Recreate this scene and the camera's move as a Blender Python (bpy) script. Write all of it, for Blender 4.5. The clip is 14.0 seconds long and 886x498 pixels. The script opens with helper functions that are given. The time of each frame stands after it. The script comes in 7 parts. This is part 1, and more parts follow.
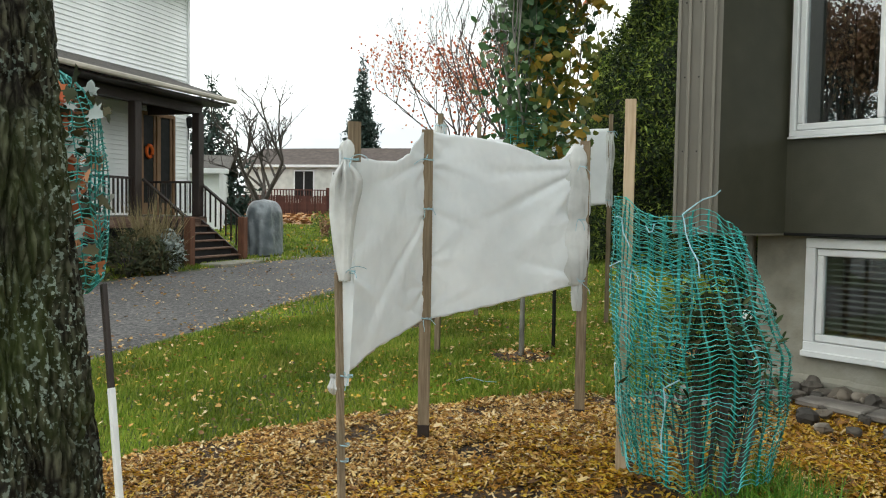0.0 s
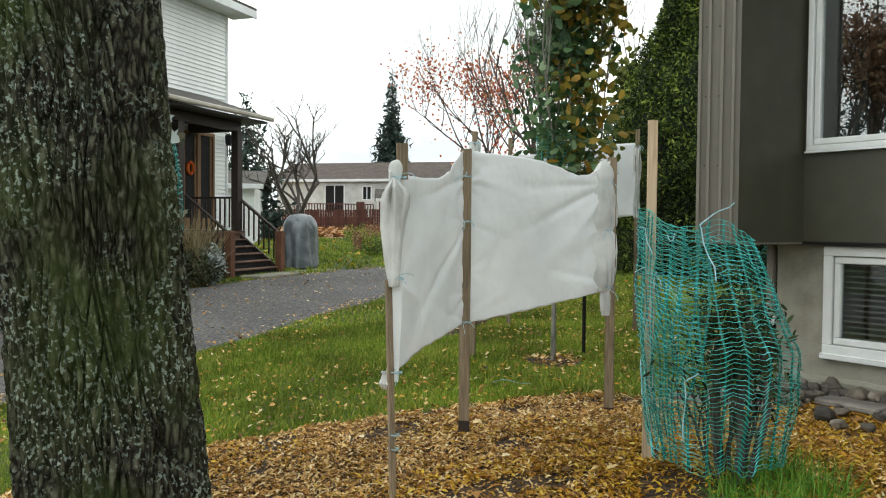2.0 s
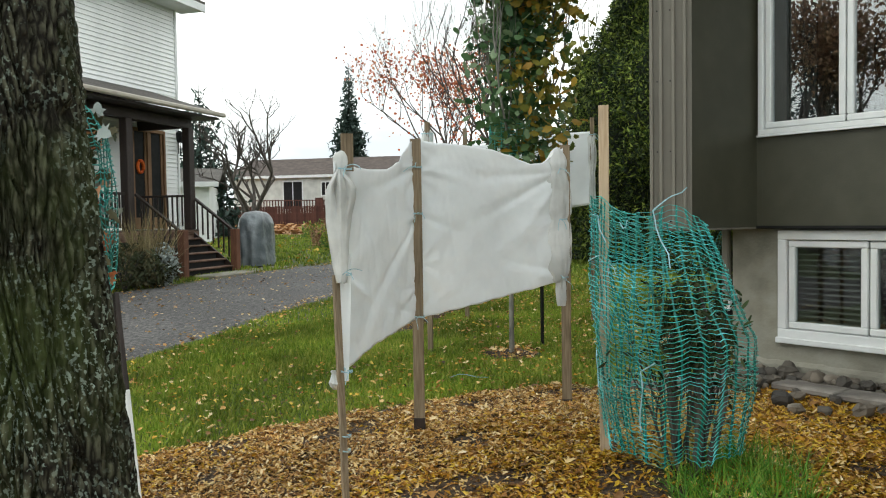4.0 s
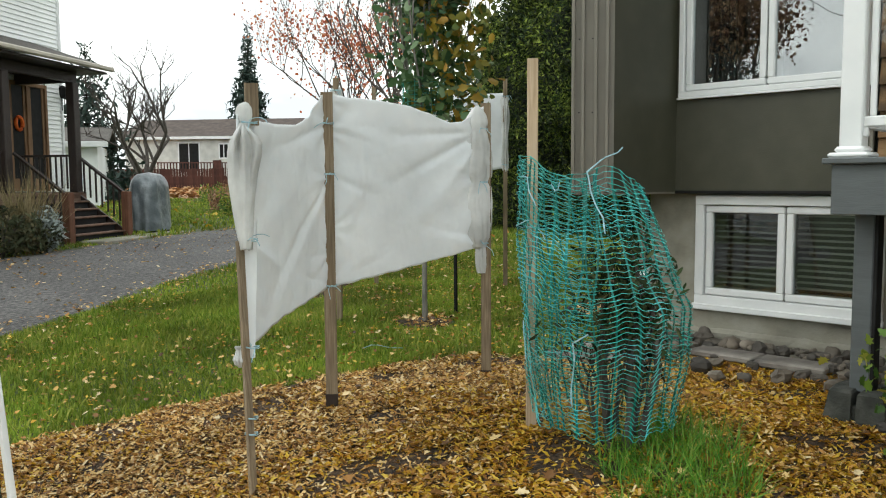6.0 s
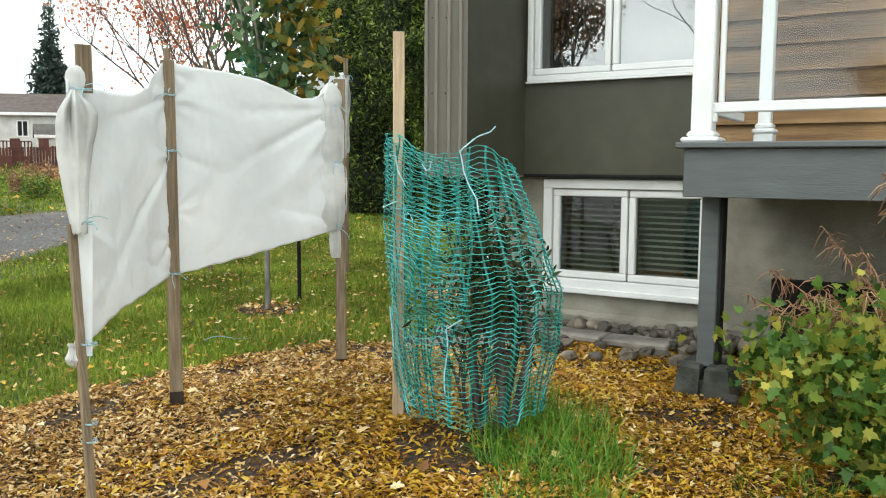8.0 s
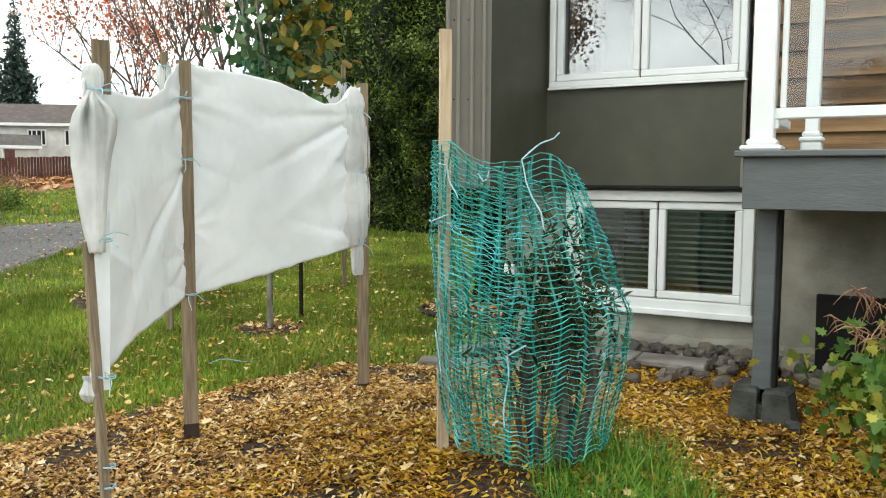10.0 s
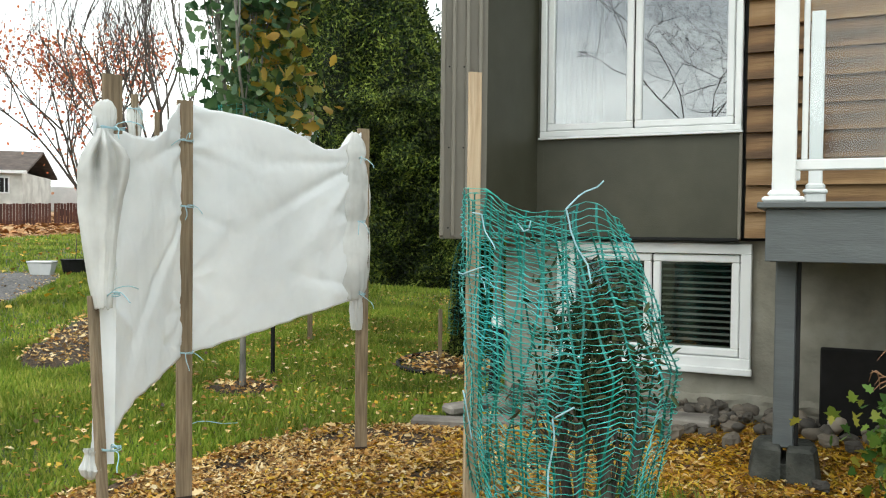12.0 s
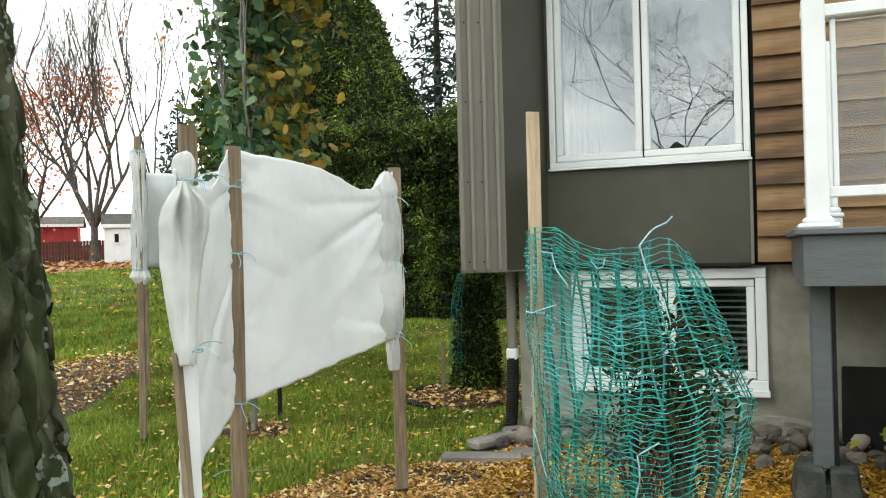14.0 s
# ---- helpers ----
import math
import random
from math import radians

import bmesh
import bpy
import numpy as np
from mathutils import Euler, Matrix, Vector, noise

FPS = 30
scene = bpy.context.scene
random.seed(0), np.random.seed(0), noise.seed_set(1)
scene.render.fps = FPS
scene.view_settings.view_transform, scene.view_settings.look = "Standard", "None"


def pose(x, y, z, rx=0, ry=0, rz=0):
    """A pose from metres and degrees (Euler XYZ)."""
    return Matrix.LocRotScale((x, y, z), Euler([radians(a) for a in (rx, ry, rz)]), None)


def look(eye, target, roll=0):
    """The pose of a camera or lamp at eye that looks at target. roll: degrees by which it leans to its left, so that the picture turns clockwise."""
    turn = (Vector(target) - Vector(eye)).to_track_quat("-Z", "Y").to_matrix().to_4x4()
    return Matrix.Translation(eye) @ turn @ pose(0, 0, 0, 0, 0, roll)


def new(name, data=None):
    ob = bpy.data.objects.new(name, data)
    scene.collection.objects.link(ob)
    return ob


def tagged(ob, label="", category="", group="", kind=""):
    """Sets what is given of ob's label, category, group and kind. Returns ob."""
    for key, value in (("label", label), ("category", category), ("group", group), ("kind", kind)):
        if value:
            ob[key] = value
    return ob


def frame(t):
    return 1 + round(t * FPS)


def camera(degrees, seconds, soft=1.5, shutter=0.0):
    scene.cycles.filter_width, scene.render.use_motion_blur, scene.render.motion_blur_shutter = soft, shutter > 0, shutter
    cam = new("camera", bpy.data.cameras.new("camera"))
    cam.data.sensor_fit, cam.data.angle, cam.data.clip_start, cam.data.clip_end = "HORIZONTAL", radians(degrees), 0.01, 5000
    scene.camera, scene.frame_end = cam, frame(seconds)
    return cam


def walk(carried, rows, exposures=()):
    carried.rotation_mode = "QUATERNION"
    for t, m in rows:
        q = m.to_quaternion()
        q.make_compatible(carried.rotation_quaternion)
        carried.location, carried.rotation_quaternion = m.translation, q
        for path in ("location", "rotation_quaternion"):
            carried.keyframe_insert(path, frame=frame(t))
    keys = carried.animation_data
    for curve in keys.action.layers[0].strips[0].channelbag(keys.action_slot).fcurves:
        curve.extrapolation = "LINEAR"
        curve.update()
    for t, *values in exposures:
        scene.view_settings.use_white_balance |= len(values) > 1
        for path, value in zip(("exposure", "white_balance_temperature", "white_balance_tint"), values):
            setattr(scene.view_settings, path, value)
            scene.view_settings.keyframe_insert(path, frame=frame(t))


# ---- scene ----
cam = camera(57.3, 14.0, 1.1)
PATH = [
    (0, (0.222, 0.072, 1.43), (-1.34, 1.318, 1.338), 0.9),
    (0.5, (0.375, -0.127, 1.408), (-1.258, 1.02, 1.279), -0.9),
    (1, (0.483, -0.234, 1.415), (-1.128, 0.946, 1.303), -1.0),
    (1.5, (0.521, -0.315, 1.424), (-1.115, 0.832, 1.336), -0.1),
    (2, (0.538, -0.265, 1.425), (-1.068, 0.926, 1.364), 0.5),
    (2.5, (0.536, -0.247, 1.423), (-1.026, 1.0, 1.357), -0.3),
    (5, (0.371, 0.022, 1.411), (-1.164, 1.301, 1.317), -1.5),
    (5.5, (0.296, 0.066, 1.407), (-1.16, 1.427, 1.244), -1.0),
    (6, (0.134, 0.059, 1.393), (-1.248, 1.495, 1.228), -0.4),
    (6.5, (0.0, 0.067, 1.393), (-1.241, 1.628, 1.248), 0.3),
    (7, (-0.062, 0.054, 1.383), (-1.172, 1.708, 1.2), 0.0),
    (7.5, (-0.103, 0.057, 1.353), (-1.168, 1.739, 1.163), 0.1),
    (8, (-0.154, 0.091, 1.365), (-1.195, 1.786, 1.163), 0.3),
    (10.5, (-0.784, 0.211, 1.352), (-1.717, 1.972, 1.187), 0.2),
    (11, (-0.879, 0.163, 1.341), (-1.753, 1.954, 1.169), 0.5),
    (11.5, (-0.974, 0.127, 1.341), (-1.882, 1.901, 1.173), 0.1),
    (12, (-1.135, 0.22, 1.351), (-1.975, 2.034, 1.302), 0.6),
    (12.5, (-1.317, 0.255, 1.365), (-2.051, 2.113, 1.282), -1.3),
    (13, (-1.428, 0.19, 1.377), (-2.145, 2.056, 1.311), -0.5),
    (13.5, (-1.517, 0.092, 1.393), (-2.218, 1.965, 1.358), -0.3),
    (14, (-1.589, 0.033, 1.417), (-2.316, 1.896, 1.431), -1.4),
]
walk(cam, [(t, look(eye, target, roll)) for t, eye, target, roll in PATH],
     exposures=[(0.0, -0.28, 6300, 4), (0.5, -0.43, 6300, 4), (1.0, -0.24, 6300, 4), (2.5, -0.33, 6300, 4), (5.0, -0.31, 6300, 4), (6.4, -0.25, 6300, 4), (7.2, 0.12, 6300, 4), (8.0, 0.21, 6300, 4), (11.0, 0.17, 6300, 4), (11.5, 0.29, 6300, 4), (12.0, 0.09, 6300, 4), (14.0, 0.1, 6300, 4)])

# ---- daylight: a bright overcast sky ----
world = bpy.data.worlds.new("world")
scene.world = world
world.use_nodes = True
wn, wl = world.node_tree.nodes, world.node_tree.links
wn.clear()
w_out, w_bg = wn.new("ShaderNodeOutputWorld"), wn.new("ShaderNodeBackground")
w_sky, w_hsv = wn.new("ShaderNodeTexSky"), wn.new("ShaderNodeHueSaturation")
w_sky.sky_type, w_sky.sun_disc = "NISHITA", False
w_sky.sun_elevation, w_sky.sun_rotation = radians(38), radians(215)
w_sky.dust_density, w_sky.air_density = 1.0, 1.0
w_hsv.inputs["Saturation"].default_value = 0.12
w_tc, w_map, w_noise, w_ramp = (wn.new("ShaderNode" + k) for k in ("TexCoord", "Mapping", "TexNoise", "ValToRGB"))
w_map.inputs["Scale"].default_value = (1.0, 1.0, 3.2)
w_noise.inputs["Scale"].default_value, w_noise.inputs["Detail"].default_value = 2.6, 6.0
w_ramp.color_ramp.elements[0].position, w_ramp.color_ramp.elements[1].position = 0.34, 0.66
w_ramp.color_ramp.elements[0].color, w_ramp.color_ramp.elements[1].color = (0.54, 0.56, 0.6, 1), (1.16, 1.16, 1.15, 1)
w_mix = wn.new("ShaderNodeMix")
w_mix.data_type, w_mix.blend_type = "RGBA", "MULTIPLY"
w_mix.inputs["Factor"].default_value = 1.0
wl.new(w_tc.outputs["Generated"], w_map.inputs["Vector"])
wl.new(w_map.outputs["Vector"], w_noise.inputs["Vector"])
wl.new(w_noise.outputs["Fac"], w_ramp.inputs["Fac"])
wl.new(w_sky.outputs["Color"], w_hsv.inputs["Color"])
w_veil = wn.new("ShaderNodeMix")
w_veil.data_type = "RGBA"
w_veil.inputs["Factor"].default_value = 0.8
w_veil.inputs["B"].default_value = (17.6, 17.4, 16.8, 1)
wl.new(w_hsv.outputs["Color"], w_veil.inputs["A"])
wl.new(w_veil.outputs["Result"], w_mix.inputs["A"])
wl.new(w_ramp.outputs["Color"], w_mix.inputs["B"])
wl.new(w_mix.outputs["Result"], w_bg.inputs["Color"])
wl.new(w_bg.outputs["Background"], w_out.inputs["Surface"])
w_bg.inputs["Strength"].default_value = 0.15
sun = new("sun", bpy.data.lights.new("sun", "SUN"))
sun.data.energy, sun.data.angle, sun.data.color = 1.0, radians(35), (1.0, 0.97, 0.92)
sun.matrix_world = look((-12, -16, 18), (0, 0, 0))


# ---- materials ----
def ramp_stops(ramp, stops):
    el = ramp.color_ramp.elements
    while len(el) < len(stops):
        el.new(0.5)
    for e, (p, c) in zip(el, stops):
        e.position, e.color = p, (*c, 1)


def material(name, colours, scale=8.0, detail=6.0, rough=0.8, bump=0.3, bump_scale=40.0, stretch=(1, 1, 1), island=0.0,
             random_ob=0.0, stain=0.25, stain_scale=1.3, metal=0.0, translucent=0.0, spec=0.4, bump_dist=0.01):
    """A noise of colours at one scale, stains at a larger one and a fine relief; island and random_ob vary the pieces."""
    m = bpy.data.materials.new(name)
    m.use_nodes = True
    nt = m.node_tree
    n, l = nt.nodes, nt.links
    bsdf, out = n["Principled BSDF"], n["Material Output"]
    bsdf.inputs["Roughness"].default_value, bsdf.inputs["Metallic"].default_value = rough, metal
    bsdf.inputs["Specular IOR Level"].default_value = spec
    tc, mp, no = n.new("ShaderNodeTexCoord"), n.new("ShaderNodeMapping"), n.new("ShaderNodeTexNoise")
    mp.inputs["Scale"].default_value = stretch
    no.inputs["Scale"].default_value, no.inputs["Detail"].default_value = scale, detail
    l.new(tc.outputs["Object"], mp.inputs["Vector"])
    l.new(mp.outputs["Vector"], no.inputs["Vector"])
    fac = no.outputs["Fac"]
    if island or random_ob:
        src = n.new("ShaderNodeNewGeometry").outputs["Random Per Island"] if island else n.new("ShaderNodeObjectInfo").outputs["Random"]
        mm = n.new("ShaderNodeMix")
        mm.inputs["Factor"].default_value = island or random_ob
        l.new(fac, mm.inputs["A"])
        l.new(src, mm.inputs["B"])
        fac = mm.outputs["Result"]
    ramp = n.new("ShaderNodeValToRGB")
    lo, hi = (0.08, 0.92) if island > 0.5 or random_ob > 0.5 else (0.3, 0.7)
    ramp_stops(ramp, [(lo + (hi - lo) * i / max(1, len(colours) - 1), c) for i, c in enumerate(colours)])
    l.new(fac, ramp.inputs["Fac"])
    col = ramp.outputs["Color"]
    if stain:
        sn, sr, sm = n.new("ShaderNodeTexNoise"), n.new("ShaderNodeMapRange"), n.new("ShaderNodeMix")
        sn.inputs["Scale"].default_value, sn.inputs["Detail"].default_value = stain_scale, 4
        sr.inputs["From Min"].default_value, sr.inputs["From Max"].default_value = 0.35, 0.7
        sr.inputs["To Min"].default_value, sr.inputs["To Max"].default_value = 1.0 - stain, 1.0 + stain * 0.3
        sm.data_type, sm.blend_type = "RGBA", "MULTIPLY"
        sm.inputs["Factor"].default_value = 1.0
        l.new(tc.outputs["Object"], sn.inputs["Vector"])
        l.new(sn.outputs["Fac"], sr.inputs["Value"])
        l.new(col, sm.inputs["A"])
        l.new(sr.outputs["Result"], sm.inputs["B"])
        col = sm.outputs["Result"]
    l.new(col, bsdf.inputs["Base Color"])
    if bump:
        bn, bp = n.new("ShaderNodeTexNoise"), n.new("ShaderNodeBump")
        bn.inputs["Scale"].default_value, bn.inputs["Detail"].default_value = bump_scale, 5
        bp.inputs["Strength"].default_value, bp.inputs["Distance"].default_value = bump, bump_dist
        l.new(mp.outputs["Vector"], bn.inputs["Vector"])
        l.new(bn.outputs["Fac"], bp.inputs["Height"])
        l.new(bp.outputs["Normal"], bsdf.inputs["Normal"])
    if translucent:
        tr, mx = n.new("ShaderNodeBsdfTranslucent"), n.new("ShaderNodeMixShader")
        mx.inputs["Fac"].default_value = translucent
        l.new(col, tr.inputs["Color"])
        l.new(bsdf.outputs["BSDF"], mx.inputs[1])
        l.new(tr.outputs["BSDF"], mx.inputs[2])
        l.new(mx.outputs["Shader"], out.inputs["Surface"])
    return m


def glass_material(name, tint=(0.9, 0.95, 0.95), rough=0.01, mirror=0.25, peak=1.0):
    """A pane: clear, with a sheet's reflection."""
    m = bpy.data.materials.new(name)
    m.use_nodes = True
    n, l = m.node_tree.nodes, m.node_tree.links
    out = n["Material Output"]
    gl, tr, mx, fr, mr = (n.new("ShaderNode" + k) for k in ("BsdfGlossy", "BsdfTransparent", "MixShader", "Fresnel", "MapRange"))
    gl.inputs["Roughness"].default_value = rough
    tr.inputs["Color"].default_value = (*tint, 1)
    fr.inputs["IOR"].default_value = 1.5
    mr.inputs["To Min"].default_value, mr.inputs["To Max"].default_value = mirror, peak
    l.new(fr.outputs["Fac"], mr.inputs["Value"])
    l.new(mr.outputs["Result"], mx.inputs["Fac"])
    l.new(tr.outputs["BSDF"], mx.inputs[1])
    l.new(gl.outputs["BSDF"], mx.inputs[2])
    l.new(mx.outputs["Shader"], out.inputs["Surface"])
    return m


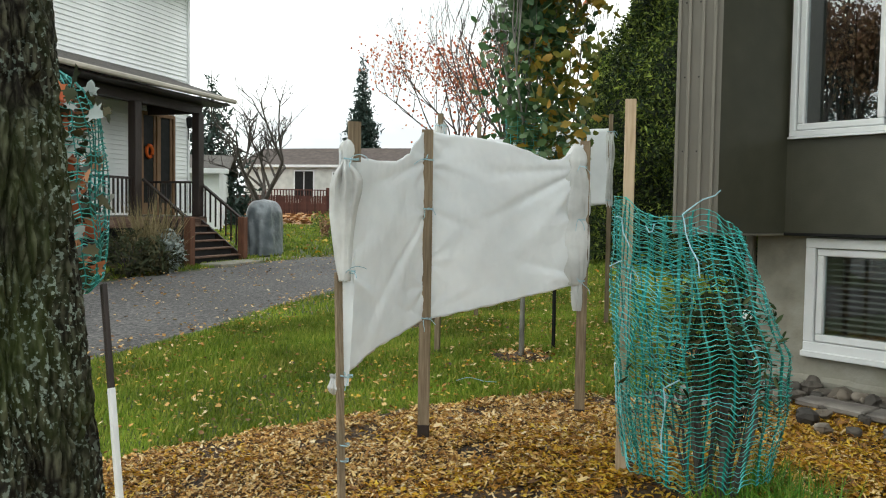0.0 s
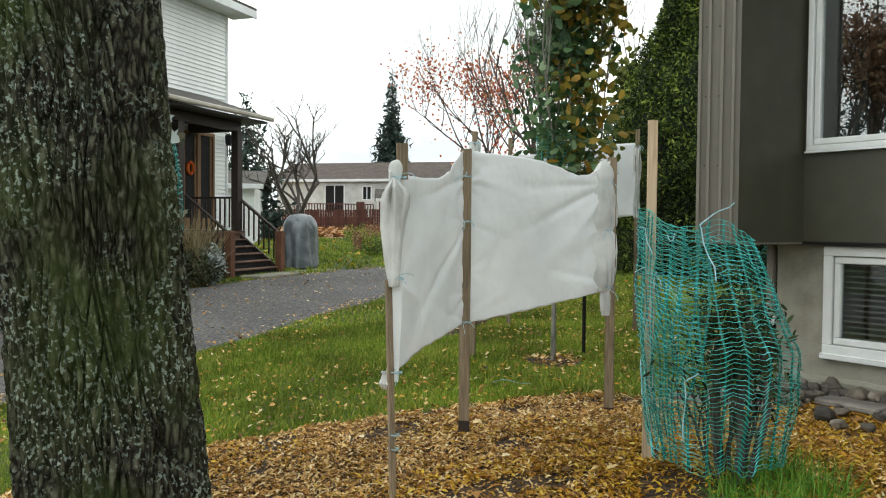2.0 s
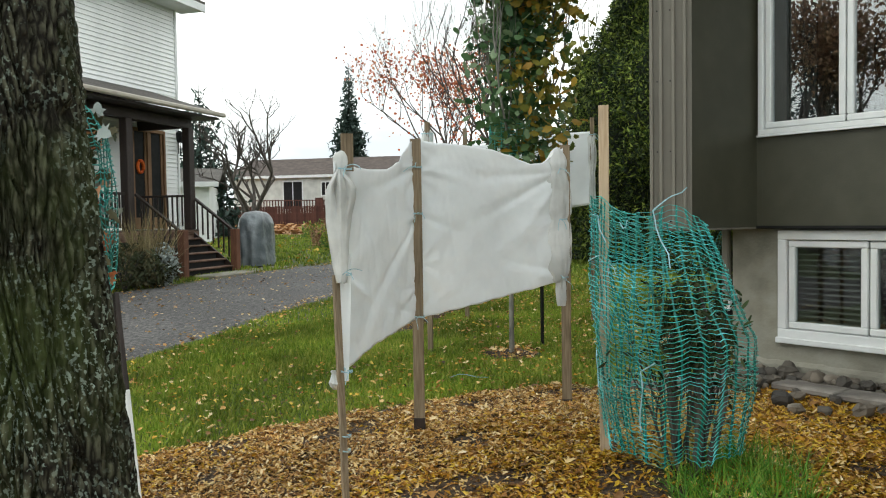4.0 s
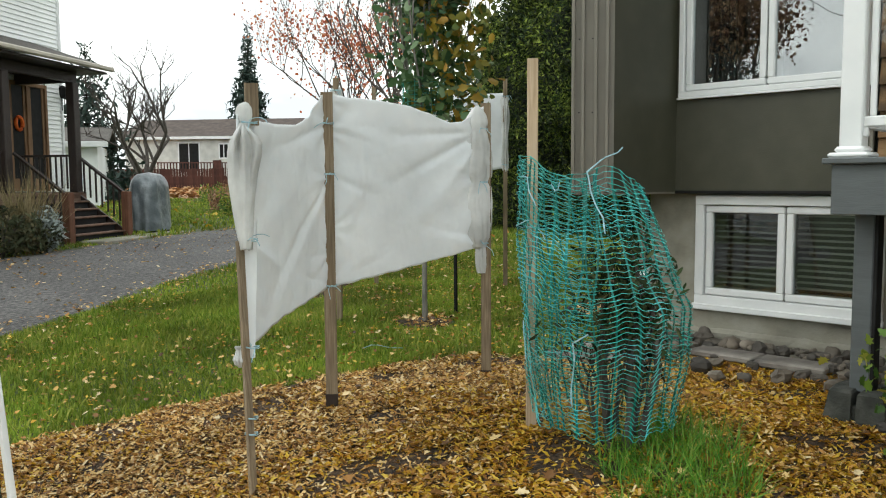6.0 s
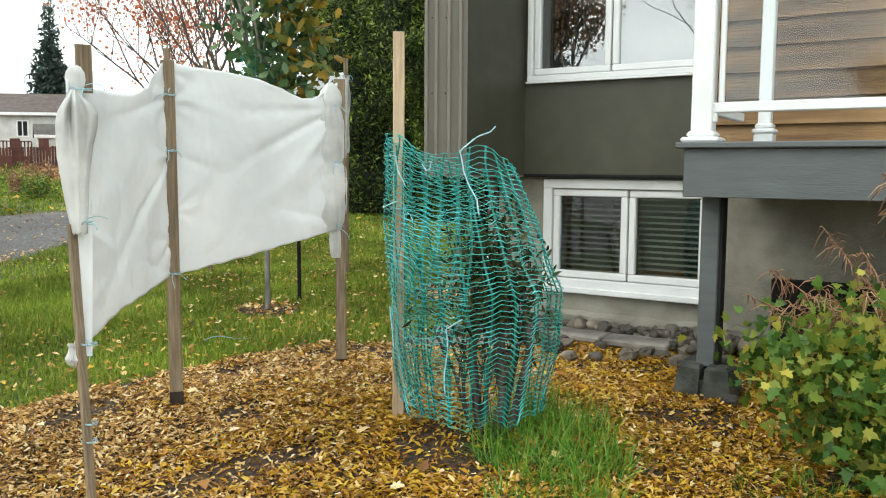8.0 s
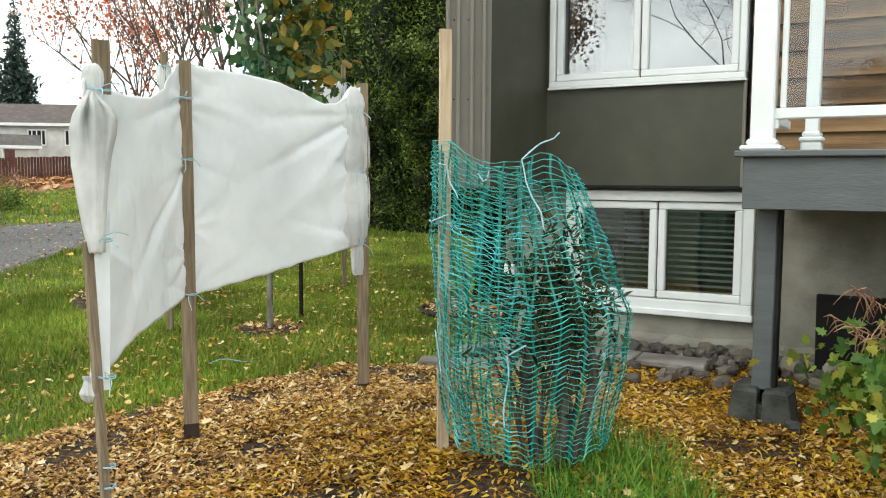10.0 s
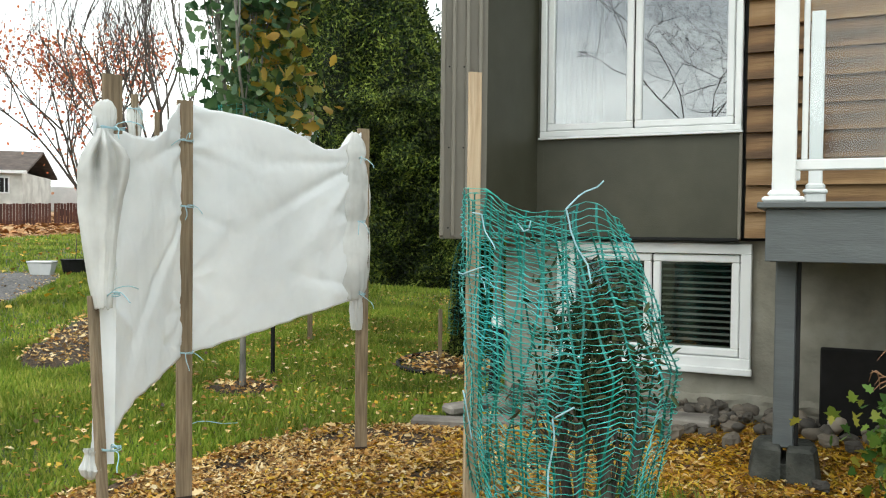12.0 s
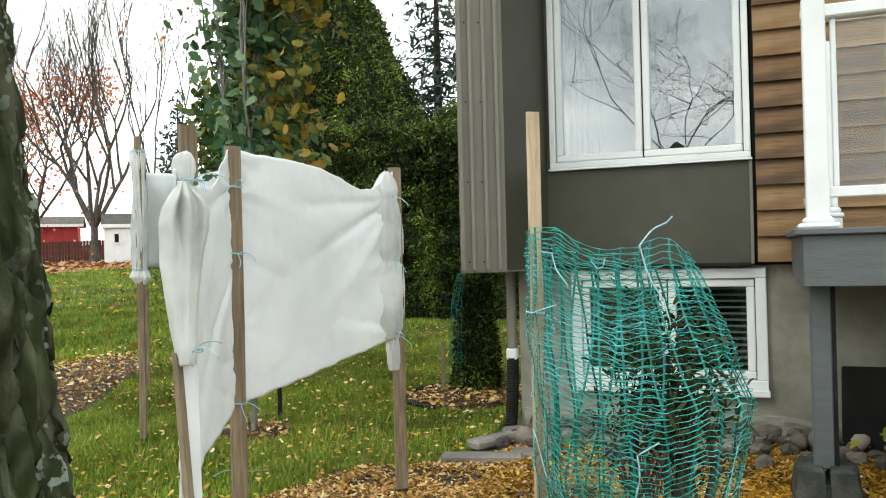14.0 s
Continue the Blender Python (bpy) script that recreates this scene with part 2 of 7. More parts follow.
M = {
    "soil": material("lawn_soil", [(0.03, 0.05, 0.01), (0.055, 0.08, 0.018), (0.09, 0.09, 0.028)], 3.0, bump=0.6, bump_scale=60),
    "grass": material("grass_blades", [(0.095, 0.17, 0.014), (0.19, 0.3, 0.028), (0.335, 0.4, 0.055), (0.56, 0.49, 0.13)], 1.3, rough=0.6, bump=0, island=0.55, stain=0.5, stain_scale=0.9, translucent=0.25, spec=0.25),
    "mulch": material("mulch_soil", [(0.02, 0.013, 0.008), (0.06, 0.036, 0.018), (0.13, 0.078, 0.036)], 22, bump=1.0, bump_scale=50, stain=0.4, bump_dist=0.03),
    "litter": material("leaf_litter", [(0.05, 0.024, 0.008), (0.26, 0.115, 0.024), (0.48, 0.235, 0.048), (0.62, 0.36, 0.095), (0.72, 0.47, 0.16), (0.8, 0.58, 0.26), (0.86, 0.7, 0.42)], 3, island=0.86, rough=0.55, bump=0, stain=0.3, stain_scale=0.9, translucent=0.12),
    "yellow": material("yellow_leaves", [(0.15, 0.06, 0.008), (0.42, 0.185, 0.012), (0.56, 0.3, 0.014), (0.64, 0.41, 0.025), (0.7, 0.5, 0.07)], 3, island=0.86, rough=0.5, bump=0, stain=0.3, translucent=0.18),
    "asphalt": material("driveway_gravel", [(0.055, 0.054, 0.054), (0.125, 0.12, 0.118), (0.25, 0.235, 0.22)], 20, bump=1.0, bump_scale=70, stain=0.3, stain_scale=0.5, bump_dist=0.02),
    "bark": material("maple_bark", [(0.014, 0.011, 0.008), (0.036, 0.03, 0.021), (0.066, 0.057, 0.042)], 14, bump=0.9, bump_scale=48, stretch=(1, 1, 0.55), stain=0.3, bump_dist=0.012, spec=0.1),
    "twig": material("branch_bark", [(0.04, 0.033, 0.028), (0.09, 0.075, 0.065), (0.14, 0.12, 0.10)], 14, bump=0.5, stretch=(1, 1, 0.3)),
    "fleece": material("white_fleece", [(0.84, 0.87, 0.885), (0.89, 0.915, 0.93), (0.93, 0.95, 0.96)], 3, rough=0.95, bump=0.25, bump_scale=70, stain=0.09, stain_scale=2.6, translucent=0.2, spec=0.1, bump_dist=0.004),
    # greyer copy of the white fleece, the shading of gathered cloth in its colour
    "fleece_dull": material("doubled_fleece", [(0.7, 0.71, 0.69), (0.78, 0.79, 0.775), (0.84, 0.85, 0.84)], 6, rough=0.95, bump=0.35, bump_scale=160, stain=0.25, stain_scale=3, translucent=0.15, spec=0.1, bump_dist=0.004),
    "stake": material("weathered_stake", [(0.13, 0.094, 0.058), (0.25, 0.188, 0.12), (0.37, 0.29, 0.195)], 9, bump=0.5, bump_scale=30, stretch=(9, 9, 0.5), stain=0.35, random_ob=0.25),
    "stake_new": material("pale_pine_stake", [(0.40, 0.28, 0.17), (0.56, 0.42, 0.28), (0.64, 0.5, 0.35)], 7, bump=0.4, bump_scale=30, stretch=(9, 9, 0.5), stain=0.25),
    "net": material("green_plastic_net", [(0.012, 0.24, 0.185), (0.03, 0.41, 0.355), (0.14, 0.66, 0.69)], 5, rough=0.3, bump=0, stain=0.3, stain_scale=3, spec=0.8),
    "net_dark": material("dark_green_net_band", [(0.004, 0.1, 0.08), (0.009, 0.18, 0.15), (0.018, 0.28, 0.26)], 5, rough=0.4, bump=0, stain=0.2, spec=0.5),
    "string": material("pale_blue_twine", [(0.28, 0.5, 0.58), (0.5, 0.72, 0.8)], 40, rough=0.6, bump=0.3),
    "panel": material("taupe_panel", [(0.053, 0.052, 0.034), (0.06, 0.059, 0.039), (0.068, 0.066, 0.045)], 6, rough=0.46, bump=0.15, bump_scale=120, stain=0.12, stain_scale=1.6),
    "batten": material("taupe_metal_cladding", [(0.172, 0.158, 0.128), (0.2, 0.184, 0.15)], 5, rough=0.5, bump=0.1, bump_scale=90, stain=0.14),
    "cedar": material("cedar_siding", [(0.1, 0.05, 0.017), (0.225, 0.12, 0.044), (0.315, 0.182, 0.072), (0.4, 0.25, 0.118)], 3.2, bump=0.5, bump_scale=18, stretch=(0.45, 3, 5), stain=0.4, stain_scale=1.8, random_ob=0.3, rough=0.6),
    "white": material("white_paint", [(0.76, 0.78, 0.78), (0.82, 0.83, 0.83)], 6, rough=0.4, bump=0.08, stain=0.1),
    "vinyl": material("white_vinyl_siding", [(0.84, 0.86, 0.85), (0.9, 0.91, 0.9)], 2, rough=0.5, bump=0.05, stain=0.12, stain_scale=0.5),
    "concrete": material("foundation_concrete", [(0.22, 0.205, 0.165), (0.285, 0.27, 0.22), (0.335, 0.32, 0.27)], 5, bump=0.5, bump_scale=45, stain=0.25, stain_scale=1.4, rough=0.9),
    "farleaf": material("far_leaf_carpet", [(0.2, 0.09, 0.03), (0.36, 0.17, 0.06), (0.45, 0.25, 0.11), (0.5, 0.33, 0.18)], 3, island=0.8, bump=0, stain=0.2),
    "concrete_dark": material("weathered_slab", [(0.15, 0.135, 0.12), (0.23, 0.205, 0.18), (0.31, 0.285, 0.25)], 6, bump=0.5, bump_scale=40, stain=0.35),
    "block": material("old_concrete_block", [(0.026, 0.029, 0.024), (0.05, 0.053, 0.045), (0.09, 0.09, 0.078)], 9, bump=0.8, bump_scale=45, stain=0.4, rough=0.9),
    "greypaint": material("grey_deck_paint", [(0.1, 0.11, 0.113), (0.122, 0.134, 0.137)], 6, rough=0.5, bump=0.2, bump_scale=30, stretch=(0.6, 2, 4), stain=0.15),
    "stone": material("river_stone", [(0.034, 0.031, 0.028), (0.075, 0.067, 0.057), (0.125, 0.108, 0.088), (0.21, 0.175, 0.135), (0.42, 0.38, 0.32)], 7, bump=0.5, bump_scale=30, stain=0.3, random_ob=0.55),
    # near black, painting the rooms' lack of light; also on porch skirt and risers
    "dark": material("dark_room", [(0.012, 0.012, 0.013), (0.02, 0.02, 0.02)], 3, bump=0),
    "brownpaint": material("dark_brown_porch_paint", [(0.022, 0.014, 0.011), (0.036, 0.023, 0.018)], 5, rough=0.5, bump=0.3, stretch=(4, 4, 0.5)),
    "newel": material("red_brown_newel", [(0.12, 0.05, 0.028), (0.18, 0.08, 0.045)], 6, bump=0.3, stretch=(4, 4, 0.6)),
    "stairwood": material("worn_stair_wood", [(0.08, 0.045, 0.03), (0.17, 0.10, 0.07), (0.24, 0.17, 0.13)], 6, bump=0.4, stretch=(0.6, 4, 4)),
    "shingle": material("asphalt_shingles", [(0.05, 0.045, 0.042), (0.10, 0.09, 0.08), (0.14, 0.125, 0.11)], 14, bump=0.6, bump_scale=22, stain=0.3),
    "brownroof": material("brown_bungalow_roof", [(0.06, 0.045, 0.038), (0.09, 0.068, 0.058), (0.12, 0.09, 0.078)], 3, bump=0.5, bump_scale=9),
    "gutter": material("almond_gutter", [(0.42, 0.38, 0.31), (0.5, 0.45, 0.37)], 4, rough=0.4, bump=0.05),
    "tarp": material("grey_vinyl_cover", [(0.09, 0.11, 0.12), (0.15, 0.175, 0.19), (0.27, 0.3, 0.32)], 3, rough=0.3, bump=0.9, bump_scale=6, spec=0.6, bump_dist=0.04),
    "redfence": material("red_stained_fence", [(0.055, 0.02, 0.015), (0.09, 0.033, 0.023), (0.12, 0.05, 0.035)], 4, bump=0.3, random_ob=0.3),
    "brick": material("red_barn_paint", [(0.30, 0.03, 0.03), (0.4, 0.05, 0.05)], 3, bump=0.2),
    "hedge": material("cedar_foliage", [(0.006, 0.015, 0.004), (0.022, 0.047, 0.009), (0.075, 0.122, 0.02), (0.26, 0.32, 0.052)], 1.6, island=0.5, rough=0.65, bump=0, stain=0.6, stain_scale=1.5, translucent=0.15, spec=0.25),
    # near-black colour painting the deep shade between hedge and cedar sprays
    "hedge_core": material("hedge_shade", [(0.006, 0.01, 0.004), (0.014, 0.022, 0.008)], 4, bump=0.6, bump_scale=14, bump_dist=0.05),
    "spruce": material("blue_spruce_needles", [(0.014, 0.03, 0.022), (0.035, 0.065, 0.05), (0.07, 0.11, 0.09)], 1.2, island=0.6, rough=0.6, bump=0, translucent=0.08),
    "redleaf": material("maple_red_leaves", [(0.4, 0.075, 0.04), (0.55, 0.15, 0.07), (0.64, 0.25, 0.11), (0.72, 0.42, 0.25)], 2, island=0.7, rough=0.6, bump=0, stain=0.1, translucent=0.5),
    "bushleaf": material("yellow_green_leaves", [(0.03, 0.08, 0.012), (0.06, 0.14, 0.02), (0.11, 0.21, 0.028), (0.18, 0.26, 0.035), (0.36, 0.36, 0.055), (0.62, 0.5, 0.08)], 1.5, island=0.7, rough=0.55, bump=0, stain=0.15, translucent=0.3),
    "plume": material("dry_brown_plumes", [(0.16, 0.075, 0.04), (0.3, 0.16, 0.09), (0.42, 0.27, 0.15)], 4, island=0.5, bump=0),
    "straw": material("dry_ornamental_grass", [(0.13, 0.11, 0.04), (0.26, 0.21, 0.1), (0.42, 0.34, 0.2)], 4, island=0.6, bump=0),
    "silver": material("silver_foliage", [(0.3, 0.35, 0.33), (0.5, 0.55, 0.53)], 4, island=0.6, bump=0),
    "darkleaf": material("dark_shrub_leaves", [(0.02, 0.03, 0.01), (0.045, 0.055, 0.02), (0.10, 0.075, 0.03)], 3, island=0.6, bump=0),
    "greenleaf": material("far_tree_leaves", [(0.05, 0.08, 0.02), (0.12, 0.15, 0.03), (0.26, 0.24, 0.05)], 1, island=0.6, bump=0, translucent=0.25),
    "black": material("black_plastic", [(0.008, 0.008, 0.008), (0.018, 0.018, 0.018)], 6, rough=0.65, bump=0.1, spec=0.2),
    "brass": material("door_wood", [(0.2, 0.11, 0.055), (0.3, 0.18, 0.10)], 5, stretch=(5, 5, 0.5), bump=0.2),
    "curtain": material("grey_curtain", [(0.02, 0.03, 0.029), (0.035, 0.048, 0.046)], 3, bump=0.1),
    "blind": material("cream_blind_slat", [(0.31, 0.3, 0.265), (0.38, 0.365, 0.325)], 3, rough=0.5, bump=0),
    "far": material("far_wall", [(0.6, 0.6, 0.56), (0.68, 0.68, 0.64)], 1, bump=0.05),
    "orange": material("orange_wreath", [(0.6, 0.08, 0.01), (0.7, 0.16, 0.02)], 6, bump=0.3),
}


def bark_material(name):
    """Interlaced bark plates, furrows coloured dark for darker bark and painted shade, green moss and pale lichen
    crusts.
    """
    m = M["bark"].copy()
    m.name = name
    n, l = m.node_tree.nodes, m.node_tree.links
    bsdf = n["Principled BSDF"]
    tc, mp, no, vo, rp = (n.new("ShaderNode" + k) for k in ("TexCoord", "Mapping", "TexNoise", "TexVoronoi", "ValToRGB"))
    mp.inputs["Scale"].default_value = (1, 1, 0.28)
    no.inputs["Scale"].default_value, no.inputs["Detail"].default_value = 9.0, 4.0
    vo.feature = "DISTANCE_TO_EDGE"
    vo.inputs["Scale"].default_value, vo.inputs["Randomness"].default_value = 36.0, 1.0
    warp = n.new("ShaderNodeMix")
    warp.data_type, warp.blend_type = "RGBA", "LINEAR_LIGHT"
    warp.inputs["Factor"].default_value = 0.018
    # low stops: darker furrow bark, deepened to paint the shade between plates
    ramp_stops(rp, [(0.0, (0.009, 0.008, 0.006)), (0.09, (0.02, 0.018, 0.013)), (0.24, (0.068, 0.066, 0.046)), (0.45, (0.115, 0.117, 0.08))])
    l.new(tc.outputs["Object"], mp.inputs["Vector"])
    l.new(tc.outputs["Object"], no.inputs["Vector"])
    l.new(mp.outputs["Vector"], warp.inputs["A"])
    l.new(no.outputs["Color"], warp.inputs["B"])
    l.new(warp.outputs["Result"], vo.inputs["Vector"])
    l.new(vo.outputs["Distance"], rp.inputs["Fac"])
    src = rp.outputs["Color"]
    bp2 = n.new("ShaderNodeBump")
    bp2.inputs["Strength"].default_value, bp2.inputs["Distance"].default_value = 0.5, 0.012
    l.new(vo.outputs["Distance"], bp2.inputs["Height"])
    old = bsdf.inputs["Normal"].links[0].from_node
    l.new(bp2.outputs["Normal"], old.inputs["Normal"])
    for scale, lo, hi, col, amount in ((2.3, 0.42, 0.62, (0.058, 0.08, 0.022), 0.6), (62.0, 0.56, 0.6, (0.25, 0.3, 0.25), 0.9)):
        ns, mr, mx, pt, mu = (n.new("ShaderNode" + k) for k in ("TexNoise", "MapRange", "Mix", "TexNoise", "Math"))
        ns.inputs["Scale"].default_value, ns.inputs["Detail"].default_value = scale, 8
        pt.inputs["Scale"].default_value = 3.1
        mr.inputs["From Min"].default_value, mr.inputs["From Max"].default_value, mr.inputs["To Max"].default_value = lo, hi, amount
        mu.operation = "MULTIPLY"
        mx.data_type = "RGBA"
        mx.inputs["B"].default_value = (*col, 1)
        pr_ = n.new("ShaderNodeMapRange")
        pr_.inputs["From Min"].default_value, pr_.inputs["From Max"].default_value = 0.41, 0.56
        l.new(tc.outputs["Object"], ns.inputs["Vector"])
        l.new(tc.outputs["Object"], pt.inputs["Vector"])
        l.new(ns.outputs["Fac"], mr.inputs["Value"])
        l.new(pt.outputs["Fac"], pr_.inputs["Value"])
        l.new(mr.outputs["Result"], mu.inputs[0])
        l.new(pr_.outputs["Result"], mu.inputs[1])
        l.new(mu.outputs["Value"] if scale > 10 else mr.outputs["Result"], mx.inputs["Factor"])
        l.new(src, mx.inputs["A"])
        src = mx.outputs["Result"]
    l.new(src, bsdf.inputs["Base Color"])
    return m


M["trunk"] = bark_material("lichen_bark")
M["glass"] = glass_material("window_glass", mirror=0.21)
M["low_glass"] = glass_material("basement_glass", (0.8, 0.85, 0.85), mirror=0.05)
M["clear"] = glass_material("railing_glass", (0.95, 0.975, 0.975), 0.005, 0.03, 0.3)


# ---- shapes ----
class Buf:
    """Vertices and faces of one mesh."""

    def __init__(self):
        self.v, self.f = [], []

    def add(self, verts, faces):
        k = len(self.v)
        self.v.extend([tuple(p) for p in verts])
        self.f.extend([tuple(k + i for i in f) for f in faces])
        return self

    def box(self, x0, x1, y0, y1, z0, z1, c=0.004, m=None):
        """A box with chamfered edges; m places it."""
        c = min(c, 0.45 * min(abs(x1 - x0), abs(y1 - y0), abs(z1 - z0)))
        lo, hi = (x0, y0, z0), (x1, y1, z1)
        pts, at = [], {}
        for sx in (0, 1):
            for sy in (0, 1):
                for sz in (0, 1):
                    s = (sx, sy, sz)
                    for ax in range(3):
                        p = [(hi[i] - (0 if i == ax else c)) if s[i] else (lo[i] + (0 if i == ax else c)) for i in range(3)]
                        at[s, ax] = len(pts)
                        pts.append(Vector(p))
        fs = []
        for ax in range(3):
            o = [i for i in range(3) if i != ax]
            for s in (0, 1):
                ring = []
                for a, b in ((0, 0), (1, 0), (1, 1), (0, 1)):
                    k = [0, 0, 0]
                    k[ax], k[o[0]], k[o[1]] = s, a, b
                    ring.append(at[tuple(k), ax])
                flip = (s == 1) == (ax == 1)
                fs.append(ring[::-1] if flip else ring)
            for a in (0, 1):
                for b in (0, 1):
                    k0, k1 = [0, 0, 0], [0, 0, 0]
                    k0[o[0]], k0[o[1]], k1[o[0]], k1[o[1]], k1[ax] = a, b, a, b, 1
                    fs.append([at[tuple(k0), o[0]], at[tuple(k1), o[0]], at[tuple(k1), o[1]], at[tuple(k0), o[1]]])
        for s in [(a, b, d) for a in (0, 1) for b in (0, 1) for d in (0, 1)]:
            fs.append([at[s, 0], at[s, 1], at[s, 2]])
        mid = Vector(((x0 + x1) / 2, (y0 + y1) / 2, (z0 + z1) / 2))
        good = []
        for f in fs:
            nrm = (pts[f[1]] - pts[f[0]]).cross(pts[f[2]] - pts[f[0]])
            good.append(f if nrm.dot(sum((pts[i] for i in f), Vector()) / len(f) - mid) > 0 else f[::-1])
        return self.add([m @ p for p in pts] if m else pts, good)

    def tube(self, pts, radii, sides=6, cap=True):
        pts = [Vector(p) for p in pts]
        if not hasattr(radii, "__len__"):
            radii = [radii] * len(pts)
        vs, fs = [], []
        ref = Vector((0.31, 0.27, 0.91))
        for i, p in enumerate(pts):
            d = (pts[min(i + 1, len(pts) - 1)] - pts[max(i - 1, 0)]).normalized()
            a = d.cross(ref if abs(d.dot(ref)) < 0.9 else Vector((0.9, -0.3, 0.1))).normalized()
            b = d.cross(a)
            vs += [p + radii[i] * (math.cos(2 * math.pi * k / sides) * a + math.sin(2 * math.pi * k / sides) * b) for k in range(sides)]
        for i in range(len(pts) - 1):
            fs += [(i * sides + k, i * sides + (k + 1) % sides, (i + 1) * sides + (k + 1) % sides, (i + 1) * sides + k) for k in range(sides)]
        if cap:
            fs += [tuple(range(sides))[::-1], tuple((len(pts) - 1) * sides + k for k in range(sides))]
        return self.add(vs, fs)

    def grid(self, fn, nu, nv, wrap=False):
        """A sheet fn(u, v) for u, v in 0..1."""
        cols = nu if wrap else nu + 1
        vs = [fn(i / nu, j / nv) for j in range(nv + 1) for i in range(cols)]
        fs = [(j * cols + i, j * cols + (i + 1) % cols, (j + 1) * cols + (i + 1) % cols, (j + 1) * cols + i) for j in range(nv) for i in range(nu)]
        return self.add(vs, fs)

    def prism(self, poly, z0, z1):
        """A plan polygon between two heights."""
        n = len(poly)
        area = sum(poly[i][0] * poly[(i + 1) % n][1] - poly[(i + 1) % n][0] * poly[i][1] for i in range(n))
        poly = list(poly) if area > 0 else list(poly)[::-1]
        vs = [(x, y, z0) for x, y in poly] + [(x, y, z1) for x, y in poly]
        fs = [tuple(range(n))[::-1], tuple(range(n, 2 * n))] + [(i, (i + 1) % n, n + (i + 1) % n, n + i) for i in range(n)]
        return self.add(vs, fs)

    def mesh(self, name, mat, smooth=False):
        me = bpy.data.meshes.new(name)
        me.from_pydata(self.v, [], self.f)
        me.materials.append(mat)
        if smooth:
            me.shade_smooth()
        return me


def obj(name, buf, mat, smooth=False, **tags):
    return tagged(new(name, buf.mesh(name, mat, smooth)), **tags)


def thing(name, x=0, y=0, z=0, rz=0.0, **tags):
    ob = new(name)
    ob.empty_display_size = 0.1
    ob.matrix_basis = pose(x, y, z, 0, 0, rz)
    return tagged(ob, **tags)


def part(name, buf, mat, parent, label="", smooth=False):
    ob = new(name, buf.mesh(name, mat, smooth))
    ob.parent = parent
    return tagged(ob, label)


def piece(name, me, parent, m, label=""):
    """A piece that shares its mesh with others."""
    ob = new(name, me)
    ob.parent = parent
    ob.matrix_basis = m
    return tagged(ob, label)


RNG = np.random.default_rng(5)


def turns(n, tilt, rng=RNG):
    """Random turns about z after a lean of up to tilt radians."""
    a, t, p = rng.uniform(0, 2 * np.pi, n), rng.uniform(0, 1, n) ** 0.7 * tilt, rng.uniform(0, 2 * np.pi, n)
    def rz(q):
        c, s, o, i = np.cos(q), np.sin(q), np.zeros(n), np.ones(n)
        return np.stack([np.stack([c, -s, o], -1), np.stack([s, c, o], -1), np.stack([o, o, i], -1)], 1)
    c, s, o, i = np.cos(t), np.sin(t), np.zeros(n), np.ones(n)
    rx = np.stack([np.stack([i, o, o], -1), np.stack([o, c, -s], -1), np.stack([o, s, c], -1)], 1)
    return rz(p) @ rx @ rz(a)


def scatter(name, tv, tf, pos, rot, size, mat):
    """Many copies of a small shape in one mesh."""
    tv = np.asarray(tv, float)
    n, k = len(pos), len(tv)
    size = np.asarray(size, float).reshape(n, 1, -1)
    v = np.einsum("nij,nkj->nki", rot, tv[None] * size) + np.asarray(pos)[:, None]
    loops = np.concatenate([np.asarray(f) for f in tf])
    counts = np.array([len(f) for f in tf])
    me = bpy.data.meshes.new(name)
    me.vertices.add(n * k)
    me.vertices.foreach_set("co", v.reshape(-1).astype(np.float32))
    me.loops.add(n * len(loops))
    me.loops.foreach_set("vertex_index", (loops[None] + k * np.arange(n)[:, None]).reshape(-1).astype(np.int32))
    total = np.tile(counts, n)
    me.polygons.add(len(total))
    me.polygons.foreach_set("loop_start", np.concatenate([[0], np.cumsum(total)[:-1]]).astype(np.int32))
    me.materials.append(mat)
    me.update(calc_edges=True)
    return me


LEAF_V = [(0, 0, 0), (0.32, 0.12, 0.06), (0.5, 0.5, 0.10), (0.3, 0.85, 0.05), (0, 1.1, -0.02), (-0.3, 0.85, 0.05), (-0.5, 0.5, 0.10), (-0.32, 0.12, 0.06), (0, 0.5, 0.0)]
CHIP_V = [(-0.2, 0, 0), (0.22, 0.05, 0.04), (0.16, 1.0, -0.03), (-0.14, 0.9, 0.06)]
CHIP_F = [(0, 1, 2), (0, 2, 3)]
LEAF_F = [(0, 1, 8), (1, 2, 8), (2, 3, 8), (3, 4, 8), (4, 5, 8), (5, 6, 8), (6, 7, 8), (7, 0, 8)]
SLIM_V = [(0, 0, 0), (0.16, 0.4, 0.05), (0, 1, -0.03), (-0.16, 0.4, 0.05)]
SLIM_F = [(0, 1, 2), (0, 2, 3)]
LOBE_V = [(0, 0, 0), (0.18, 0.16, 0.02), (0.42, 0.12, 0.05), (0.3, 0.36, 0.03), (0.55, 0.56, 0.08), (0.26, 0.62, 0.02), (0.22, 0.86, 0.03), (0, 1.1, -0.05),
          (-0.22, 0.86, 0.03), (-0.26, 0.62, 0.02), (-0.55, 0.56, 0.08), (-0.3, 0.36, 0.03), (-0.42, 0.12, 0.05), (-0.18, 0.16, 0.02), (0, 0.5, -0.02)]
LOBE_F = [(i, i + 1, 14) for i in range(13)] + [(13, 0, 14)]
BLADE_V = [(-0.5, 0, 0), (0.5, 0, 0), (0.32, 0.12, 0.6), (-0.32, 0.12, 0.6), (0, 0.42, 1.0)]
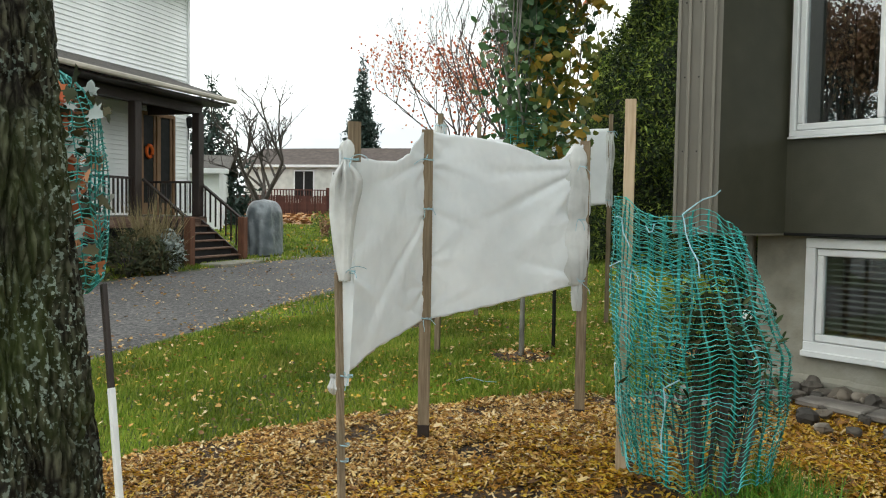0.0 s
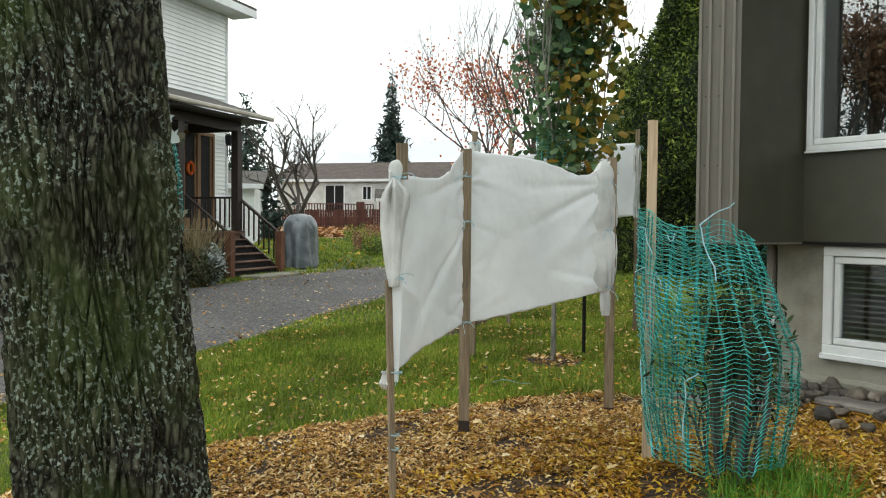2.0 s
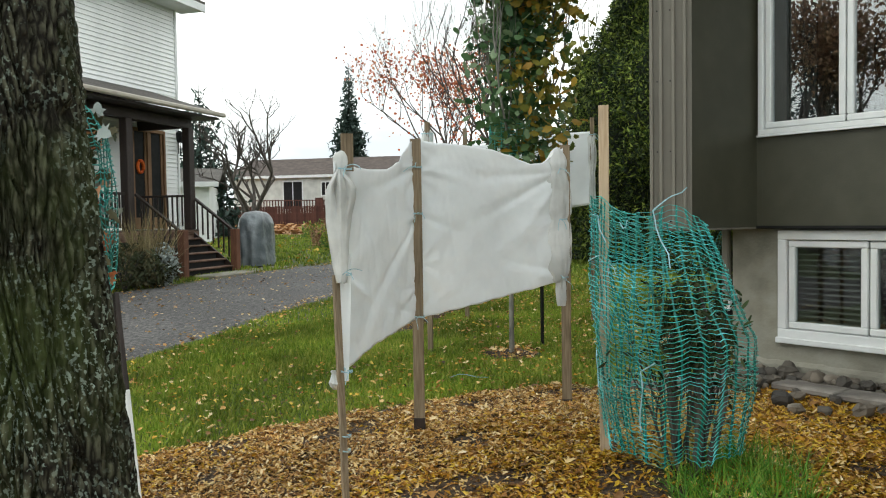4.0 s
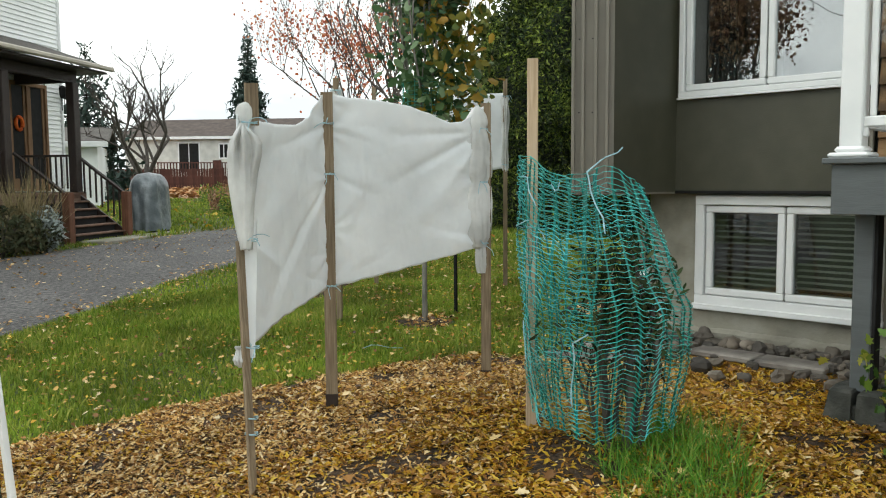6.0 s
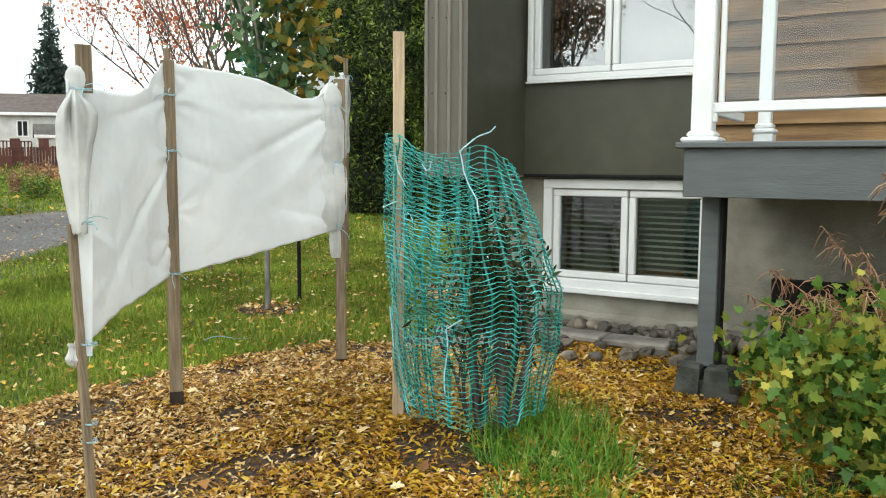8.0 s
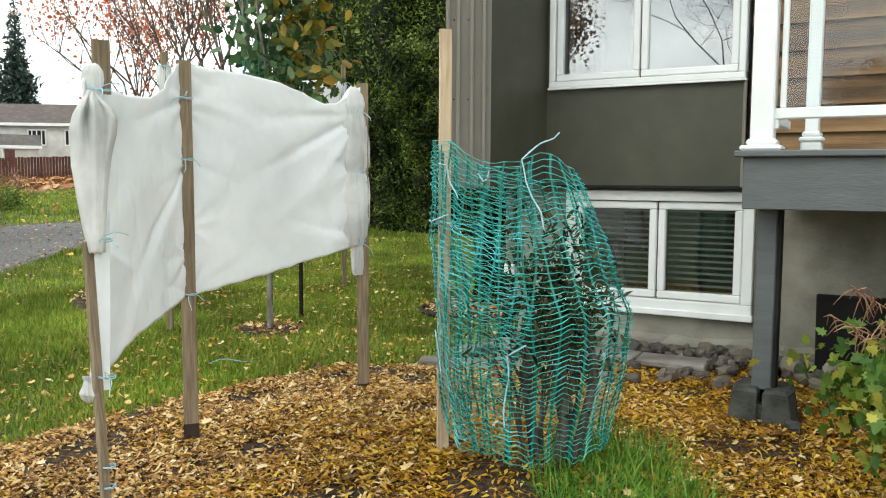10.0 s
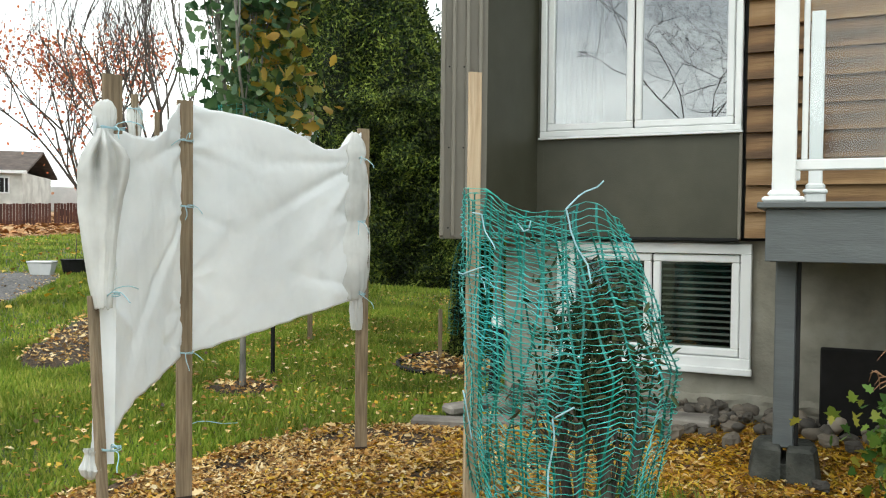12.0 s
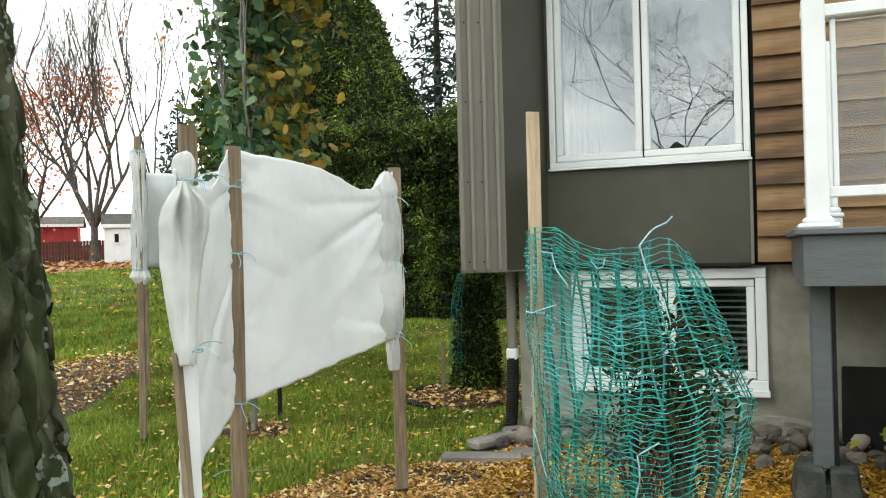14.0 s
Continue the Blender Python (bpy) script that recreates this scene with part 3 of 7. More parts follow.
BLADE_F = [(0, 1, 2, 3), (3, 2, 4)]


# ---- the lie of the land ----
def rise(x, y):
    r = np.hypot(x, y)
    side = np.clip((np.asarray(y) / np.maximum(r, 1e-6) - 0.5) / 0.2, 0, 1)
    soft = lambda q, w: np.logaddexp(0, q / w) * w
    dip = 0.45 * np.tanh(0.14 * soft(3.35 - np.asarray(y), 0.35) / 0.45)
    return 0.0225 * soft(r - 8.0, 1.2) + 0.016 * soft(r - 24.0, 3.0) * side - dip - 0.25 * np.tanh(0.3 * soft(3.1 - np.asarray(y), 0.3)) / (1 + np.exp(-np.clip((np.asarray(x) + 4.3) / 0.3, -40, 40)))


def inside(poly, x, y):
    x, y = np.asarray(x, float), np.asarray(y, float)
    ins = np.zeros(x.shape, bool)
    for (x0, y0), (x1, y1) in zip(poly, poly[1:] + poly[:1]):
        hit = ((y0 > y) != (y1 > y)) & (x < (x1 - x0) * (y - y0) / (y1 - y0 + 1e-12) + x0)
        ins ^= hit
    return ins


def smooth_poly(poly, rounds=2):
    for _ in range(rounds):
        poly = [q for a, b in zip(poly, poly[1:] + poly[:1]) for q in ((0.75 * a[0] + 0.25 * b[0], 0.75 * a[1] + 0.25 * b[1]), (0.25 * a[0] + 0.75 * b[0], 0.25 * a[1] + 0.75 * b[1]))]
    return poly


def patch(name, poly, lift, mat, step, bumps=0.0, bump_size=0.3, more=None, **tags):
    """A sheet over the ground inside a plan outline."""
    xs, ys = [p[0] for p in poly], [p[1] for p in poly]
    bm = bmesh.new()
    bm.faces.new([bm.verts.new((x, y, 0)) for x, y in poly])
    for axis, lo, hi in ((0, min(xs), max(xs)), (1, min(ys), max(ys))):
        for k in range(1, int((hi - lo) / step)):
            co, no = [0, 0, 0], [0, 0, 0]
            co[axis], no[axis] = lo + k * step, 1
            bmesh.ops.bisect_plane(bm, geom=bm.verts[:] + bm.edges[:] + bm.faces[:], plane_co=co, plane_no=no)
    edge = {v for e in bm.edges if e.is_boundary for v in e.verts}
    for v in bm.verts:
        x, y = v.co.x, v.co.y
        v.co.z = float(rise(x, y)) + (float(more(x, y)) if more else 0.0) + (lift + bumps * noise.noise((x / bump_size, y / bump_size, 3)) if v not in edge else -0.01)
    bmesh.ops.recalc_face_normals(bm, faces=bm.faces)
    if sum(f.normal.z for f in bm.faces) < 0:
        bmesh.ops.reverse_faces(bm, faces=bm.faces)
    me = bpy.data.meshes.new(name)
    bm.to_mesh(me)
    bm.free()
    me.materials.append(mat)
    me.shade_smooth()
    return tagged(new(name, me), **tags)


BED = smooth_poly([(-5.0, -0.6), (-5.2, 0.6), (-5.2, 1.5), (-4.95, 2.35), (-4.65, 3.05), (-4.38, 3.75), (-4.14, 4.65), (-3.62, 5.12), (-3.3, 5.25), (-3.3, 6.3), (3.0, 6.3), (3.0, -4.0), (-3.6, -4.0)], 2)
DRIVE = smooth_poly([(-5.5, -9), (-6.9, -2), (-7.7, 0.6), (-8.2, 2.05), (-8.35, 3.05), (-8.7, 3.85), (-9.75, 4.95), (-11.0, 6.9), (-12.6, 9.0), (-15.0, 11.9), (-16.6, 13.0), (-17.6, 12.0), (-17.2, 9.6),
                     (-15.3, 6.0), (-14.0, 3.6), (-13.1, 0.9), (-12.6, -2), (-12, -9)], 2)
FARLEAF = smooth_poly([(-60, 10), (-30, 18.8), (-31.5, 24), (-31.0, 30), (-27, 36), (-15, 60), (-60, 75), (-90, 40)], 1)


def mound(x, y):
    return 0.075 * np.exp(-((np.asarray(x) + 2.2) ** 2 + (np.asarray(y) - 3.6) ** 2) / 1.0)


# ground sheet, finer near the camera
gx = np.concatenate([-np.geomspace(3000, 30, 22), np.linspace(-29, 29, 117), np.geomspace(30, 3000, 22)])
gb = Buf()
gz = rise(gx[:, None] + 0 * gx[None], gx[None] + 0 * gx[:, None])
gz = np.minimum(gz, 4.0)
gb.v = [(float(x), float(y), float(gz[i, j])) for j, y in enumerate(gx) for i, x in enumerate(gx)]
gn = len(gx)
gb.f = [(j * gn + i, j * gn + i + 1, (j + 1) * gn + i + 1, (j + 1) * gn + i) for j in range(gn - 1) for i in range(gn - 1)]
obj("ground", gb, M["soil"], True, label="green autumn lawn with scattered fallen leaves", category="lawn", kind="structure")
patch("garden_bed", BED, 0.02, M["mulch"], 0.12, 0.03, 0.35, mound, label="brown wood-chip mulch bed under yellow fallen leaves", category="mulch bed", kind="structure")
patch("driveway", DRIVE, 0.02, M["asphalt"], 0.5, 0.008, 1.2, label="dark grey gravelly driveway with a few fallen leaves", category="driveway", kind="structure")
patch("leaf_strewn_ground", FARLEAF, 0.03, M["litter"], 2.0, 0.03, 1.5, label="far ground under the trees covered with orange-brown leaves", category="leaf litter", kind="structure")


def bed_height(x, y):
    return np.array([0.02 + 0.03 * noise.noise((a / 0.35, b / 0.35, 3)) for a, b in zip(x, y)]) + rise(x, y) + mound(x, y)


def spots(n, x0, x1, y0, y1, rng):
    return rng.uniform(x0, x1, n), rng.uniform(y0, y1, n)


# ---- the brown house ----
WALL_Y = 6.16
FOUND_Y = 6.26
house = thing("brown_house", -1.0, 6.2, 0, label="brown split-level house with taupe panels, cedar siding and concrete base", category="house")
HX, HY = 1.0, -6.2


def hbox(x0, x1, y0, y1, z0, z1, c=0.004):
    return Buf().box(x0 + HX, x1 + HX, y0 + HY, y1 + HY, z0, z1, c)


def hole_wall(name, x0, x1, y0, y1, z0, z1, holes, mat, label):
    """A wall along x with openings (hx0, hx1, hz0, hz1), a part for each length of it."""
    xs = sorted({x0, x1, *[h for o in holes for h in o[:2]]})
    for a, c in zip(xs, xs[1:]):
        z = z0
        for h in sorted((o for o in holes if o[0] <= a and o[1] >= c), key=lambda o: o[2]):
            part(name, hbox(a, c, y0, y1, z, h[2], 0.0005), mat, house, label)
            z = h[3]
        part(name, hbox(a, c, y0, y1, z, z1, 0.0005), mat, house, label)


UW = (-3.07, -1.63, 2.05, 3.75)
LW = (-2.95, -1.55, 0.36, 1.27)
hole_wall("foundation_wall", -3.38, 4.0, FOUND_Y, FOUND_Y + 0.25, -0.1, 1.29, [LW], M["concrete"], "beige concrete foundation wall with chipped parging")
hole_wall("front_panel", -3.10, -1.63, WALL_Y, WALL_Y + 0.2, 1.31, 4.6, [(UW[0] + 0.02, UW[1], UW[2], UW[3])], M["panel"], "smooth taupe panel round the window")
part("panel_drip_edge", hbox(-3.10, -1.63, WALL_Y - 0.012, WALL_Y + 0.1, 1.285, 1.31), M["black"], house, "dark drip edge below the panel")
part("corner_trim", hbox(-1.645, -1.622, WALL_Y - 0.02, WALL_Y + 0.02, 1.3, 2.05), M["batten"], house)
part("siding_backing", hbox(-1.62, 4.0, WALL_Y + 0.05, WALL_Y + 0.2, 1.31, 4.6, 0.0005), M["black"], house)
side = Buf().prism([(-3.38 + HX, FOUND_Y + HY + 0.1), (-3.62 + HX, 12.5 + HY), (-3.42 + HX, 12.5 + HY), (-3.2 + HX, FOUND_Y + HY + 0.2)], -0.1, 1.29)
part("side_foundation", side, M["concrete"], house)
part("rear_wall", hbox(-3.6, 4.0, 12.4, 12.6, -0.1, 4.6), M["panel"], house)
part("east_wall", hbox(3.9, 4.1, 6.2, 12.5, -0.1, 4.6), M["panel"], house)
part("roof", hbox(-4.2, 4.4, 5.0, 13.0, 4.6, 4.75), M["shingle"], house)
# added unseen floor and partition, coloured near black for the unlit rooms
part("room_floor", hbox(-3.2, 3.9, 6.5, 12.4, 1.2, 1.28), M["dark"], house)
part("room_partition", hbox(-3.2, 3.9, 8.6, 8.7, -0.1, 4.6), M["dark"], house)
# projecting clad fin beside the window
FIN = [(-3.50, 5.27), (-3.225, 5.42), (-3.10, 6.17), (-3.10, 6.4), (-3.62, 6.4)]
part("fin_body", Buf().prism([(x + HX, y + HY) for x, y in FIN], 1.3, 4.6), M["panel"], house, "dark taupe projecting side panel")
part("fin_sill", Buf().prism([(x * 0.999 + HX, y * 0.999 + HY) for x, y in FIN[:3]] + [(-3.4 + HX, 6.17 + HY)], 1.285, 1.298), M["batten"], house)
part("side_wall", Buf().prism([(-3.62 + HX, 6.42 + HY), (-3.85 + HX, 12.5 + HY), (-3.7 + HX, 12.5 + HY), (-3.4 + HX, 6.42 + HY)], 1.3, 4.6), M["batten"], house)
fd = Vector((FIN[1][0] - FIN[0][0], FIN[1][1] - FIN[0][1], 0))
fm = Matrix.Translation((FIN[0][0] + HX, FIN[0][1] + HY, 0)) @ Matrix.Rotation(math.atan2(fd.y, fd.x), 4, "Z")
part("cladding_sheet", Buf().box(-0.004, fd.length + 0.004, -0.016, -0.002, 1.29, 4.6, 0.001, fm), M["batten"], house, "light taupe metal cladding")
rib = Buf().box(-0.013, 0.013, -0.03, 0, 1.305, 4.59, 0.003).mesh("cladding_rib", M["batten"])
for k in range(4):
    piece("cladding_rib", rib, house, fm @ Matrix.Translation(((0.012, 0.085, 0.18, 0.265)[k], -0.0165, 0)))
screw = Buf().tube([(0, 0, 0), (0, -0.004, 0)], 0.006, 8).mesh("screw", M["black"])
for k in range(8):
    piece("screw", screw, house, fm @ Matrix.Translation((0.055 + 0.1 * (k % 2), -0.0165, 1.36 + 0.55 * (k // 2))))
# lapped cedar boards
BOARD = 0.181
board = Buf()
board.v = [(-1.60 + HX, WALL_Y + 0.05 + HY, BOARD + 0.02), (-1.60 + HX, WALL_Y + 0.035 + HY, BOARD + 0.02), (-1.60 + HX, WALL_Y - 0.005 + HY, 0.0), (-1.60 + HX, WALL_Y + 0.05 + HY, 0.0)]
board.v += [(4.0 + HX, y, z) for _, y, z in board.v]
board.f = [(0, 1, 2, 3), (7, 6, 5, 4), (1, 5, 6, 2), (2, 6, 7, 3), (0, 4, 5, 1), (3, 7, 4, 0)]
board_me = board.mesh("siding_board", M["cedar"])
for k in range(18):
    piece("siding_board", board_me, house, Matrix.Translation((0.0015 * (k % 3), -0.0008 * (k % 2), 1.312 + k * BOARD)) @ Matrix.Rotation(radians(0.05 * ((k * 7) % 5 - 2)), 4, "Y"))


def window(name, x0, x1, z0, z1, y, depth, splits, label, frame_w=0.075, sash=0.055, sill=True, glass="glass"):
    """A casement window: an outer frame with sashes side by side, glass set back."""
    w = thing(name, (x0 + x1) / 2, y, z0, label=label, category="window", kind="structure")
    ox, oz = -(x0 + x1) / 2, -z0
    f = Buf()
    f.box(x0 + ox, x1 + ox, -0.035, depth, 0, frame_w, 0.006).box(x0 + ox, x1 + ox, -0.035, depth, z1 + oz - frame_w, z1 + oz, 0.006)
    f.box(x0 + ox, x0 + frame_w + ox, -0.034, depth, frame_w, z1 + oz - frame_w, 0.006).box(x1 - frame_w + ox, x1 + ox, -0.034, depth, frame_w, z1 + oz - frame_w, 0.006)
    part("window_frame", f, M["white"], w)
    xs = [x0 + frame_w, *splits, x1 - frame_w]
    for a, b in zip(xs, xs[1:]):
        s = Buf()
        a, b = a + 0.006 + ox, b - 0.006 + ox
        lo, hi = frame_w + 0.006, z1 + oz - frame_w - 0.006
        s.box(a, b, -0.012, 0.05, lo, lo + sash, 0.008).box(a, b, -0.012, 0.05, hi - sash, hi, 0.008)
        s.box(a, a + sash, -0.011, 0.05, lo + sash, hi - sash, 0.008).box(b - sash, b, -0.011, 0.05, lo + sash, hi - sash, 0.008)
        so = part("sash", s, M["white"], w)
        g = part("pane", Buf().box(a + sash - 0.004, b - sash + 0.004, 0.018, 0.024, lo + sash - 0.004, hi - sash + 0.004, 0.0005), M[glass], so)
        g.visible_shadow = False
    for sx in splits:
        part("mullion", Buf().box(sx - 0.0055 + ox, sx + 0.0055 + ox, 0.02, 0.05, frame_w, z1 + oz - frame_w, 0.002), M["black"], w, "dark gap between the sashes")
    if sill:
        part("window_sill", Buf().box(x0 - 0.01 + ox, x1 + 0.01 + ox, -0.055, 0.0, -0.042, 0.006, 0.006), M["white"], w, "white sill with flaking paint")
    return w


window("window_1", UW[0], UW[1], UW[2], UW[3], WALL_Y - 0.005, 0.16, [-2.37], "white double casement window reflecting the sky and branches", frame_w=0.045, sash=0.05, sill=False)
window("window_2", LW[0], LW[1], LW[2] + 0.03, LW[3], FOUND_Y - 0.01, 0.16, [-2.235], "white double basement window with lowered slatted blinds inside", glass="low_glass")
part("window_flashing", hbox(-3.08, -1.62, WALL_Y - 0.045, WALL_Y, 2.035, 2.05, 0.002), M["white"], house, "thin white flashing under the window")
curtain = Buf().grid(lambda u, v: (-2.98 + 0.26 * u, WALL_Y + 0.26 + 0.02 * math.sin(u * 38), 1.3 + 2.5 * v), 40, 1)
obj("curtain", curtain, M["curtain"], True, label="grey curtain drawn to one side behind glass", category="curtain")
for bx0, bx1, nm in ((-2.85, -2.29, "wide"), (-2.18, -1.65, "narrow")):
    bl = thing("window_blind", (bx0 + bx1) / 2, FOUND_Y + 0.10, 0.5, label="cream horizontal slatted blind behind the basement window", category="blind", group="basement blinds")
    slat = Buf().box(bx0 - (bx0 + bx1) / 2, bx1 - (bx0 + bx1) / 2, -0.016, 0.016, -0.0012, 0.0012, 0.0005).mesh("slat", M["blind"])
    for k in range(16):
        piece("slat", slat, bl, Matrix.Translation((0, 0, 0.02 + 0.046 * k)) @ Matrix.Rotation(radians(24), 4, "X"))
    part("head_rail", Buf().box(bx0 - (bx0 + bx1) / 2, bx1 - (bx0 + bx1) / 2, -0.02, 0.02, 0.75, 0.79), M["blind"], bl)

# chipped parging along the foot of the wall
def ledge_at(u, v):
    x = -3.35 + 6.6 * u
    top = 0.2 + 0.03 * noise.noise((x * 2.3, 5, 1)) + 0.02 * noise.noise((x * 9, 2, 1))
    d = 0.03 + 0.02 * noise.noise((x * 3, v * 4, 1)) + 0.012 * noise.noise((x * 14, v * 6, 4))
    return (x + HX, FOUND_Y + HY - (d if v < 0.8 else d * (1 - v) * 5 - 0.01), -0.1 + (top + 0.1) * min(1, v / 0.85))


ledge = Buf().grid(ledge_at, 160, 12)
part("footing_ledge", ledge, M["concrete"], house, "rough crumbling footing edge")

# downpipe at the corner
pipe = thing("downpipe", -3.45, 6.28, 0, label="brown downpipe ending in a black corrugated hose", category="downpipe")
part("pipe", Buf().box(-0.035, 0.035, -0.03, 0.03, 0.62, 1.3, 0.012), M["batten"], pipe, "brown metal pipe")
part("tape", Buf().box(-0.045, 0.045, -0.04, 0.04, 0.56, 0.66, 0.015), M["white"], pipe, "white wrapped joint")
hose = Buf()
hp = [Vector((0.0 + 0.05 * (1 - s) ** 2 * 0, -0.10 * (1 - s) ** 2, 0.03 + 0.55 * s)) for s in np.linspace(0, 1, 56)]
hose.tube(hp, [0.046 + 0.006 * (k % 2) for k in range(56)], 10)
part("hose", hose, M["black"], pipe, "black corrugated hose")

# ---- the deck ----
deck = thing("deck", -1.40, 4.62, 0, label="grey painted wooden deck raised on a post", category="deck")
part("fascia_front", Buf().box(0.02, 4.4, 0.0, 0.04, 1.205, 1.47, 0.004), M["greypaint"], deck)
part("fascia_side", Buf().box(0.02, 0.06, 0.04, 1.55, 1.205, 1.47, 0.004), M["greypaint"], deck)
plank = Buf().box(-0.02, 4.4, 0, 0.135, 1.472, 1.505, 0.006).mesh("deck_plank", M["greypaint"])
for k in range(11):
    piece("deck_plank", plank, deck, Matrix.Translation((0, -0.04 + 0.142 * k, 0)))
joist = Buf().box(-0.02, 0.02, 0.05, 1.5, 1.22, 1.47, 0.003).mesh("joist", M["greypaint"])
for k in range(8):
    piece("joist", joist, deck, Matrix.Translation((0.45 + 0.5 * k, 0, 0)))
part("post", Buf().box(0.06, 0.165, 0.27, 0.375, 0.2, 1.21, 0.008), M["greypaint"], deck, "grey square post")
part("post_edge_strip", Buf().box(0.166, 0.186, 0.27, 0.37, 0.2, 1.21, 0.003), M["black"], deck)
for px in (2.4, 4.2):
    part("post", Buf().box(px, px + 0.105, 0.27, 0.375, 0.0, 1.21, 0.008), M["greypaint"], deck)
blk = thing("pier_block", -1.28, 4.95, 0, label="dark weathered concrete pier block with slots under a post", category="pier block")
pb = Buf()
for sx in (-1, 1):
    for sy in (-1, 1):
        lo, hi, top = 0.014, 0.195, 0.16
        quad = [(lo, lo, -0.03), (hi, lo, -0.03), (hi - 0.02, hi - 0.02, -0.03), (lo, hi, -0.03), (lo, lo, 0.205), (top, lo, 0.205), (top - 0.02, top - 0.02, 0.205), (lo, top, 0.205), (lo + 0.01, lo + 0.01, 0.22), (top - 0.02, lo + 0.01, 0.22), (top - 0.035, top - 0.035, 0.22), (lo + 0.01, top - 0.02, 0.22)]
        fs = [(3, 2, 1, 0), (8, 9, 10, 11)] + [(r + i, r + (i + 1) % 4, r + 4 + (i + 1) % 4, r + 4 + i) for r in (0, 4) for i in range(4)]
        pb.add([(sx * x, sy * y, z) for x, y, z in quad], fs if sx * sy > 0 else [f[::-1] for f in fs])
pb.box(-0.15, 0.15, -0.15, 0.15, -0.03, 0.14, 0.004)
part("block_body", pb, M["block"], blk)
panel = thing("lattice_panel", -0.55, 6.0, 0, 0, label="black sheet leaning under the deck against the wall", category="panel")
part("sheet", Buf().box(-0.56, 0.6, 0, 0.03, 0.02, 0.63, 0.01, pose(0, 0, 0, 9, 0, 0)), M["black"], panel)

# white railing with glass
rail = thing("deck_railing", -1.30, 4.70, 1.505, label="white metal deck railing with clear glass panels", category="railing")


def rail_post(x, y, sx):
    b = Buf().box(x - 0.056 * sx, x + 0.056 * sx, y - 0.056 * sx, y + 0.056 * sx, 0.03, 1.2, 0.006)
    return b


part("post", rail_post(0.0, 0.0, 1), M["white"], rail)
part("post_base", Buf().box(-0.10, 0.10, -0.10, 0.10, 0.0, 0.028, 0.01).box(-0.075, 0.075, -0.075, 0.075, 0.026, 0.06, 0.014), M["white"], rail, "white flared base plate")
for px in (1.9, 3.8):
    part("post", rail_post(px, 0.0, 1), M["white"], rail)
part("post", rail_post(0.14, 1.02, 0.7), M["white"], rail, "rear post against the wall")
part("post_base", Buf().box(0.14 - 0.07, 0.14 + 0.07, 1.02 - 0.07, 1.02 + 0.07, 0.085, 0.115, 0.01).box(0.14 - 0.06, 0.14 + 0.06, 1.02 - 0.06, 1.02 + 0.06, 0.0, 0.086, 0.01).box(0.14 - 0.055, 0.14 + 0.055, 1.02 - 0.055, 1.02 + 0.055, 0.112, 0.15, 0.012), M["white"], rail)
part("bottom_rail", Buf().box(0.05, 4.2, -0.022, 0.022, 0.16, 0.215, 0.006), M["white"], rail)
part("top_rail", Buf().box(-0.06, 4.2, -0.045, 0.045, 1.09, 1.16, 0.01), M["white"], rail)
part("side_rail", Buf().box(-0.02, 0.02, 0.05, 0.97, 0.16, 0.215, 0.006), M["white"], rail)
part("glass_edge", Buf().box(0.078, 0.106, -0.016, 0.016, 0.215, 1.09, 0.005), M["white"], rail, "slim white glazing bar")
gp = part("glass_panel", Buf().box(0.107, 1.85, -0.004, 0.004, 0.21, 1.09, 0.0015), M["clear"], rail)
gp.visible_shadow = False
gp = part("glass_panel", Buf().box(1.96, 3.7, -0.004, 0.004, 0.21, 1.09, 0.0015), M["clear"], rail)
gp.visible_shadow = False
part("rail_bracket", Buf().box(0.03, 0.075, -0.02, 0.02, 0.11, 0.16, 0.006), M["white"], rail)

# ---- stakes and white wind screens ----
def stake(x, y, top, w=0.062, d=0.021, rz=0.0, lean=(0.0, 0.0), mat="stake", label="weathered grey-brown wooden stake", low=-0.5, dark=True):
    """A sawn stake driven into the ground, dark brown at its foot."""
    s = thing("stake", x, y, 0, rz, label=label, category="stake", group="garden stakes")
    b = Buf()
    n = 9
    def ring(k, z):
        jx, jy = 0.0015 * noise.noise((x * 5, z * 3, 1)), 0.0015 * noise.noise((y * 5, z * 3, 7))
        ox, oy = lean[0] * z + jx, lean[1] * z + jy
        c = 0.003
        return [(ox + sx * (w / 2 - (c if q else 0)), oy + sy * (d / 2 - (0 if q else c)), z) for sx, sy, q in ((-1, -1, 0), (-1, -1, 1), (1, -1, 1), (1, -1, 0), (1, 1, 0), (1, 1, 1), (-1, 1, 1), (-1, 1, 0))]
    zs = [low + (top - low) * k / n for k in range(n + 1)]
    vs = [p for k, z in enumerate(zs) for p in ring(k, z)]
    fs = [(k * 8 + i, k * 8 + (i + 1) % 8, (k + 1) * 8 + (i + 1) % 8, (k + 1) * 8 + i) for k in range(n) for i in range(8)]
    fs += [tuple(range(8))[::-1], tuple(n * 8 + i for i in range(8))]
    part("shaft", b.add(vs, fs), M[mat], s)
    if dark:
        part("damp_foot", Buf().box(-w / 2 - 0.002, w / 2 + 0.002, -d / 2 - 0.002, d / 2 + 0.002, low, 0.06 + 0.03 * noise.noise((x * 3, y * 3, 0)), 0.004), M["brownpaint"], s, "foot dark with damp soil")
    return s


P1, P1B, P2, P3, P5 = (-3.362, 2.276), (-3.497, 2.418), (-3.86, 3.19), (-3.556, 4.325), (-2.503, 3.475)
P6, P7, P7B = (-6.41, 8.0), (-6.06, 5.03), (-7.75, 7.0)
P1_LEAN = (-0.076, 0.088)


def p1_at(z):
    """The leaning short stake's middle at a height."""
    return P1[0] + P1_LEAN[0] * z, P1[1] + P1_LEAN[1] * z


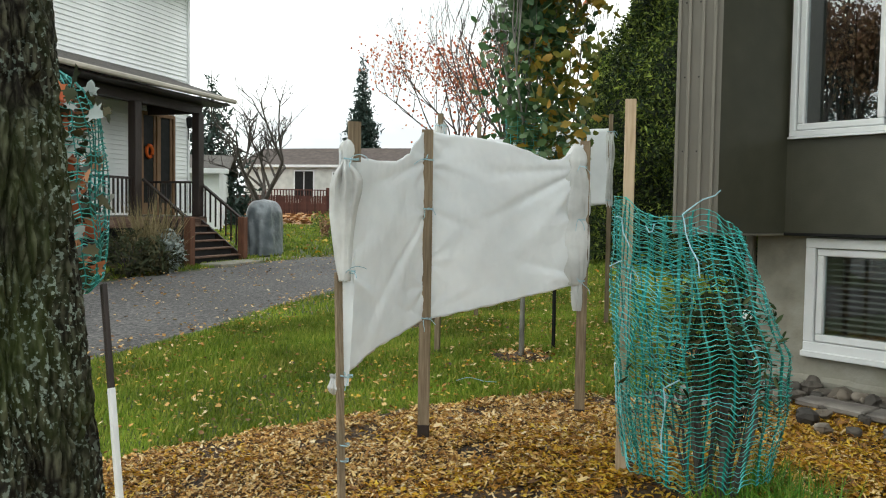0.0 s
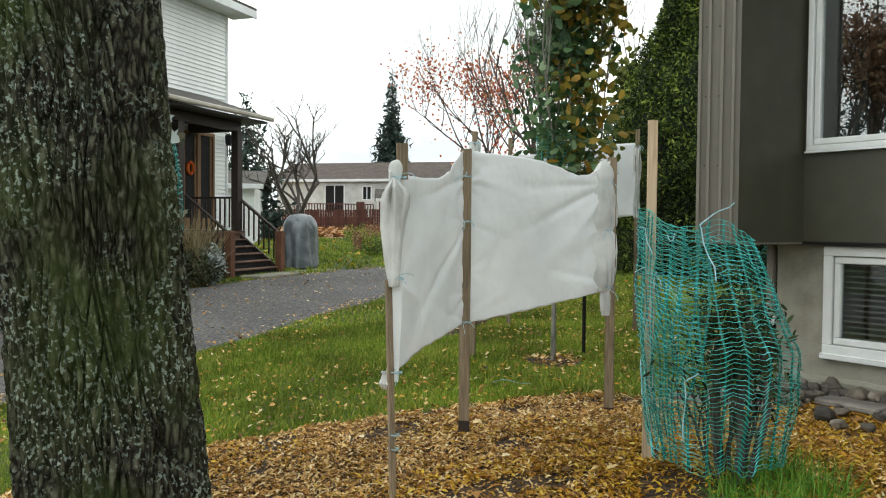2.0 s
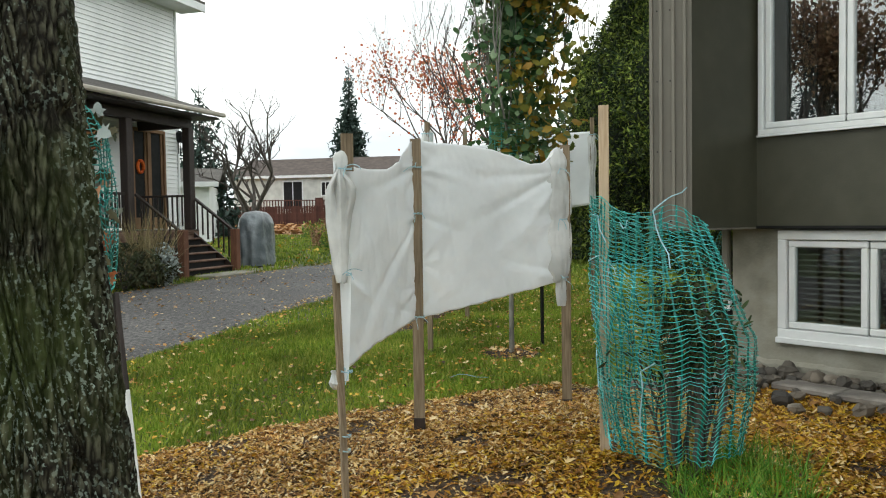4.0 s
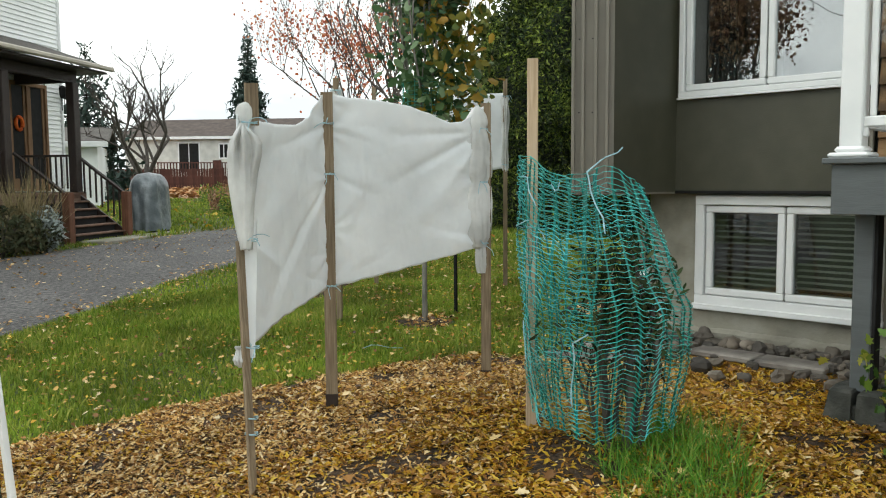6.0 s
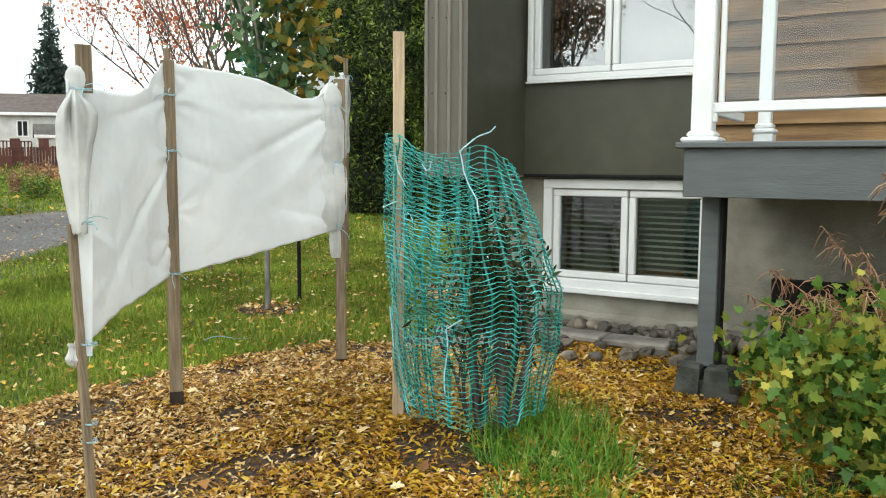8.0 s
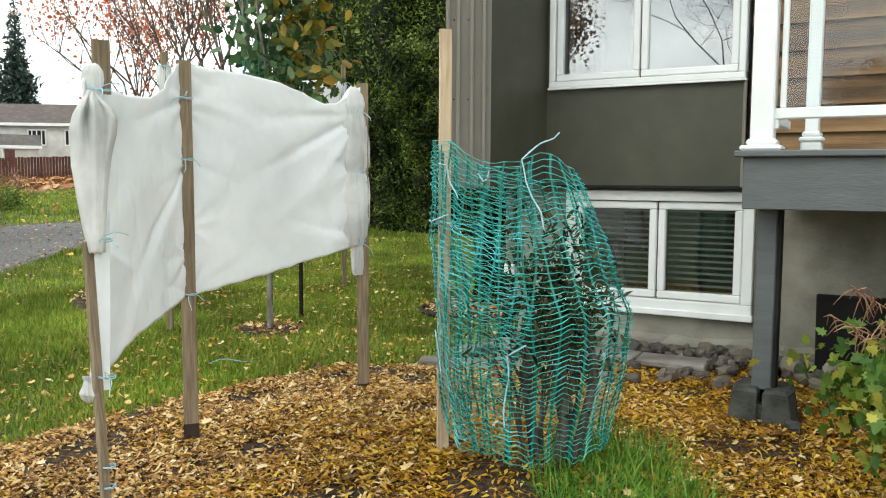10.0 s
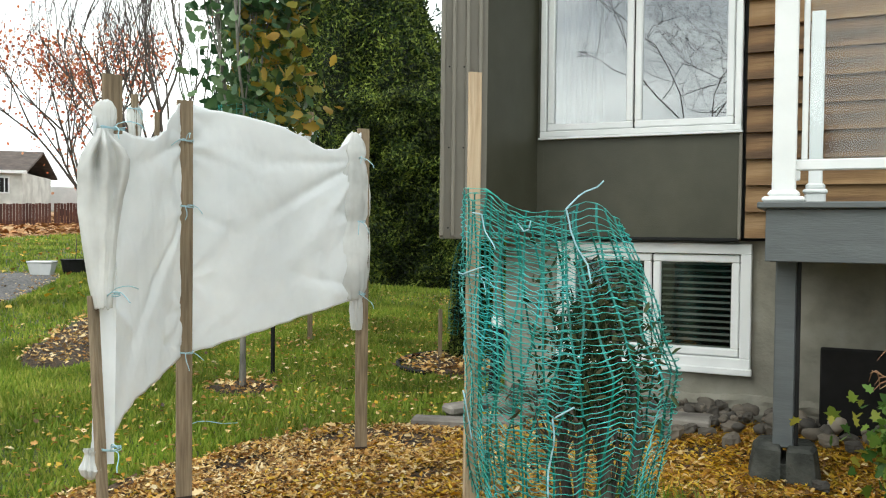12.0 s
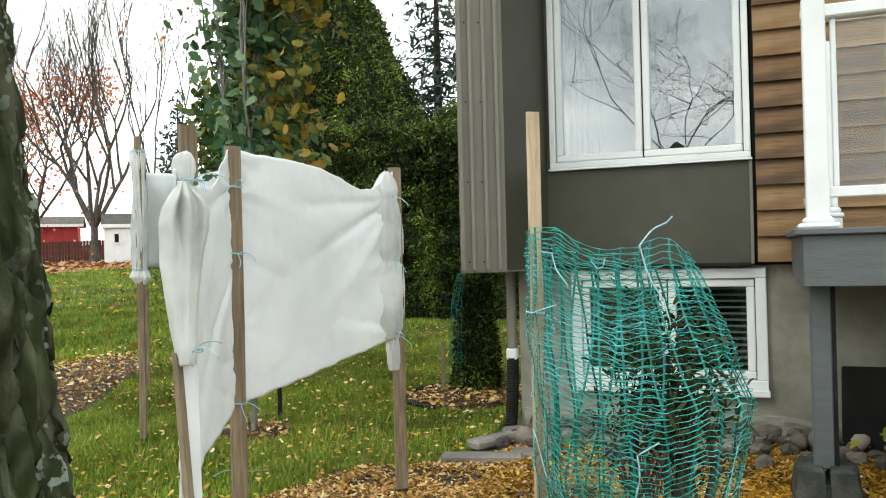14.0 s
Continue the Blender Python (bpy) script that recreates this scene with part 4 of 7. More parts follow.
stake(*P1, 1.1, 0.05, 0.018, 105, (0.065, 0.096), label="short weathered stake with blue twine ties", dark=False)
stake(*P1B, 1.905, 0.07, 0.02, 70, label="tall grey stake wrapped in white fleece", low=1.69, dark=False)
stake(*P2, 1.945, 0.074, rz=50, label="brown wooden stake in front of white fleece")
stake(*P3, 1.93, 0.07, 0.03, 40, label="brown wooden stake sleeved in white fleece")
stake(*P5, 2.03, 0.056, 0.026, 42, (0.003, 0.0), "stake_new", "pale new pine stake beside green netting")
stake(*P6, 2.67, 0.055, 0.03, 40, label="thin grey stake holding the rear fleece")
stake(*P7, 2.39, 0.05, 0.05, 35, label="square grey stake holding the rear fleece")
stake(*P7B, 2.6, 0.05, 0.05, 35, label="grey stake holding the rear fleece")
stake(-5.55, 6.15, 1.6, 0.03, 0.03, 10, mat="black", label="slim dark stake beside the young oak")


def lerp(table, s):
    return float(np.interp(s, [a for a, _ in table], [b for _, b in table]))


def cloth(parent, name, path, tops, hems, label="", nu=110, nv=46, folds=0.018, sag=0.05, seed=0.0, pulls=()):
    """A fleece hung along a line of stakes; tops and hems give its upper and lower edge along the line."""
    pts = [Vector((*p, 0)) for p in path]
    def place(u, v):
        s = u * (len(pts) - 1)
        k = min(int(s), len(pts) - 2)
        f = s - k
        a, b = pts[k], pts[k + 1]
        p = a.lerp(b, f)
        nrm = Vector((-(b - a).y, (b - a).x, 0)).normalized()
        z = lerp(hems, s) * (1 - v) + lerp(tops, s) * v
        near = min(f, 1 - f)
        wave = folds * noise.noise((s * 2.6 + seed, z * 1.9, 1.5)) * min(1, near * 6)
        wave += 0.5 * folds * noise.noise((s * 7 + z * 2.5 + seed, z * 5 - s * 4, 4.2)) * min(1, near * 6)
        wave += folds * 0.2 * noise.noise((s * 22 + seed, z * 1.2, 9.0)) * max(0, 1 - near * 4)
        wave += 0.0025 * noise.noise((s * 40, z * 30, 2.0))
        for q in range(5):
            c = noise.noise((s * (1.1 + 0.5 * q) + seed + 3.3 * q, z * (1.6 - 0.2 * q) + 0.8 * s * (-1) ** q, 11.0 + q))
            wave += 0.006 * (1 - min(1, abs(c) / 0.1)) ** 1.4 * (0.4 + 0.6 * noise.noise((s * 2, z * 2, 30 + q))) * min(1, near * 8)
        for q, (ta, tz) in enumerate(((0, 1.7), (0, 1.1), (1, 1.75), (1, 1.42), (1, 0.95), (0, 1.9), (0, 0.75))):
            dx, dz = (f - ta) * (b - a).length, z - tz
            dist = math.hypot(dx, dz)
            wave += 0.006 * math.exp(-dist / 0.4) * min(1, dist / 0.07) * math.sin(8 * math.atan2(dz, abs(dx) + 1e-4) + q * 1.9 + seed)
        for s0, z0, s1, z1, depth in pulls:  # straight tension folds running out from the ties
            ax, az = (s1 - s0) * (b - a).length, z1 - z0
            qx, qz = (s - s0) * (b - a).length, z - z0
            along = (qx * ax + qz * az) / (ax * ax + az * az)
            if 0 < along < 1:
                off = abs(qx * az - qz * ax) / math.hypot(ax, az)
                wave += depth * math.exp(-(off / (0.014 + 0.045 * along)) ** 2) * math.sin(math.pi * min(1.0, along * 1.02) ** 0.6)
        p = p + nrm * (wave + sag * math.sin(math.pi * f) * (0.4 + 0.6 * math.sin(math.pi * v)) * 0.5)
        zz = z + 0.006 * noise.noise((s * 14 + seed, v * 2, 6)) * (1 if v < 0.02 or v > 0.98 else 0.3)
        return (p.x, p.y, zz)
    b = Buf().grid(place, nu, nv)
    ob = part(name, b, M["fleece"], parent, label, True)
    so = ob.modifiers.new("thickness", "SOLIDIFY")
    so.thickness, so.offset = 0.003, 0
    return ob


def behind(p, d=0.03, to=(0.2, 0.0)):
    """A point just beyond p as seen from the bed's corner."""
    v = Vector((p[0] - to[0], p[1] - to[1]))
    v = v / v.length * d
    return (p[0] + v.x, p[1] + v.y)


near_path = [(-3.47, 2.31), behind(P2, 0.025), behind(P3, 0.0)]
near_top = [(0, 1.74), (0.12, 1.725), (0.4, 1.715), (0.62, 1.725), (0.8, 1.785), (0.93, 1.92), (1.0, 1.945), (1.08, 1.93), (1.3, 1.915), (1.5, 1.885), (1.65, 1.835), (1.76, 1.79), (1.84, 1.80), (1.92, 1.86), (2.0, 1.92)]
near_hem = [(0, 0.54), (0.15, 0.565), (0.5, 0.645), (0.9, 0.73), (1.0, 0.735), (1.4, 0.81), (1.8, 0.90), (2.0, 0.95)]
screen = thing("wind_screen", 0, 0, 0, label="white fleece wind screen tied between wooden stakes in the mulch", category="wind screen")
cloth(screen, "fleece_panel", near_path[:2], near_top, near_hem, nu=84, nv=74, pulls=[(1.0, 1.42, 0.2, 0.62, 0.016), (1.0, 1.74, 0.15, 1.52, 0.01), (0.05, 1.1, 0.75, 0.78, -0.012), (0.05, 1.1, 0.5, 1.42, 0.01), (1.0, 0.76, 0.3, 0.95, 0.008)])
cloth(screen, "fleece_panel", near_path[1:], [(a - 1, b) for a, b in near_top], [(a - 1, b) for a, b in near_hem], nu=104, nv=74, seed=1.7, pulls=[(1.0, 1.74, 0.2, 1.28, 0.016), (1.0, 1.74, 0.1, 1.66, 0.012), (1.0, 1.72, 0.55, 1.1, -0.012), (1.0, 1.0, 0.35, 1.16, 0.01), (0.0, 1.75, 0.6, 1.6, -0.009), (0.0, 1.44, 0.5, 1.22, 0.009), (0.0, 0.76, 0.5, 1.0, 0.008)])
rear = thing("wind_screen", 0, 0, 0, label="white fleece wind screen on grey stakes behind the young oak", category="wind screen")
cloth(rear, "fleece_panel", [P7, P7B], [(0, 2.22), (0.3, 2.1), (1, 2.35)], [(0, 1.30), (0.5, 1.33), (1, 1.35)], nu=44, nv=24, folds=0.03, sag=0.06, seed=3.0)
cloth(rear, "fleece_panel", [P7B, behind(P6, 0.02)], [(0, 2.38), (0.35, 2.36), (0.6, 2.46), (0.8, 2.49), (1.0, 2.5)], [(0, 1.35), (0.5, 1.45), (1, 1.56)], nu=44, nv=24, folds=0.03, sag=0.06, seed=5.0)


def sleeve(parent, name, x, y, table, label, seed=0.0, squash=(1.0, 1.0), rz=0.0, shift=lambda z: (0.0, 0.0), pleats=1.0):
    """Fleece gathered round a stake: radius by height, pinched where it is tied."""
    z0, z1 = table[0][0], table[-1][0]
    def place(u, v):
        z = z0 + (z1 - z0) * v
        a = 2 * math.pi * u
        r = lerp(table, z)
        ca, sa = math.cos(a), math.sin(a)
        pleat = 0.0
        for k in range(3):
            c = noise.noise((ca * (1.5 + k) + seed, sa * (1.5 + k) + 2 * k, z * (2.2 + 1.3 * k) + 1.1 * ca))
            pleat += (0.34, 0.22, 0.16)[k] * (abs(c) * 2.4 - 0.6)
        r *= 1 + 0.2 * noise.noise((ca * 1.1 + seed, sa * 1.1, z * 2.6)) + pleats * (pleat + 0.08 * math.sin(7 * a - 5 * z + seed))
        q = Vector((r * squash[0] * math.cos(a), r * squash[1] * math.sin(a), 0))
        q.rotate(Euler((0, 0, radians(rz))))
        sx, sy = shift(z)
        return (x + sx + q.x, y + sy + q.y, z + 0.01 * noise.noise((a, z * 9, seed)))
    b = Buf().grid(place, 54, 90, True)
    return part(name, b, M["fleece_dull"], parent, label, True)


sleeve(screen, "corner_hood", -3.455, 2.35, [(1.665, 0.026), (1.685, 0.024), (1.70, 0.026), (1.715, 0.031), (1.745, 0.035), (1.775, 0.032), (1.792, 0.022), (1.8, 0.006)],
       "top of white fleece folded over a corner stake and tied", 2.0, (1.05, 0.4), 48)


def corner_drape(u, v):
    """Fleece that hangs in pleats from the corner tie: a short flap on one side, a long fold on the other."""
    z = 1.695 - 0.64 * v
    q = 2 * u - 1
    lw = lerp([(1.05, 0.03), (1.15, 0.05), (1.4, 0.083), (1.55, 0.084), (1.6, 0.072), (1.65, 0.044), (1.68, 0.024), (1.7, 0.02)], z)
    rw = lerp([(1.05, 0.03), (1.3, 0.045), (1.45, 0.066), (1.53, 0.086), (1.59, 0.09), (1.625, 0.074), (1.66, 0.04), (1.68, 0.024), (1.7, 0.02)], z)
    s_ = q * (rw if q > 0 else lw)
    fan = max(0.0, min(1.0, (1.69 - z) / 0.05))
    out = 0.004 + 0.05 * math.sqrt(max(0.0, 1 - q * q)) * (0.5 + 0.5 * fan) * (1 - 0.35 * v)
    out += fan * 0.014 * math.exp(-((z - 1.56) / 0.16) ** 2) * math.sin(9.5 * q + 0.6) + 0.007 * noise.noise((q * 2.2, z * 5, 3)) + 0.003 * noise.noise((q * 6, z * 18, 8))
    out -= 0.022 * math.exp(-((q + 0.34) / 0.14) ** 2) * math.exp(-((z - 1.58) / 0.07) ** 2)
    return (-3.462 + 0.64 * s_ + 0.77 * out, 2.345 + 0.77 * s_ - 0.64 * out, z + 0.012 * noise.noise((q * 3, v * 4, 5)) * v)


# the drape's greyish shading comes from its greyer fleece colour
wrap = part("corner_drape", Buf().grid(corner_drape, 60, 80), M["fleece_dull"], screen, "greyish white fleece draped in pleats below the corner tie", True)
wrap_t = wrap.modifiers.new("thickness", "SOLIDIFY")
wrap_t.thickness, wrap_t.offset = 0.003, 0


def hanging_edge(u, v):
    """The fleece's free end below the tie, narrow and frayed."""
    z = 0.5 + 0.72 * v
    w = 0.078 - 0.012 * v + 0.007 * noise.noise((z * 26, 3, 1)) * (1 - u)
    s = -0.012 + w * (1 - u) * min(1.0, (1.02 - v) * 5)
    bow = 0.012 * math.sin(3.0 * u + 5 * z) + 0.006 * noise.noise((u * 3, z * 6, 4))
    cx, cy = p1_at(z)
    return (cx - 0.7 * s - 0.7 * (bow + 0.03), cy - 0.7 * s + 0.7 * (bow + 0.03), z)


part("hanging_edge", Buf().grid(hanging_edge, 10, 50), M["fleece"], screen, "frayed free edge of white fleece", True)
sleeve(screen, "end_roll", -3.583, 4.268, [(0.93, 0.02), (0.945, 0.04), (0.965, 0.04), (1.0, 0.054), (1.1, 0.062), (1.25, 0.06), (1.36, 0.054), (1.385, 0.044), (1.4, 0.046), (1.43, 0.056), (1.52, 0.06), (1.66, 0.057), (1.72, 0.05), (1.745, 0.043), (1.765, 0.048), (1.79, 0.053), (1.84, 0.042), (1.885, 0.024), (1.905, 0.008)],
       "greyish white fleece rolled and tied round a stake", 5.0, (1.6, 0.6), 60, pleats=0.45)
sleeve(screen, "roll_tail", -3.572, 4.30, [(0.76, 0.03), (0.80, 0.04), (0.88, 0.046), (0.94, 0.036), (0.965, 0.026)], "loose tail of white fleece below the lowest tie", 3.0, (1.1, 0.6), 60)
sleeve(rear, "end_roll", *P6, [(1.5, 0.02), (1.56, 0.035), (1.9, 0.04), (2.3, 0.035), (2.42, 0.04), (2.47, 0.02)], "white fleece end bunched round a thin stake", 8.0, (1, 0.6), 40)
sleeve(rear, "end_roll", *P7, [(1.24, 0.03), (1.3, 0.07), (1.36, 0.045), (1.7, 0.055), (2.0, 0.045), (2.2, 0.05), (2.27, 0.04), (2.31, 0.02)], "white fleece end bunched round a square stake", 9.0, (1, 0.7), 40)
sleeve(screen, "corner_knot", -3.45, 2.282, [(0.455, 0.01), (0.47, 0.026), (0.495, 0.036), (0.52, 0.026), (0.545, 0.02), (0.56, 0.026)], "knotted lower corner of white fleece", 4.0)


def twine(x, y, z, r, label="pale blue twine tied round a stake", tails=2, seed=0, flat=(1.0, 0.6), rz=50, tail=0.1):
    """Two turns of twine round a stake with loose ends."""
    rng = random.Random(seed * 13 + 7)
    b = Buf()
    for k in range(2):
        pts = []
        for i in range(17):
            a = 2 * math.pi * i / 16
            q = Vector((r * flat[0] * math.cos(a), r * flat[1] * math.sin(a), 0.006 * k + 0.003 * math.sin(a * 2 + k)))
            q.rotate(Euler((0, 0, radians(rz))))
            pts.append(q)
        b.tube(pts, 0.0022, 5)
    for k in range(tails):
        q, d = Vector((r * 0.7, -r * 0.6, 0.004 * k)), Vector((rng.uniform(0.3, 1), rng.uniform(-1, 0.2), rng.uniform(-0.3, 0.5))).normalized()
        pts = [q.copy()]
        for i in range(6):
            q = q + d * tail / 6
            d = (d + Vector((rng.uniform(-0.35, 0.35), rng.uniform(-0.35, 0.35), -0.28))).normalized()
            pts.append(q.copy())
        b.tube(pts, 0.002, 5)
    ob = obj("twine_tie", b, M["string"], True, label=label, category="twine", group="twine ties")
    ob.location = (x, y, z)
    return ob


for k, (x, y, z, r) in enumerate([(*P2, 1.753, 0.042), (*P2, 1.444, 0.042), (*P2, 0.75, 0.042), (-3.43, 2.36, 1.695, 0.04), (-3.455, 2.355, 1.10, 0.045), (*p1_at(0.555), 0.555, 0.036), (*p1_at(0.2), 0.20, 0.033), (*p1_at(0.12), 0.12, 0.033),
                                  (-3.587, 4.293, 1.75, 0.066), (-3.587, 4.293, 1.39, 0.066), (-3.58, 4.30, 0.967, 0.06), (*P6, 2.45, 0.045), (*P6, 1.6, 0.045), (*P7, 2.27, 0.06), (*P7, 1.36, 0.06), (*P5, 1.15, 0.042)]):
    twine(x, y, z, r, seed=k, tails=2 if k not in (6, 7) else 0, tail=0.13)
loose = [(-4.85, 4.28, 0.05), (-4.8, 4.34, 0.075), (-4.74, 4.36, 0.08), (-4.66, 4.42, 0.06), (-4.6, 4.5, 0.055)]
obj("twine_strand", Buf().tube(loose, 0.003, 5), M["string"], True, label="loose blue twine lying in the grass", category="twine", group="twine ties")


# ---- trees ----
def limbs(buf, tips, p, d, length, radius, depth, rng, spread=0.55, up=0.12, kids=(2, 4), shrink=0.72, sides=6, twist=0.16):
    """A branching limb: tapered tubes; tips gathers the ends of the finest twigs."""
    pts, rad = [p.copy()], [radius]
    n = 4 if depth > 1 else 3
    for i in range(n):
        d = (d + Vector((rng.uniform(-1, 1), rng.uniform(-1, 1), rng.uniform(-0.6, 1) * 0.6)) * twist + Vector((0, 0, up * 0.3))).normalized()
        p = p + d * length / n
        pts.append(p.copy())
        rad.append(radius * (1 - 0.45 * (i + 1) / n))
    buf.tube(pts, rad, max(3, sides), False)
    if depth == 0:
        tips += [(pts[1], d), (pts[2], d), (pts[-1], d)]
        return
    for k in range(rng.randint(*kids)):
        f = rng.uniform(0.35, 1.0) if k else 1.0
        i = min(int(f * n), n - 1)
        q = pts[i].lerp(pts[i + 1], f * n - i)
        side = Vector((rng.uniform(-1, 1), rng.uniform(-1, 1), rng.uniform(-0.3, 0.8))).normalized()
        nd = (d * (1 - spread * 0.5) + side * spread + Vector((0, 0, up))).normalized()
        limbs(buf, tips, q, nd, length * shrink * rng.uniform(0.75, 1.1), radius * (0.62 if k else 0.6), depth - 1, rng, spread, up, kids, shrink, max(3, sides - 1), twist)


def leaf_cloud(name, tips, per, size, mat, tv, tf, parent, reach=0.2, rng_seed=1, tilt=2.6, label="", keep=1.0, thin=None):
    rng = np.random.default_rng(rng_seed)
    pts = np.array([[*t[0]] for t in tips])
    if thin is not None:
        pts = pts[thin(pts)]
    pts = pts[rng.uniform(0, 1, len(pts)) < keep]
    pos = np.repeat(pts, per, 0) + rng.normal(0, reach, (len(pts) * per, 3))
    me = scatter(name, tv, tf, pos, turns(len(pos), tilt, rng), size * rng.uniform(0.6, 1.25, (len(pos), 1)), mat)
    ob = new(name, me)
    ob.parent = parent
    tagged(ob, label, kind="stuff")
    return ob


def tree(name, x, y, height, seed, label, depth=4, trunk_r=0.2, trunk_h=0.25, mat="twig", spread=0.55, up=0.12, kids=(2, 4), shrink=0.72, lean=(0, 0), stems=3):
    rng = random.Random(seed)
    z = float(rise(x, y))
    t = thing(name, x, y, z, label=label, category="tree")
    b, tips = Buf(), []
    h = height * trunk_h
    top = Vector((lean[0] * h, lean[1] * h, h))
    b.tube([Vector((0, 0, -0.2)), Vector((0, 0, 0.05 * height)), top * 0.6, top], [trunk_r * 1.5, trunk_r * 1.05, trunk_r * 0.92, trunk_r * 0.85], 10, False)
    part("trunk", b, M[mat], t, smooth=True)
    for k in range(stems):
        lb = Buf()
        a = 2 * math.pi * (k + rng.uniform(-0.3, 0.3)) / stems
        d = Vector((math.cos(a) * spread, math.sin(a) * spread, 1.0)).normalized()
        limbs(lb, tips, top - d * 0.02 - Vector((0, 0, h * 0.12 * k / max(1, stems))), d, height * 0.32, trunk_r * 0.62, depth, rng, spread, up, kids, shrink, 6)
        part("limb", lb, M[mat], t, smooth=True)
    return t, tips


def conifer(name, x, y, height, radius, seed, label, mat="spruce", per=26, rows=26, droop=0.35, spray=0.3, category="tree", spin=1.0):
    """Whorls of boughs that shorten towards the top, with sprays of needles."""
    rng = np.random.default_rng(seed)
    t = thing(name, x, y, float(rise(x, y)), label=label, category=category)
    part("trunk", Buf().tube([(0, 0, -0.2), (0, 0, height * 0.5), (0, 0, height)], [height * 0.016, height * 0.009, 0.01], 8, False), M["bark"], t)
    bough, pos = Buf(), []
    for r in range(rows):
        f = r / rows
        z = height * (0.06 + 0.92 * f)
        ln = radius * (1 - f) ** 0.85 * rng.uniform(0.75, 1.15) + 0.06
        n = max(5, int(11 * (1 - f) + 5))
        for k in range(n):
            a = 2 * np.pi * (k + rng.uniform(0, 1)) / n
            l2 = ln * rng.uniform(0.6, 1.1)
            end = np.array([np.cos(a) * l2, np.sin(a) * l2, -droop * l2 + rng.uniform(-0.1, 0.25) * l2])
            bough.tube([(0, 0, z), tuple(end * 0.5 + (0, 0, z + 0.04 * l2)), tuple(end + (0, 0, z))], [0.012 * l2 + 0.005, 0.008 * l2 + 0.004, 0.003], 3, False)
            m = max(3, int(per * l2 / radius))
            q = rng.uniform(0.25, 1.05, m)[:, None]
            pos.append(end * q + (0, 0, z) + rng.normal(0, 0.07 * l2 + 0.02, (m, 3)))
    tagged(part("bough", bough, M["bark"], t), kind="stuff")
    pos = np.concatenate(pos)
    me = scatter("needles", SLIM_V, SLIM_F, pos, turns(len(pos), 2.4, rng), spray * rng.uniform(0.5, 1.2, (len(pos), 1)) * (0.5 + 0.5 * (1 - pos[:, 2:3] / height)), M[mat])
    ob = new("needles", me)
    ob.parent = t
    tagged(ob, kind="stuff")
    return t


# the old maple beside the camera
def big_maple():
    t = thing("maple_tree", -2.455, 0.40, 0, label="thick old maple trunk with furrowed mossy bark and lichen, bare crown", category="tree")
    def place(u, v):
        z = -0.55 + 3.25 * v
        a = 2 * math.pi * u
        r = 0.302 + 0.008 * max(0.0, 1.9 - z) + 0.07 * math.exp(-max(z + 0.3, 0) * 4.0)
        ca, sa = math.cos(a), math.sin(a)
        sway = 0.35 * noise.noise((ca * 1.5, sa * 1.5, z * 1.7)) + 0.12 * noise.noise((ca * 4, sa * 4, z * 5 + 9))
        furrow = 0.0
        for k, slant in enumerate((0.42, -0.38)):
            b_ = a + slant * z + 0.25 * sway
            n_ = noise.noise((math.cos(b_) * 9.5 + 7 * k, math.sin(b_) * 9.5, z * 2.3 + 20 * k))
            furrow = max(furrow, 1 - abs(n_) / 0.15)
        fine = noise.voronoi(Vector((ca * 13 + sway, sa * 13 + sway, z * 13 + 3)))[0]
        r += -0.036 * min(1.0, max(0.0, furrow) * 1.35) - 0.007 * max(0.0, 1 - (fine[1] - fine[0]) / 0.25) + 0.02 * noise.noise((ca * 1.2, sa * 1.2, z * 0.8)) + 0.006 * noise.noise((ca * 18, sa * 18, z * 22)) + 0.003 * noise.noise((ca * 40, sa * 40, z * 60))
        return (-0.115 * z + r * ca + 0.14, -0.045 * z + r * sa + 0.05 + 0.05, z)
    bole = Buf().grid(place, 440, 270, True)
    k = len(bole.v)
    bole.v.append((-0.115 * 2.9 + 0.14, -0.045 * 2.9 + 0.1, 2.95))
    bole.f += [(k - 440 + i, k - 440 + (i + 1) % 440, k) for i in range(440)]
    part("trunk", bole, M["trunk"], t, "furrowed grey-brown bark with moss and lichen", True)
    rng = random.Random(4)
    top = Vector((-0.115 * 2.6 + 0.14, -0.045 * 2.6 + 0.1, 2.55))
    for k, (dx, dy, dz) in enumerate([(1.0, -0.5, 0.7), (0.25, -1.0, 0.75), (-1.0, -0.6, 0.8), (0.1, -0.5, 1.3), (-0.6, 0.5, 1.1)]):
        b, tips = Buf(), []
        limbs(b, tips, top, Vector((dx, dy, dz)).normalized(), 1.9, 0.011, 5 if k < 4 else 4, rng, 0.75, -0.05, (3, 4), 0.74, 6, 0.42)
        part("limb", b, M["twig"], t, smooth=True)


big_maple()


M["paletwig"] = material("pale_young_bark", [(0.12, 0.115, 0.10), (0.22, 0.21, 0.185), (0.32, 0.305, 0.27)], 14, bump=0.3, stretch=(1, 1, 0.4))


M["oakgreen"] = material("green_oak_leaves", [(0.02, 0.06, 0.03), (0.045, 0.11, 0.045), (0.08, 0.165, 0.06), (0.16, 0.25, 0.11), (0.36, 0.44, 0.3)], 1.6, island=0.6, rough=0.5, bump=0, stain=0.2, translucent=0.25)
M["oakamber"] = material("amber_oak_leaves", [(0.05, 0.10, 0.03), (0.12, 0.17, 0.035), (0.26, 0.25, 0.04), (0.42, 0.28, 0.035), (0.55, 0.28, 0.05)], 1.6, island=0.7, rough=0.5, bump=0, stain=0.2, translucent=0.3)
